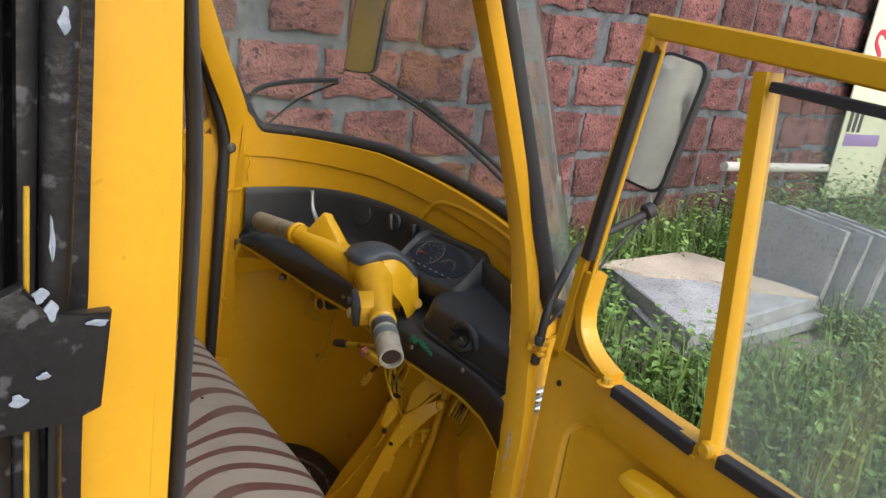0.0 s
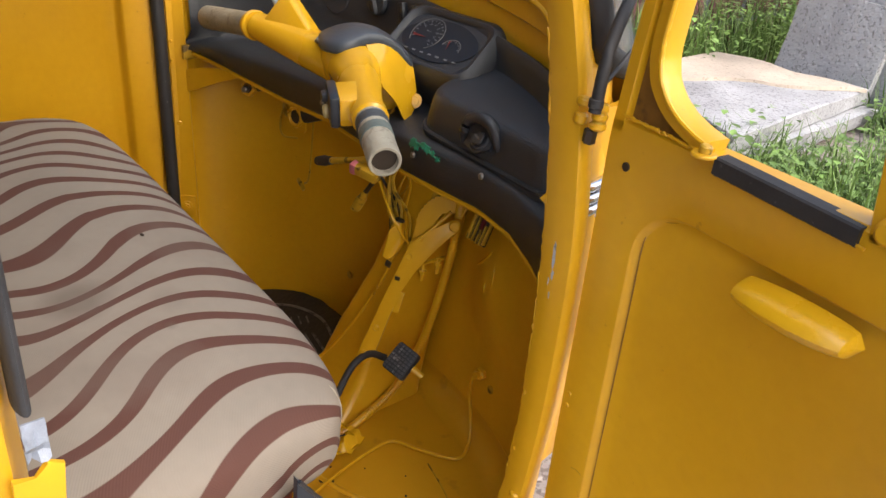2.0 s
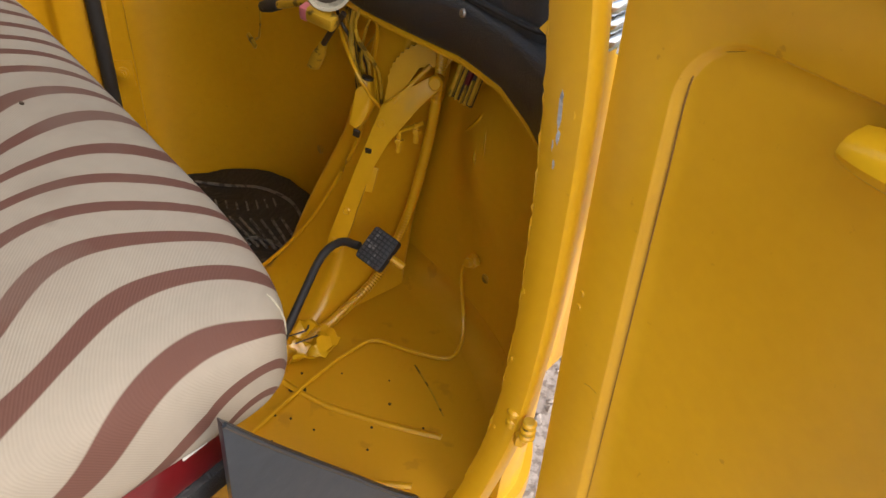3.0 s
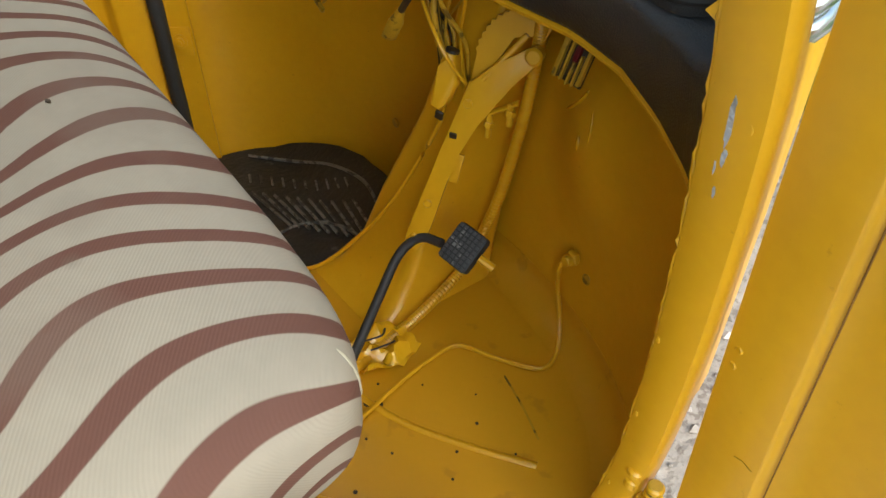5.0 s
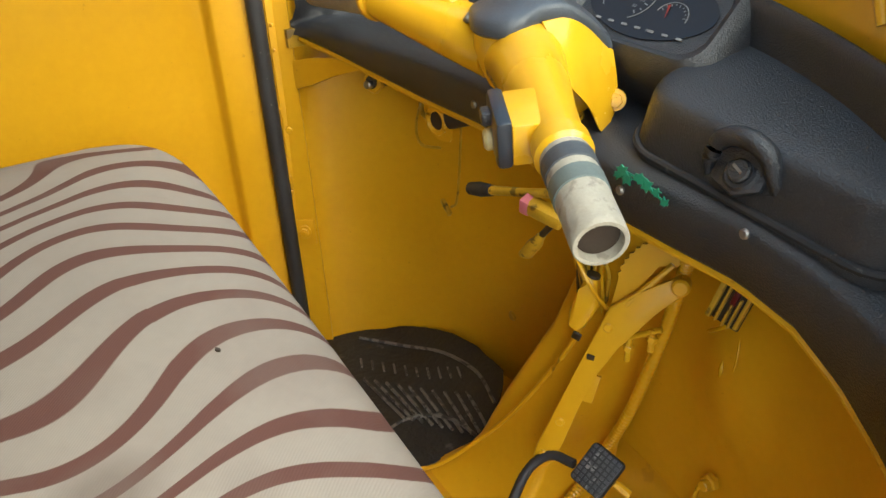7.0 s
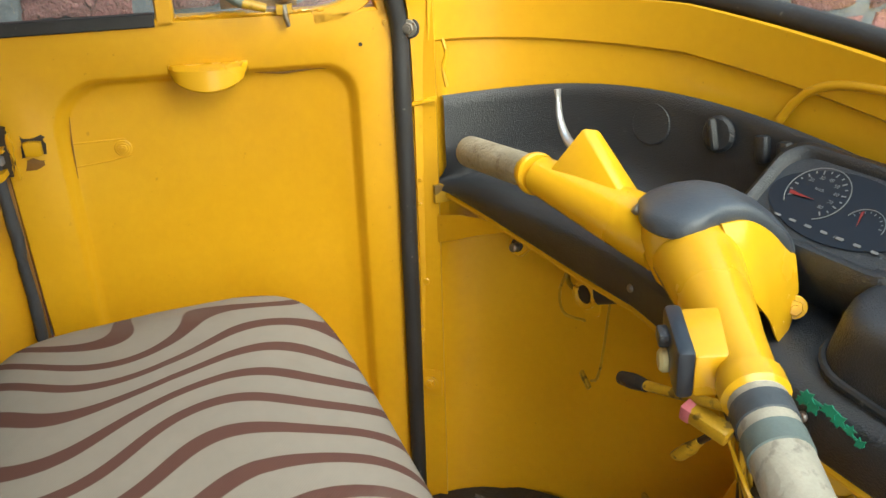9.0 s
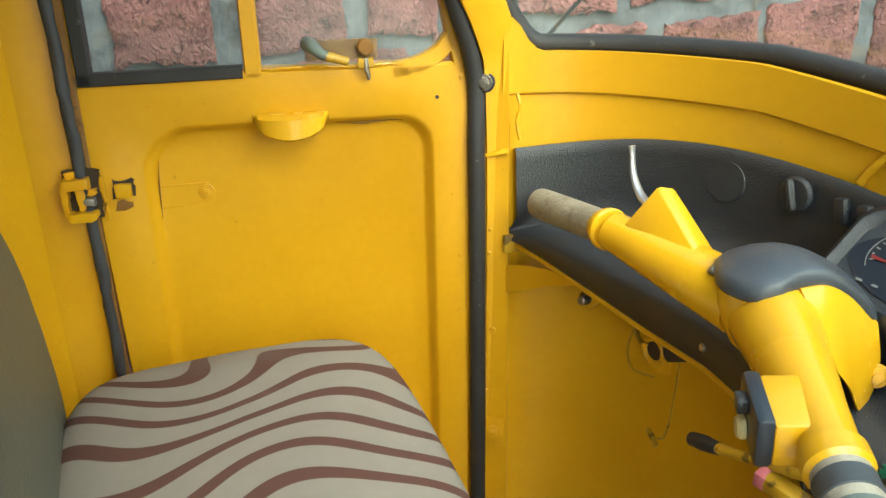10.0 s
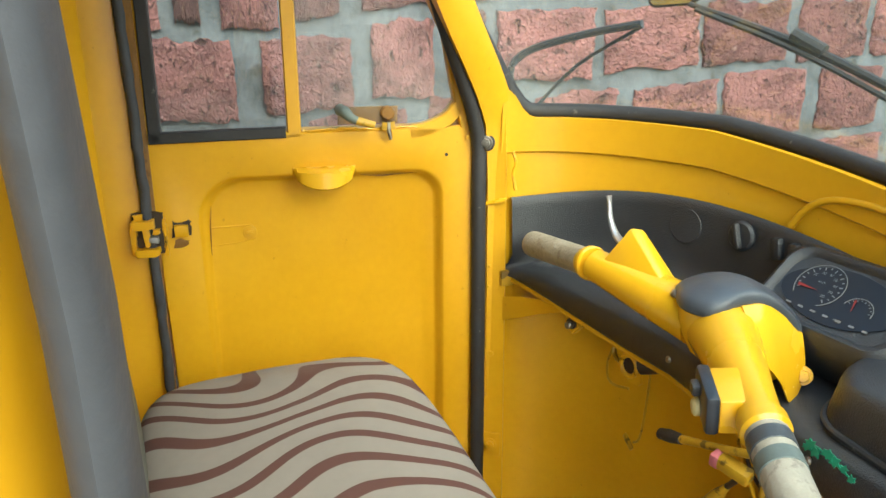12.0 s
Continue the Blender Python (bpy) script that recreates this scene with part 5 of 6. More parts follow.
part("lock_hood", tube(hood, [0.004, 0.008, 0.010, 0.0105, 0.010, 0.008, 0.004], 12, None, 5), black_plastic, glove)
LK = Matrix((Vector((1, 0, 0)), Vector((0, 0.6, 0.8)), Vector((0, -0.8, 0.6)))).transposed()
part("lock_plate", plate([(-0.026, -0.016), (0.004, -0.024), (0.028, -0.010), (0.028, 0.022), (0.012, 0.032), (-0.016, 0.032), (-0.030, 0.018)], 0.006, lambda u, v, w: Vector((0.156, 0.151, 0.994)) + LK @ Vector((u, v, w)), None, 0.002), black_plastic, glove)
lock = part("lock", disc((0.158, 0.150, 0.994), (0, -0.8, 0.6), 0.019, 0.016, 22, None, 0.003), black_plastic, glove, "round glove box lock")
part("lock_barrel", disc((0.158, 0.144, 0.999), (0, -0.8, 0.6), 0.012, 0.012, 18, None, 0.002), black_plastic, lock)
part("lock_slot", box((0.013, 0.003, 0.003), (0.158, 0.1392, 1.0028), 0, Euler((0.9, 0.5, 0)).to_matrix()), steel, lock)
# fuse holder under the dash
FT = Euler((radians(-15), radians(10), radians(8))).to_matrix()
FC = Vector((0.158, 0.172, 0.838))
fuse = part("fuse_holder", box((0.038, 0.006, 0.056), FC, 0.002, FT), dirt_shade_dark, CAR, "paint-splashed fuse holder with one red fuse")
for x, w, z, h, d, m in ((-0.021, 0.008, 0.0, 0.056, 0.010, ochre_dirty), (0.0215, 0.006, 0.002, 0.052, 0.010, ochre_dirty), (-0.009, 0.0035, -0.004, 0.048, 0.011, ochre_dirty), (0.003, 0.0035, -0.012, 0.034, 0.011, ochre_dirty), (0.012, 0.003, -0.010, 0.036, 0.011, ochre_dirty), (0.0035, 0.008, 0.010, 0.022, 0.013, red_plastic), (0.0, 0.046, 0.026, 0.005, 0.010, ochre_dirty)):
    part("fuse" if m is red_plastic else "holder_bar", box((0.76 * w, d, h), FC + FT @ Vector((0.76 * x, -0.003, z)), 0.0008, FT), m, fuse)
# flat dark triangle painted for the shadow beside the fuse holder
part("void_shade", plate([(0.186, 0.858), (0.216, 0.848), (0.190, 0.826)], 0.002, lambda u, v, w: Vector((u, 0.262 - 0.25 * (u - 0.19) - w, v))), dirt_shade_dark, CAR, "dark patch painted for the shadowed void beside the fuse holder")

# bits hanging under the dash
nut = part("cable_nut", disc((-0.487, 0.092, 0.911), (0.45, -1, 0.25), 0.0185, 0.014, 6, None, 0.002), yellow, CAR, "hexagon cable nut painted yellow")
part("nut_bore", disc((-0.4840, 0.0853, 0.9127), (0.45, -1, 0.25), 0.0105, 0.003, 16), dirt_shade_dark, nut)
part("cable_stub", disc((-0.4815, 0.0800, 0.911), (0.45, -1, 0.25), 0.0065, 0.016, 12, None, 0.002), steel, nut)
part("cable_sleeve", tube([(-0.478, 0.106, 0.915), (-0.455, 0.125, 0.922), (-0.43, 0.15, 0.93)], 0.011, 10), dirt_shade_dark, nut)
tab = part("lock_bracket", plate(rounded_rect(-0.015, 0.015, -0.036, 0.045, 0.008, 5), 0.003, lambda u, v, w: Vector((-0.338 + u, 0.124 - w + 0.35 * u, 0.893 + v))), yellow, CAR, "hanging bracket with a ring")
ring_pts = [Vector((-0.346, 0.1165, 0.887)) + Vector((0.015 * math.cos(a), 0.005 * math.cos(a), 0.019 * math.sin(a))) for a in np.linspace(0, 2 * math.pi, 24)]
part("lock_ring", tube(ring_pts, 0.0042, 8), yellow, tab)
part("lock_bore", disc((-0.346, 0.1195, 0.887), (0.35, -1, 0), 0.014, 0.003, 18), dirt_shade_dark, tab)
part("lock_barrel", tube([(-0.332, 0.130, 0.892), (-0.30, 0.15, 0.905)], 0.016, 12), dirt_shade_dark, tab)
part("guard_strap", tube([(-0.41, 0.135, 0.915), (-0.408, 0.128, 0.885), (-0.39, 0.126, 0.875), (-0.352, 0.125, 0.878)], 0.0048, 8, None, 5, flat=0.5), ochre_dirty, CAR, "bent strap beside the lock")
part("wire_loop", tube([(-0.42, 0.14, 0.90), (-0.43, 0.13, 0.85), (-0.40, 0.12, 0.83), (-0.36, 0.13, 0.835)], 0.0022, 6, None, 6), ochre_dirty, CAR)
part("wire", tube([(-0.33, 0.15, 0.89), (-0.325, 0.14, 0.80), (-0.335, 0.14, 0.75), (-0.35, 0.14, 0.735)], 0.002, 6, None, 6), ochre_dirty, CAR)
part("wire_tag", box((0.03, 0.006, 0.01), (-0.365, 0.14, 0.728), 0.002, Euler((0, 0.6, 0)).to_matrix()), ochre_dirty, CAR)
part("bracket", box((0.05, 0.012, 0.02), (-0.41, 0.14, 0.905), 0.003, Euler((0, 0.4, 0.3)).to_matrix()), ochre_dirty, CAR)

# ---- handlebar ----
bar = tagged(new("handlebar"), "yellow painted scooter handlebar with a padded cap")
bar.parent = CAR
HL, CL, GL = Vector((-0.165, 0.098, 1.046)), Vector((-0.352, 0.043, 1.072)), Vector((-0.556, 0.041, 1.046))
HR, CR, GR = Vector((-0.118, 0.098, 1.046)), Vector((0.084, -0.014, 1.040)), Vector((0.203, -0.071, 1.018))


def lerp(a, b, f):
    return a + (b - a) * f


part("bar_arm", tube([HL, lerp(HL, CL, 0.3), lerp(HL, CL, 0.7), CL], [0.042, 0.038, 0.031, 0.026], 18, None, 0, flat=0.95), yellow_bar, bar)
part("bar_arm", tube([HR, lerp(HR, CR, 0.35), lerp(HR, CR, 0.7), CR], [0.046, 0.037, 0.028, 0.0235], 22, None, 0), yellow_bar, bar)
part("bar_collar", disc(lerp(CL, GL, 0.05), GL - CL, 0.0280, 0.012, 24, None, 0.003), yellow_bar, bar)
part("bar_collar", disc(lerp(CR, GR, 0.04), GR - CR, 0.0275, 0.030, 24, None, 0.006), yellow_bar, bar)


def grip(a, b, r0, r1, mat, label):
    d = (b - a).normalized()
    L = (b - a).length
    bm = bmesh.new()
    prof = [(0.0, r0), (0.05, r0), (0.4, (r0 + r1) / 2), (0.93, r1), (0.99, r1 * 0.985), (1.0, r1 * 0.94), (1.0, r1 * 0.80), (0.93, r1 * 0.78), (0.86, r1 * 0.77)]
    P = [a + d * (L * f) for f, _ in prof]
    s = d.cross(Vector((0, 0, 1))).normalized()
    u = s.cross(d)
    v = grid_faces(bm, [[p + r * (math.cos(t) * s + math.sin(t) * u) for t in np.linspace(0, 2 * math.pi, 24, endpoint=False)] for p, (_, r) in zip(P, prof)], close_v=True)
    bm.faces.new(v[0])
    bm.faces.new(v[-1])
    g = part("grip", bm, mat, bar, label)
    part("grip_bore", disc(b - d * L * 0.10, d, r1 * 0.765, 0.004, 22), dirt_shade_dark, g, "dark open end")
    return g


grip(lerp(CL, GL, 0.1), GL, 0.0225, 0.0235, grip_dark, "worn grey-brown rubber grip")
part("paint_smear", tube([lerp(CL, GL, 0.085), lerp(CL, GL, 0.115), lerp(CL, GL, 0.135)], [0.0238, 0.0236, 0.0226], 22), ochre_dirty, bar, "yellow overspray on the grip end")
g2 = grip(lerp(CR, GR, 0.14), GR, 0.0235, 0.0235, grip_dirty, "worn cream twist grip wound with tape")
for f, w, m in ((0.27, 0.021, tape), (0.50, 0.021, tape_green)):
    part("tape_band", disc(lerp(CR, GR, f), GR - CR, 0.0247, w, 24, None, 0.001), m, g2)
# triangular lever housing and lever
bm = bmesh.new()
ap = Vector((-0.309, 0.083, 1.140))
A = [CL + Vector((0.03, -0.012, 0.012)), CL + Vector((0.045, 0.028, 0.0)), lerp(CL, HL, 0.72) + Vector((0, 0.03, 0.01)), lerp(CL, HL, 0.78) + Vector((0, -0.015, 0.028))]
t1, t2 = bm.verts.new(ap + Vector((-0.004, -0.006, 0))), bm.verts.new(ap + Vector((0.006, 0.012, -0.002)))
w = [bm.verts.new(p) for p in A]
for f in ((w[0], w[3], t1), (w[1], t2, w[2]), (w[0], t1, t2, w[1]), (w[3], w[2], t2, t1), (w[0], w[1], w[2], w[3])):
    bm.faces.new(f)
bmesh.ops.bevel(bm, geom=list(bm.edges), offset=0.004, segments=2, affect="EDGES", profile=0.5)
part("lever_housing", bm, yellow_bar, bar)
part("clutch_lever", tube([ap + Vector((-0.035, 0.015, -0.045)), ap + Vector((-0.075, 0.02, -0.04)), ap + Vector((-0.100, 0.022, -0.018)), ap + Vector((-0.110, 0.024, 0.008)), ap + Vector((-0.113, 0.024, 0.020))], [0.010, 0.0075, 0.0054, 0.0044, 0.0066], 12, None, 5, flat=0.7), alloy, bar, "curved bare metal lever")
# head with skirt and cap
CAPC = Vector((-0.146, 0.122, 1.102))
CAPB = [(-0.187, 0.070, 1.082), (-0.207, 0.105, 1.078), (-0.204, 0.155, 1.070), (-0.162, 0.192, 1.064), (-0.112, 0.204, 1.054), (-0.076, 0.192, 1.048), (-0.084, 0.165, 1.076), (-0.093, 0.138, 1.092), (-0.098, 0.108, 1.094), (-0.095, 0.078, 1.087), (-0.110, 0.057, 1.082), (-0.150, 0.051, 1.080)]
ring = smooth_path(CAPB + [CAPB[0]], 4)[:-1]


def dome(f):
    """The cap's outline drawn in by f, rising to the crown."""
    return [Vector((CAPC.x + (p.x - CAPC.x) * f, CAPC.y + (p.y - CAPC.y) * f, p.z + (CAPC.z - p.z) * (1 - f ** 2.2))) for p in ring]


bm = bmesh.new()
under = [[p + Vector((0, 0, -0.012)) for p in dome(0.93)], [p + Vector((0, 0, -0.004)) for p in dome(1.0)], [p + Vector((0, 0, 0.004)) for p in dome(1.01)], [p + Vector((0, 0, 0.009)) for p in dome(0.985)]]
v = grid_faces(bm, under + [[p + Vector((0, 0, 0.011)) for p in dome(f)] for f in (0.93, 0.8, 0.6, 0.4, 0.2)], close_v=True)
bm.faces.new(v[-1])
bm.faces.new(v[0])
cap_bm = bm
bm = bmesh.new()
shape = [(0.955, -0.004, 0.0), (0.95, -0.024, 0.0), (0.89, -0.046, 0.004), (0.76, -0.068, 0.008), (0.52, -0.085, 0.012)]
v = grid_faces(bm, [[Vector((CAPC.x + dx + (p.x - CAPC.x) * f, CAPC.y + (p.y - CAPC.y) * f, p.z + dz)) for p in ring] for f, dz, dx in shape], close_v=True)
bm.faces.new(v[0])
bm.faces.new(v[-1])
hd = part("bar_head", bm, yellow_bar, bar)
part("head_cap", cap_bm, cap_plastic, hd, "black padded cap with a worn mark")
part("cap_screw", disc((-0.182, 0.066, 1.082), (-0.5, -0.6, 0.6), 0.006, 0.008, 10, None, 0.001), steel, hd)
top = smooth_path([(-0.094, 0.105, 1.090), (-0.091, 0.138, 1.089), (-0.084, 0.165, 1.073), (-0.074, 0.193, 1.046)], 6)
low = smooth_path([(-0.047, 0.108, 1.030), (-0.043, 0.136, 0.998), (-0.044, 0.159, 0.964), (-0.064, 0.198, 0.982)], 6)
rows = [[a.lerp(b, f) + Vector((0.007, -0.004, 0)) * math.sin(math.pi * f) for a, b in zip(top, low)] for f in np.linspace(0, 1, 8)]
part("head_skirt", sheet(rows, 0.003, lambda p: (-1, 0, 0)), yellow_bar, hd, "pointed yellow skirt under the head")
bolt((-0.060, 0.188, 0.992), (0.75, -0.62, 0.2), 0.009, hd, yellow_bar)
# switch box
ST = Euler((radians(4), radians(8), radians(-27))).to_matrix()
SC = Vector((0.030, -0.010, 1.041))
sw = part("switch_box", box((0.068, 0.040, 0.044), SC, 0.004, ST), yellow_bar, bar, "yellow switch box with a black face")
part("switch_face", box((0.070, 0.016, 0.050), SC + ST @ Vector((-0.002, -0.026, 0)), 0.005, ST), flap_grey, sw, "dark switch plate")
part("horn_button", disc(SC + ST @ Vector((-0.004, -0.037, -0.012)), ST @ Vector((0, -1, 0)), 0.011, 0.010, 16, None, 0.003), ivory, sw, "yellowed horn button")
part("slide_switch", box((0.018, 0.012, 0.014), SC + ST @ Vector((-0.010, -0.037, 0.010)), 0.003, ST), black_plastic, sw)
# stalks and loose plugs below
lev = part("dip_stalk", tube([(-0.02, 0.090, 0.915), (-0.09, 0.082, 0.890), (-0.152, 0.075, 0.869)], [0.006, 0.0055, 0.0065], 10), ochre_dirty, bar)
part("stalk_end", tube([(-0.148, 0.075, 0.870), (-0.172, 0.0745, 0.862), (-0.194, 0.074, 0.854)], [0.0075, 0.010, 0.0085], 12), rubber, lev, "black rubber stalk end")
pl1 = part("cable_plug", box((0.05, 0.02, 0.020), (-0.050, 0.083, 0.880), 0.004, Euler((0.2, 0.15, 0.3)).to_matrix()), ochre_dirty, bar, "paint-splashed connector")
part("plug_end", box((0.014, 0.021, 0.021), (-0.074, 0.0755, 0.8835), 0.003, Euler((0.2, 0.15, 0.3)).to_matrix()), pink_plastic, pl1, "faded pink plug end")
pl2 = part("cable_plug", tube([(-0.083, 0.106, 0.826), (-0.092, 0.107, 0.814), (-0.100, 0.108, 0.803), (-0.120, 0.110, 0.776)], [0.006, 0.008, 0.011, 0.0105], 10, None, 0, flat=0.6), ochre_dirty, bar)
part("plug_lead", tube([(-0.035, 0.11, 0.885), (-0.060, 0.107, 0.855), (-0.083, 0.106, 0.826)], 0.0045, 8, None, 4), dirt_shade_dark, pl2)

# ---- steering column ----
bm = bmesh.new()
loops = []
for z, x0, x1, y0, y1, r in ((0.352, -0.235, -0.030, -0.0, 0.235, 0.025), (0.372, -0.205, -0.036, 0.035, 0.240, 0.022), (0.42, -0.185, -0.040, 0.07, 0.250, 0.018), (0.52, -0.155, -0.034, 0.10, 0.262, 0.014), (0.66, -0.105, -0.010, 0.145, 0.275, 0.012), (0.80, -0.075, 0.012, 0.18, 0.285, 0.012), (0.90, -0.065, 0.02, 0.20, 0.29, 0.012)):
    loops.append([Vector((u, v, z)) for u, v in rounded_rect(x0, x1, y0, y1, r, 4)])
v = grid_faces(bm, loops, close_v=True)
bm.faces.new(v[-1])
bm.faces.new(v[0])
part("column_cover", bm, yellow, CAR, "yellow painted steering column cover")
part("steering_tube", tube([(-0.1, 0.15, 0.96), (-0.055, 0.215, 0.84), (-0.03, 0.24, 0.74)], 0.024, 14), ochre_dirty, CAR)
# cables into the column and their boot
for k in range(4):
    part("control_cable", tube([(-0.075 + 0.018 * k, 0.14, 0.96), (-0.052 + 0.006 * k, 0.138 - 0.006 * k, 0.84), (-0.046 + 0.008 * k, 0.142, 0.745)], 0.0045, 8, None, 4), (dirt_shade_dark, ochre_dirty, dirt_shade_dark, ochre_dirty)[k], CAR)
rr = random.Random(91)
for k in range(9):
    x0, x1 = rr.uniform(-0.10, 0.04), rr.uniform(-0.07, 0.01)
    pts = [(x0, 0.125 + rr.uniform(-0.02, 0.03), 0.93), (x0 + rr.uniform(-0.03, 0.02), 0.115 + rr.uniform(-0.02, 0.03), 0.87), (x1 + rr.uniform(-0.025, 0.025), 0.125 + rr.uniform(-0.015, 0.03), 0.80), (x1, 0.15 + rr.uniform(-0.01, 0.02), 0.72)]
    part("loose_wire", tube(pts, rr.choice((0.0016, 0.002, 0.0026)), 7, None, 5), rr.choice((dirt_shade_dark, ochre_dirty, ochre_dirty, yellow)), CAR)
# lever plate with its quadrant
E1, E2 = Vector((-0.012, 0.068, 0.50)), Vector((0.012, 0.165, 0.80))
pv = (E2 - E1).normalized()
pu = Vector((0.80, 0.55, 0.0))
pu = (pu - pv * pu.dot(pv)).normalized()
pn = pu.cross(pv)
LPL = lambda u, v, w: E1 + pu * u + pv * v + pn * w
bt = part("cable_boot", plate([(-0.048, 0.235), (-0.043, 0.217), (-0.030, 0.214), (-0.022, 0.225), (-0.016, 0.258), (-0.025, 0.277), (-0.030, 0.292), (-0.044, 0.292), (-0.047, 0.27)], 0.022, lambda u, v, w: LPL(u, v, w - 0.012), None, 0.007), yellow, CAR, "flattened cable boot painted yellow")
part("boot_mouth", disc(LPL(-0.037, 0.293, 0.0), pv, 0.009, 0.004, 14), dirt_shade_dark, bt)
part("boot_slot", box((0.012, 0.004, 0.016), LPL(-0.028, 0.208, 0.004), 0.002, Euler((0.3, 0.3, 0.5)).to_matrix()), dirt_shade_dark, CAR)
poly = [(-0.022, 0.028), (-0.020, 0.012), (-0.010, 0.002), (0.002, 0.006), (0.008, 0.02), (0.0096, 0.054), (0.0105, 0.120), (0.011, 0.1685), (0.0219, 0.2174), (0.0494, 0.2801), (0.0711, 0.3180), (0.0715, 0.332), (0.060, 0.340), (0.050, 0.330), (0.0171, 0.2944), (-0.004, 0.2653), (-0.012, 0.16)]
lp = part("lever_plate", plate(poly, 0.008, LPL, None, 0.003), yellow, CAR, "long bolted lever plate")
for u, vv in ((-0.0095, 0.025), (-0.005, 0.083), (0.004, 0.239)):
    part("rivet", disc(LPL(u, vv, 0.008), pn, 0.0065, 0.006, 12, None, 0.002), yellow, lp)
part("plate_slot", box((0.010, 0.003, 0.012), LPL(-0.001, 0.190, 0.0082), 0.001, Euler((0.3, 0.1, 0.6)).to_matrix()), dirt_shade_dark, lp)
part("side_tab", plate([(0.011, 0.124), (0.0234, 0.127), (0.021, 0.168), (0.010, 0.167)], 0.004, LPL, None, 0.001), yellow, lp)
part("pivot_boss", disc(LPL(0.063, 0.328, 0.006), pn, 0.011, 0.024, 16, None, 0.003), yellow, lp)
quad = [(-0.004, 0.262)]
for i in range(29):
    f = i / 28
    a = radians(188 - 118 * f)
    r = 0.062 + (0.0022 if i % 2 else -0.0012) * (f < 0.75)
    quad.append((0.052 + r * math.cos(a), 0.310 + (r + 0.005) * math.sin(a)))
quad += [(0.066, 0.345), (0.060, 0.33), (0.052, 0.345), (0.030, 0.335), (0.020, 0.300)]
part("toothed_quadrant", plate(quad, 0.006, lambda u, v, w: LPL(u, v, w - 0.012)), yellow, lp, "toothed brake quadrant")
part("return_spring", tube([LPL(0.012, 0.275, 0.006), LPL(0.045, 0.345, -0.002)], 0.004, 8), yellow, lp)
for u, v0, v1 in ((0.037, 0.204, 0.236), (0.058, 0.229, 0.258)):
    b = part("adjuster_bolt", tube([LPL(u + 0.004, v0, 0), LPL(u - 0.004, v1, 0)], 0.0042, 8), yellow, lp)
    part("adjuster_nut", disc(LPL(u, v0 + 0.017, 0), pv, 0.0075, 0.008, 6, None, 0.001), yellow, b)
part("adjuster_link", tube([LPL(0.022, 0.226, -0.002), LPL(0.064, 0.262, -0.002)], 0.0065, 8, None, 0, flat=0.5), yellow, lp)

# ribbed conduit, thin pipe, pressings on the front panel
bm = bmesh.new()
cp = smooth_path([(0.066, 0.208, 0.86), (0.055, 0.213, 0.80), (0.036, 0.214, 0.69), (0.006, 0.206, 0.55), (-0.018, 0.190, 0.46), (-0.026, 0.150, 0.395), (-0.010, 0.06, 0.370), (0.002, -0.01, 0.364), (0.03, -0.13, 0.364), (0.06, -0.25, 0.364)], 44)
tube(cp, [0.0085 + 0.0007 * math.cos(i * 2.1) for i in range(len(cp))], 10, bm)
part("ribbed_conduit", bm, yellow, CAR, "ribbed cable conduit painted over")
part("brake_pipe", tube([(0.126, 0.232, 0.490), (0.121, 0.224, 0.478), (0.122, 0.224, 0.44), (0.138, 0.218, 0.395), (0.166, 0.190, 0.364), (0.174, 0.153, 0.357), (0.120, 0.114, 0.357), (0.065, 0.084, 0.357), (0.062, 0.033, 0.357), (0.071, -0.024, 0.357), (0.09, -0.10, 0.357), (0.12, -0.2, 0.357)], 0.0036, 8, None, 8), yellow, CAR, "thin pipe painted over")
bm = disc((0.128, 0.240, 0.492), (0, -1, 0.1), 0.013, 0.012, 6, None, 0.002)
disc((0.128, 0.231, 0.492), (0, -1, 0.1), 0.008, 0.012, 12, bm, 0.001)
part("pipe_union", bm, yellow, CAR)
for p in ((0.160, 0.241, 0.473), (0.205, 0.262, 0.83), (-0.326, 0.245, 0.492)):
    part("panel_plug", disc(p, (0, -1, 0), 0.009, 0.004, 12, None, 0.001), ochre_dirty, CAR)
part("pull_cable", tube([(-0.038, 0.142, 0.71), (-0.048, 0.128, 0.655), (-0.106, 0.092, 0.525), (-0.161, 0.055, 0.432), (-0.205, 0.002, 0.370), (-0.24, -0.06, 0.366)], 0.0035, 8, None, 6), yellow, CAR)

bm = bmesh.new()
for x, y, r in ((0.07, -0.081, 0.006), (0.081, -0.070, 0.007), (0.10, -0.13, 0.002), (0.12, -0.115, 0.002), (0.16, -0.10, 0.002), (0.19, 0.02, 0.0025), (0.24, -0.06, 0.002), (0.14, -0.16, 0.002), (0.29, -0.10, 0.004), (0.30, -0.09, 0.003), (0.05, -0.05, 0.0022), (0.13, -0.06, 0.0018), (0.21, -0.03, 0.0022), (0.18, -0.17, 0.003), (0.26, 0.03, 0.0018), (0.09, 0.0, 0.0016), (0.33, -0.13, 0.0024), (0.15, 0.05, 0.0015)):
    disc((x, y, 0.3512), (0, 0, 1), r, 0.0012, 10, bm)
part("floor_spot", bm, dirt_shade_dark, floor_pan, "dark drops on the floor")
part("floor_scratch", tube([(0.148, 0.105, 0.3505), (0.207, 0.089, 0.3505), (0.26, 0.07, 0.3505)], 0.0016, 6, None, 4), ochre_dirty, floor_pan)

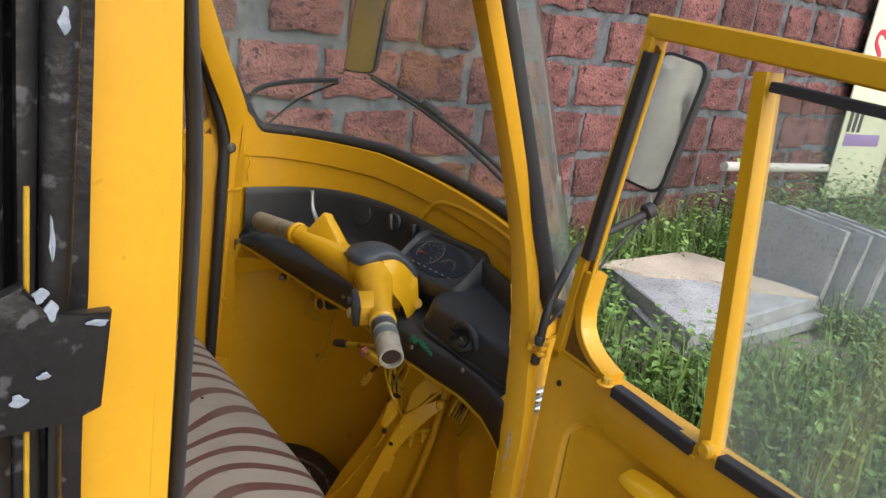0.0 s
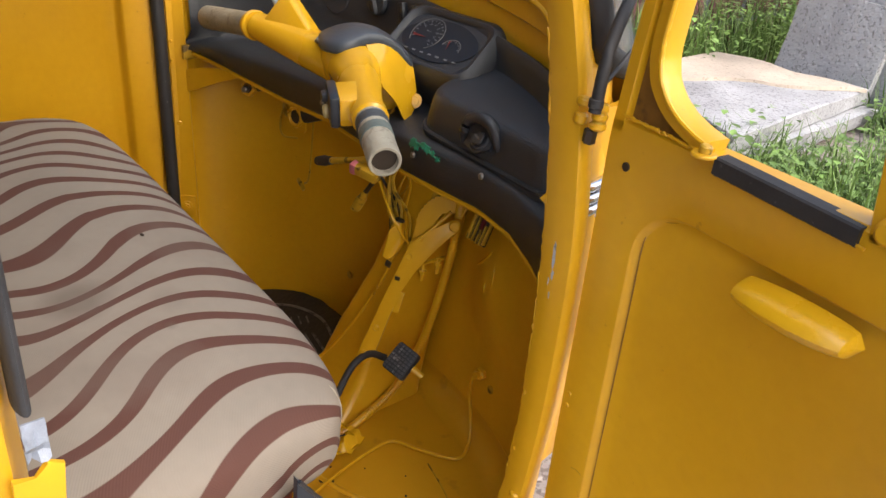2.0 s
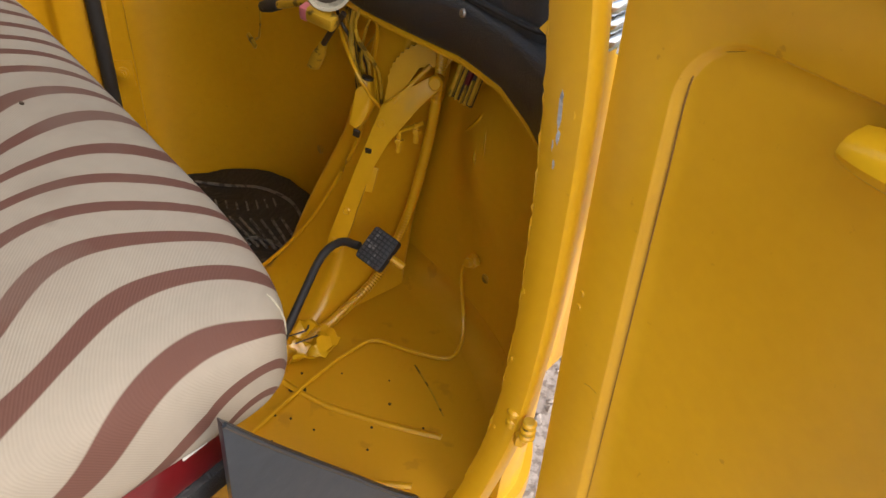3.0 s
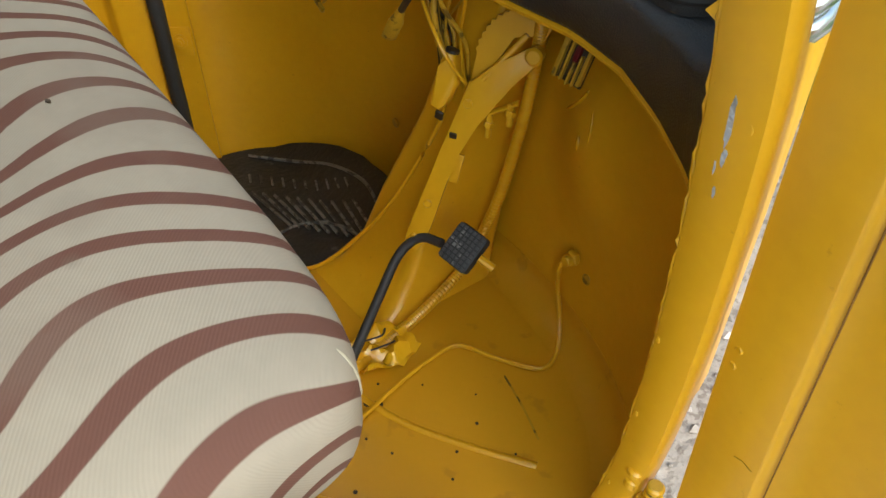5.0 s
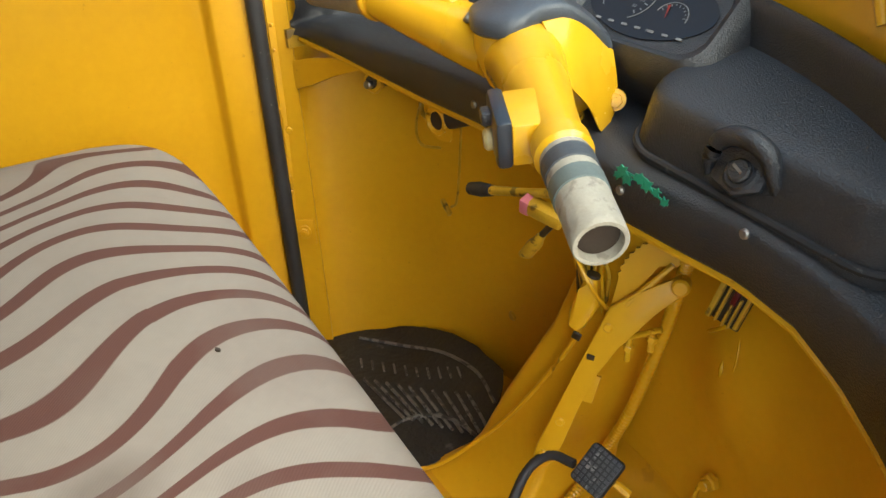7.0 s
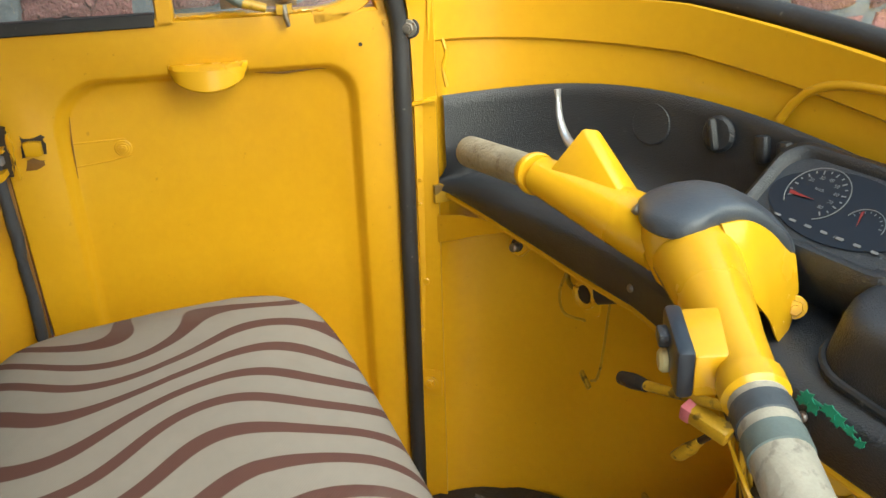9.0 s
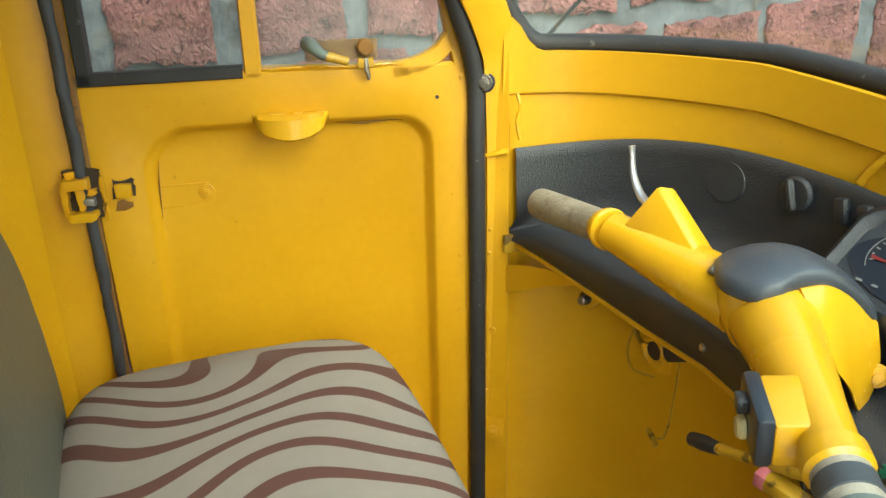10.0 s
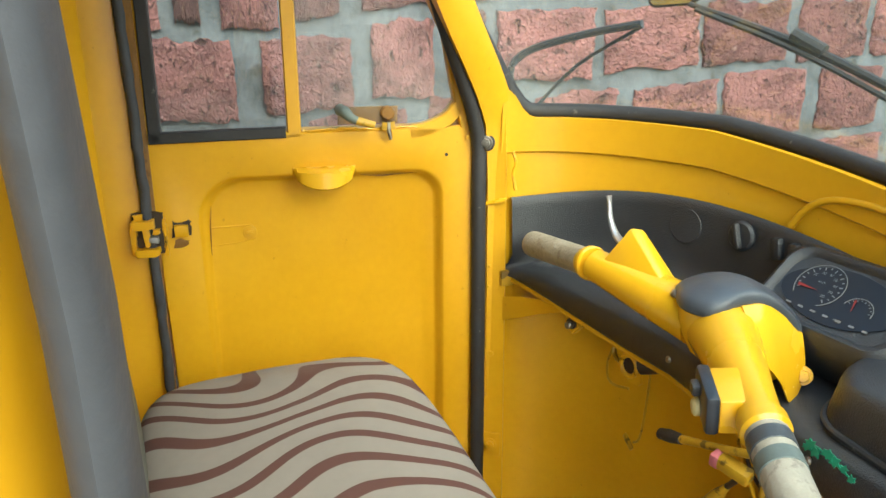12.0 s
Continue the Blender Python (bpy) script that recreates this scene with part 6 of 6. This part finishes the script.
# ---- pedal ----
ped = part("brake_pedal", tube([(0.03, 0.082, 0.535), (-0.005, 0.070, 0.528), (-0.016, 0.04, 0.505), (0.005, -0.01, 0.468), (0.04, -0.08, 0.42), (0.075, -0.16, 0.37)], 0.0070, 10, None, 6), rubber, CAR, "black cranked brake pedal")
PN = Vector((0.30, -0.62, 0.72)).normalized()
PU = Vector((0.95, 0.20, -0.21))
PU = (PU - PN * PU.dot(PN)).normalized()
PV = PN.cross(PU)
pc = Vector((0.056, 0.103, 0.532))
pp = lambda u, v, w: pc + PU * u + PV * v + PN * w
pad = part("pedal_pad", plate(rounded_rect(-0.0245, 0.0245, -0.029, 0.029, 0.006, 4), 0.016, pp, None, 0.003), rubber, ped, "worn studded rubber pad")
bm = bmesh.new()
for i in range(6):
    for j in range(8):
        c = pp(-0.0190 + 0.0076 * i, -0.0245 + 0.0070 * j, 0.0165)
        box((0.0046, 0.0046, 0.003), c, 0, Matrix((PU, PV, PN)).transposed(), bm)
part("pad_stud", bm, pad_worn, pad, "scuffed studs", smooth=False)
part("pedal_stop", tube([(0.082, 0.106, 0.532), (0.100, 0.116, 0.52)], 0.0062, 8), yellow, CAR)

# ---- seat ----
SX0, SX1, SY0, SY1 = -0.560, 0.458, -0.66, -0.208


def seat_shape(hx, hy, hz, n1, n2, segs=72, rings=30):
    bm = bmesh.new()
    sp = lambda c, e: math.copysign(abs(c) ** e, c)
    rows = []
    for i in range(rings + 1):
        b = -math.pi / 2 + math.pi * i / rings
        r = []
        for j in range(segs):
            a = 2 * math.pi * j / segs
            r.append(Vector((hx * sp(math.cos(b), n1) * sp(math.cos(a), n2), hy * sp(math.cos(b), n1) * sp(math.sin(a), n2), hz * sp(math.sin(b), n1))))
        rows.append(r)
    v = grid_faces(bm, rows[1:-1], close_v=True)
    bm.faces.new(v[0])
    bm.faces.new(v[-1])
    return bm


seat = tagged(new("seat"), "bench seat in a cream cover with wavy brown bands")
seat.parent = CAR
bm = seat_shape((SX1 - SX0) / 2, (SY1 - SY0) / 2, 0.072, 0.50, 0.30)
for v in bm.verts:
    x, y, z = v.co
    if x > 0.25:
        end = 0.431 + 0.10 * max(0.0, 0.10 - y)
        v.co.x = 0.25 + (x - 0.25) * (end - 0.25) / 0.259
        v.co.z -= 0.010 * ((x - 0.25) / 0.259) ** 2 * (z > 0)
        v.co.z -= 0.020 * min(1.0, (x - 0.25) / 0.15) * min(1.0, max(0.0, -z / 0.05))
    v.co.z += 0.012 * (1 - (y / 0.22) ** 2) * (z > 0) + 0.006 * noise.noise((x * 4, y * 5, 0)) - 0.045 * (x / 0.52)
cushion = part("cushion", bm, fabric, seat, "cream cloth with wavy brown bands, stained")
cushion.location = ((SX0 + SX1) / 2, (SY0 + SY1) / 2, 0.796)
bm = seat_shape(0.50, 0.062, 0.275, 0.72, 0.55, 60, 24)
back = part("backrest", bm, backrest_mat, seat, "dark olive vinyl backrest")
back.location = (-0.10, -0.705, 0.965)
back.rotation_euler = (radians(5), 0, 0)
part("seat_base", box((0.80, 0.32, 0.34), (-0.14, -0.475, 0.52), 0.012), yellow, seat)

def on_seat(x, y):
    """Height of the cushion's top at a place."""
    lx, ly = x - cushion.location.x, y - cushion.location.y
    near = sorted(cushion.data.vertices, key=lambda q: (q.co.x - lx) ** 2 + (q.co.y - ly) ** 2 - (0.0 if q.co.z < 0 else 1.0))[:4]
    return cushion.location.z + sum(q.co.z for q in near) / 4


for x, y, a, b in ((0.331, -0.356, 0.0080, 0.22), (0.335, -0.334, 0.0055, 0.25), (-0.03, -0.322, 0.003, 0.6)):
    bm = disc((0, 0, 0), (0, 0, 1), a, 0.003, 12)
    for q in bm.verts:
        q.co.y *= b
    o = part("tear", bm, dirt_shade_dark, cushion, "small torn hole")
    o.matrix_basis = pose(x - cushion.location.x, y - cushion.location.y, on_seat(x, y) - cushion.location.z, 0, 12, 35)
# fold of the cover, its highlight painted as a paler cream line
fold = []
for p in ((0.335, -0.226, 0.815), (0.350, -0.224, 0.798), (0.356, -0.222, 0.780), (0.354, -0.224, 0.760), (0.348, -0.228, 0.742)):
    q = Vector(p) - cushion.location
    fold.append(min((v.co for v in cushion.data.vertices), key=lambda c: (c - q).length) + cushion.location)
part("cover_fold", tube(fold, [0.0006, 0.0015, 0.0018, 0.0014, 0.0006], 8, None, 5, flat=0.6), grip_dirty, seat, "folded corner of the cover, paler to carry its highlight")

# things round the seat
bx = thing("battery_box", "red plastic box with a white label under the seat", "box", (0.212, -0.44, 0.645))
p = part("shell", box((0.26, 0.24, 0.075), (0.03, 0.0, 0.02), 0.012, Euler((0, 0, radians(12))).to_matrix()), red_plastic, bx)
part("lid", box((0.27, 0.25, 0.03), (0.03, 0.0, -0.03), 0.006, Euler((0, 0, radians(12))).to_matrix()), black_plastic, bx)
part("label", box((0.002, 0.028, 0.016), (0.143, 0.097, 0.038), 0, Euler((0, 0, radians(12))).to_matrix()), white_label, bx, "plain white label")
bm = plate([(-0.338, 0.77), (-0.294, 0.705), (-0.21, 0.59), (-0.15, 0.51), (-0.104, 0.455), (-0.10, 0.352), (-0.345, 0.352)], 0.008, lambda u, v, w: Vector((0.405 + w + 0.02 * math.sin(12 * u) * (v - 0.35), u, v)), None, 0.002)
flap = tagged(part("rubber_flap", bm, flap_grey), "dark blue-grey rubber flap standing beside the seat base", "flap")


def on_flap(u, v):
    return Vector((0.4135 + 0.02 * math.sin(12 * u) * (v - 0.35), u, v))


part("hem", tube([on_flap(u, v) for u, v in ((-0.336, 0.766), (-0.294, 0.703), (-0.21, 0.588), (-0.15, 0.508), (-0.106, 0.456))], 0.0026, 8, None, 5), flap_grey, flap)
for crease in (((-0.215, 0.55), (-0.205, 0.49), (-0.18, 0.44), (-0.165, 0.38)), ((-0.27, 0.60), (-0.262, 0.52), (-0.25, 0.42))):
    part("crease", tube([on_flap(u, v) for u, v in crease], [0.0004] + [0.0014] * (len(crease) - 2) + [0.0004], 8, None, 5), flap_grey, flap)

# floor mat
mp = [(-0.35, 0.232), (-0.45, 0.205), (-0.56, 0.135), (-0.605, 0.06), (-0.615, -0.05), (-0.60, -0.3), (-0.24, -0.3), (-0.222, -0.02), (-0.222, 0.10), (-0.245, 0.16), (-0.29, 0.225)]
mp = [(q[0], q[1]) for q in smooth_path([(a, b, 0.0) for a, b in mp + mp[:1]], 6)[:-1]]
def mat_span(v):
    """The mat's reach in u at one v, from its outline."""
    us = []
    for (ua, va), (ub, vb) in zip(mp, mp[1:] + mp[:1]):
        if (va - v) * (vb - v) <= 0 and va != vb:
            us.append(ua + (ub - ua) * (v - va) / (vb - va))
    return min(us), max(us)


rows = []
for v in np.linspace(-0.298, 0.226, 34):
    lo, hi = mat_span(v)
    rows.append([(lo + (hi - lo) * f, v - 0.25 * max(0.0, v - 0.13), 0.360 + 0.45 * max(0.0, v - 0.11) + 0.004 * noise.noise((lo * 3 + f * 2, v * 9, 2.0))) for f in np.linspace(0, 1, 22)])
bm = sheet(rows, 0.007, lambda p: (0, 0, -1))
fm = tagged(part("floor_mat", bm, mat_rubber), "dusty black ribbed rubber floor mat", "floor mat")


def on_mat(u, v):
    return Vector((u, v - 0.25 * max(0.0, v - 0.13), 0.362 + 0.45 * max(0.0, v - 0.11)))


bm = bmesh.new()
for k in range(10):
    f = k / 9
    a, b = (-0.335 + 0.128 * f, 0.020 + 0.098 * f), (-0.466 + 0.150 * f, 0.010 + 0.132 * f)
    tube([on_mat(*a), on_mat((a[0] + b[0]) / 2, (a[1] + b[1]) / 2), on_mat(*b)], 0.0030, 6, bm)
    tube([on_mat(b[0] - 0.03, b[1] + 0.012), on_mat(b[0] - 0.055, b[1] + 0.022)], 0.0022, 6, bm)
tube([on_mat(-0.325, -0.02), on_mat(-0.330, 0.022), on_mat(-0.312, 0.066), on_mat(-0.275, 0.092), on_mat(-0.230, 0.100)], 0.0034, 6, bm, 5)
tube([on_mat(-0.58, 0.06), on_mat(-0.50, 0.12), on_mat(-0.42, 0.165), on_mat(-0.33, 0.185), on_mat(-0.255, 0.165)], 0.0034, 6, bm, 4)
part("mat_rib", bm, mat_ridge, fm)

# crumpled packet on the floor
pk = thing("plastic_packet", "crumpled yellow plastic packet with dark print on the cab floor", "packet", (0.012, -0.015, 0.352))
rows = []
for i in range(11):
    u = -0.045 + 0.09 * i / 10
    rows.append([(u * 0.8 + 0.006 * noise.noise((u * 60, 0.009 * j * 60, 1)), -0.045 + 0.009 * j + 0.006 * noise.noise((u * 50, j * 0.5, 5)), 0.018 + 0.026 * noise.noise((u * 38, j * 0.42, 9))) for j in range(11)])
part("sheet", sheet(rows, 0.0015, lambda p: (0, 0, 1)), yellow_bar, pk)
for k in range(2):
    part("print_bar", tube([(-0.02 + 0.022 * k, -0.022, 0.030), (-0.008 + 0.02 * k, 0.004, 0.036), (-0.024 + 0.03 * k, 0.02, 0.028)], 0.0018, 6, None, 3, flat=0.5), dirt_shade_dark, pk)

# plastic sprig on the dashboard
sp = thing("plastic_sprig", "torn green plastic leaf sprig caught on the dashboard", "plastic leaf", (0.06, 0.118, 0.955))
part("stem", tube([(-0.024, -0.004, 0.006), (0.0, -0.006, 0.006), (0.022, -0.006, 0.0), (0.042, -0.003, -0.008)], 0.0015, 6, None, 4), green_plastic, sp)
rr = random.Random(3)
for k, (u, h) in enumerate(((-0.022, 0.016), (-0.014, 0.002), (0.004, 0.018), (0.014, 0.010), (0.028, 0.004), (0.040, -0.010), (-0.028, 0.0))):
    bm = bmesh.new()
    r0 = 0.010 if k < 4 else 0.007
    t0 = rr.uniform(0, 6)
    pts = []
    for i in range(12):
        a = 2 * math.pi * i / 12
        r = r0 * (1.0 if i % 2 else 0.6) * rr.uniform(0.7, 1.1)
        pts.append((r * math.cos(a + t0), r * 0.8 * math.sin(a + t0)))
    plate(pts, 0.0015, lambda a, b, w: Vector((u + a, -0.006 - w + 0.25 * b, h * 0.4 + b)), bm)
    part("leaf", bm, green_plastic, sp)


# ---- stones, weeds, banner beyond the door ----
def slab(label, center, size, turn, mat, seed, tilt=(0, 0), taper=0.0, drift=0.0):
    bm = bmesh.new()
    n = 14
    rnd = random.Random(seed)
    off = rnd.uniform(0, 90)
    loops = []
    base = []
    for i in range(4 * n):
        s, f = divmod(i, n)
        f /= n
        c = [(-0.5, -0.5), (0.5, -0.5), (0.5, 0.5), (-0.5, 0.5), (-0.5, -0.5)]
        base.append((c[s][0] + (c[s + 1][0] - c[s][0]) * f, c[s][1] + (c[s + 1][1] - c[s][1]) * f))
    for w, g in ((-0.5, 0.985), (-0.35, 1.0), (0.1, 0.99), (0.42, 1.0), (0.5, 0.975)):
        loops.append([Vector((u * size[0] * g + 0.012 * noise.noise((u * 7 + off, v * 7, w * 4)), v * size[1] * g * (1 + taper * u) - drift * u + 0.012 * noise.noise((u * 7 + off, v * 7, 9 + w * 4)), w * size[2] + 0.006 * noise.noise((u * 5 + off, v * 5, 3)))) for u, v in base])
    v = grid_faces(bm, loops, close_v=True)
    bm.faces.new(v[0])
    bm.faces.new(v[-1])
    ob = tagged(part("stone_slab", bm, mat, angle=30), label, "stone slab", "stone slabs by the wall")
    ob.matrix_basis = pose(*center, tilt[0], tilt[1], turn)
    return ob


slab("thick grey granite slab with a tan split face, lying on others", (-0.747, 2.55, 0.505), (0.74, 0.96, 0.075), 3, granite, 1, (0, 0), 0.54, 0.175)
slab("grey granite slab lying in the weeds", (-0.72, 2.56, 0.425), (0.74, 1.02, 0.07), 0, granite, 2, (0, 0), 0.5, 0.16)
slab("grey granite slab lying in the weeds", (-0.75, 2.54, 0.35), (0.76, 1.02, 0.07), 5, granite, 3, (0, 0), 0.52, 0.17)
rr = random.Random(19)
rim = [(-1.09 + 0.70 * f + 0.02 * math.sin(9 * f) + rr.uniform(-0.006, 0.006), 2.14 + 0.85 * f + 0.03 * math.sin(14 * f + 1) + rr.uniform(-0.008, 0.008)) for f in np.linspace(0, 1, 22)]
rim += [(-0.42 - 0.68 * f, 2.99 + 0.03 * math.sin(11 * f)) for f in np.linspace(0.05, 1, 14)] + [(-1.105 + rr.uniform(-0.008, 0.008), 2.95 - 0.78 * f) for f in np.linspace(0, 1, 14)]
tagged(part("stone_sheet", plate(rim, 0.016, lambda u, v, w: Vector((u, v, 0.541 + w + 0.006 * noise.noise((u * 6, v * 6, 1.0)))), None, 0.003), granite_tan), "tan split stone sheet on top of the slabs", "stone slab", "stone slabs by the wall")
for k in range(4):
    slab("grey granite slab standing on edge, leaning", (-0.68 + 0.085 * k, 3.24 + 0.075 * k, 0.62), (0.48, 0.05, 0.52), -3 + k, granite, 10 + k, (-6, 4))
bm = tube([(-1.22, 3.30, 1.01), (-1.20, 3.9, 1.005), (-1.19, 4.5, 1.0)], 0.028, 10)
tagged(part("concrete_bar", bm, material("pale_concrete", (0.5, 0.49, 0.46), 0.85, vary=0.2, scale=9, bump=0.4, bump_scale=60)), "pale concrete bar lying among the weeds", "concrete bar")

ban = thing("banner", "pale printed banner hung on the wall", "banner", (-1.44, 5.15, 0.95))
part("sheet", box((0.012, 0.9, 1.6), (0, 0.42, 0.55), 0.003), banner_mat, ban)


def lettering(body, at, size, mat):
    cu = bpy.data.curves.new("lettering", "FONT")
    cu.body, cu.size, cu.extrude = body, size, 0.002
    tmp = bpy.data.objects.new("lettering", cu)
    dep = bpy.context.evaluated_depsgraph_get()
    me = bpy.data.meshes.new_from_object(tmp.evaluated_get(dep))
    me.materials.clear()
    me.materials.append(mat)
    ob = new("lettering", me)
    ob.matrix_basis = Matrix.Translation(at) @ Euler((radians(90), 0, radians(90))).to_matrix().to_4x4()
    ob.parent = ban
    bpy.data.objects.remove(tmp)
    return ob


lettering("S", (0.010, 0.06, 0.72), 0.42, banner_red)
for k in range(3):
    part("print_bar", box((0.003, 0.05, 0.2), (0.009, 0.06 + 0.085 * k, 0.36), 0.001), banner_dark, ban)
part("print_bar", box((0.003, 0.6, 0.09), (0.009, 0.34, 0.20), 0.001), banner_violet, ban)


def leaf_cluster(name, label, spots, mat, seed, size, broad, height):
    """Many separate leaves on short stalks, bent by chance, in one mesh."""
    r = random.Random(seed)
    verts, faces = [], []
    for cx, cy, n, rad, hmax in spots:
        for _ in range(n):
            a, d = r.uniform(0, 6.283), rad * math.sqrt(r.random())
            x, y = cx + d * math.cos(a), cy + d * math.sin(a)
            g = ground_height(x, y)
            h = hmax * (1 - 0.5 * (d / rad) ** 2) * r.uniform(0.25, 1.0)
            t, tilt, s = r.uniform(0, 6.283), r.uniform(-0.5, 1.0), size * r.uniform(0.6, 1.3)
            ux, uy = math.cos(t), math.sin(t)
            if broad:
                lv = ((0, 0), (0.35, 0.42), (0.75, 0.30), (1.15, 0.0), (0.75, -0.30), (0.35, -0.42))
                i0 = len(verts)
                for q, w in lv:
                    dz = s * q * tilt * 0.7 - 0.25 * s * q * q + 0.12 * s * abs(w)
                    verts.append((x + s * (q * ux - w * uy), y + s * (q * uy + w * ux), g + h + dz))
                faces += [(i0, i0 + 1, i0 + 2, i0 + 3), (i0, i0 + 3, i0 + 4, i0 + 5)]
            else:
                i0 = len(verts)
                L, w, b = h * 1.2 + 0.06, 0.005 * r.uniform(0.7, 1.5), r.uniform(0.1, 0.75)
                for f in (0.0, 0.4, 0.75, 1.0):
                    ww = w * (1 - f * 0.9)
                    px, py, pz = x + ux * b * L * f * f, y + uy * b * L * f * f, g + L * f * (1 - 0.35 * b * f)
                    verts += [(px - ww * uy, py + ww * ux, pz), (px + ww * uy, py - ww * ux, pz)]
                faces += [(i0 + 2 * k, i0 + 2 * k + 1, i0 + 2 * k + 3, i0 + 2 * k + 2) for k in range(3)]
    me = bpy.data.meshes.new(name)
    me.from_pydata(verts, [], faces)
    me.materials.append(mat)
    for f in me.polygons:
        f.use_smooth = True
    return tagged(new(name, me), label, "plants", kind="stuff")


r = random.Random(8)
patches, weeds = [], []
for _ in range(150):
    x, y = r.uniform(-1.4, 1.4), r.uniform(1.15, 6.0)
    if (x + 0.72) ** 2 + ((y - 2.5) * 0.8) ** 2 < 0.36:
        continue
    patches.append((x, y, 80, 0.24, r.uniform(0.10, 0.26)))
    weeds.append((x, y, 85, 0.27, r.uniform(0.10, 0.32)))
for y in np.arange(1.4, 6.6, 0.18):
    patches.append((-1.32, y, 90, 0.2, 0.42 if y < 2.6 else 0.5))
    weeds.append((-1.25, y, 60, 0.22, 0.35 + 0.28 * min(1, max(0, (y - 2.6) / 0.8))))
for y in np.arange(3.4, 6.5, 0.2):
    weeds.append((-1.15, y, 110, 0.3, 0.78))
    weeds.append((-0.6 + r.uniform(-0.3, 0.3), y + 0.4, 70, 0.35, 0.45))
for x, y in ((-0.15, 1.55), (0.05, 1.8), (-0.35, 1.5), (-0.6, 1.6), (0.0, 2.1), (0.1, 2.4), (-0.8, 1.75), (-1.0, 1.95), (0.2, 2.8), (0.25, 1.7), (0.45, 2.1), (0.6, 2.6), (0.1, 1.45), (-0.4, 1.4)):
    weeds.append((x, y, 120, 0.24, 0.28))
    patches.append((x, y, 110, 0.22, 0.32))
leaf_cluster("grass", "long green grass along the wall", patches, grass_mat, 21, 0.05, False, 0.3)
leaf_cluster("weeds", "broad-leaved green weeds and creepers", weeds, leaf_mat, 22, 0.031, True, 0.3)
# loose stones on the yard
bm = bmesh.new()
r = random.Random(14)
verts, faces = [], []
for _ in range(1500):
    x, y = r.uniform(-0.6, 1.6), r.uniform(-0.9, 1.9)
    s = r.uniform(0.004, 0.014)
    g = ground_height(x, y) + s * 0.3
    i0 = len(verts)
    q = [(1, 0, 0), (0, 1, 0), (-1, 0, 0), (0, -1, 0), (0, 0, 0.8), (0, 0, -0.6)]
    for a, b, c in q:
        verts.append((x + s * (a + r.uniform(-0.3, 0.3)), y + s * (b + r.uniform(-0.3, 0.3)), g + s * (c + r.uniform(-0.2, 0.2))))
    faces += [(i0, i0 + 1, i0 + 4), (i0 + 1, i0 + 2, i0 + 4), (i0 + 2, i0 + 3, i0 + 4), (i0 + 3, i0, i0 + 4), (i0 + 1, i0, i0 + 5), (i0 + 2, i0 + 1, i0 + 5), (i0 + 3, i0 + 2, i0 + 5), (i0, i0 + 3, i0 + 5)]
bm.free()
me = bpy.data.meshes.new("gravel")
me.from_pydata(verts, [], faces)
me.materials.append(stone_bit)
tagged(new("gravel", me), "loose grey gravel on the yard", "gravel", kind="stuff")
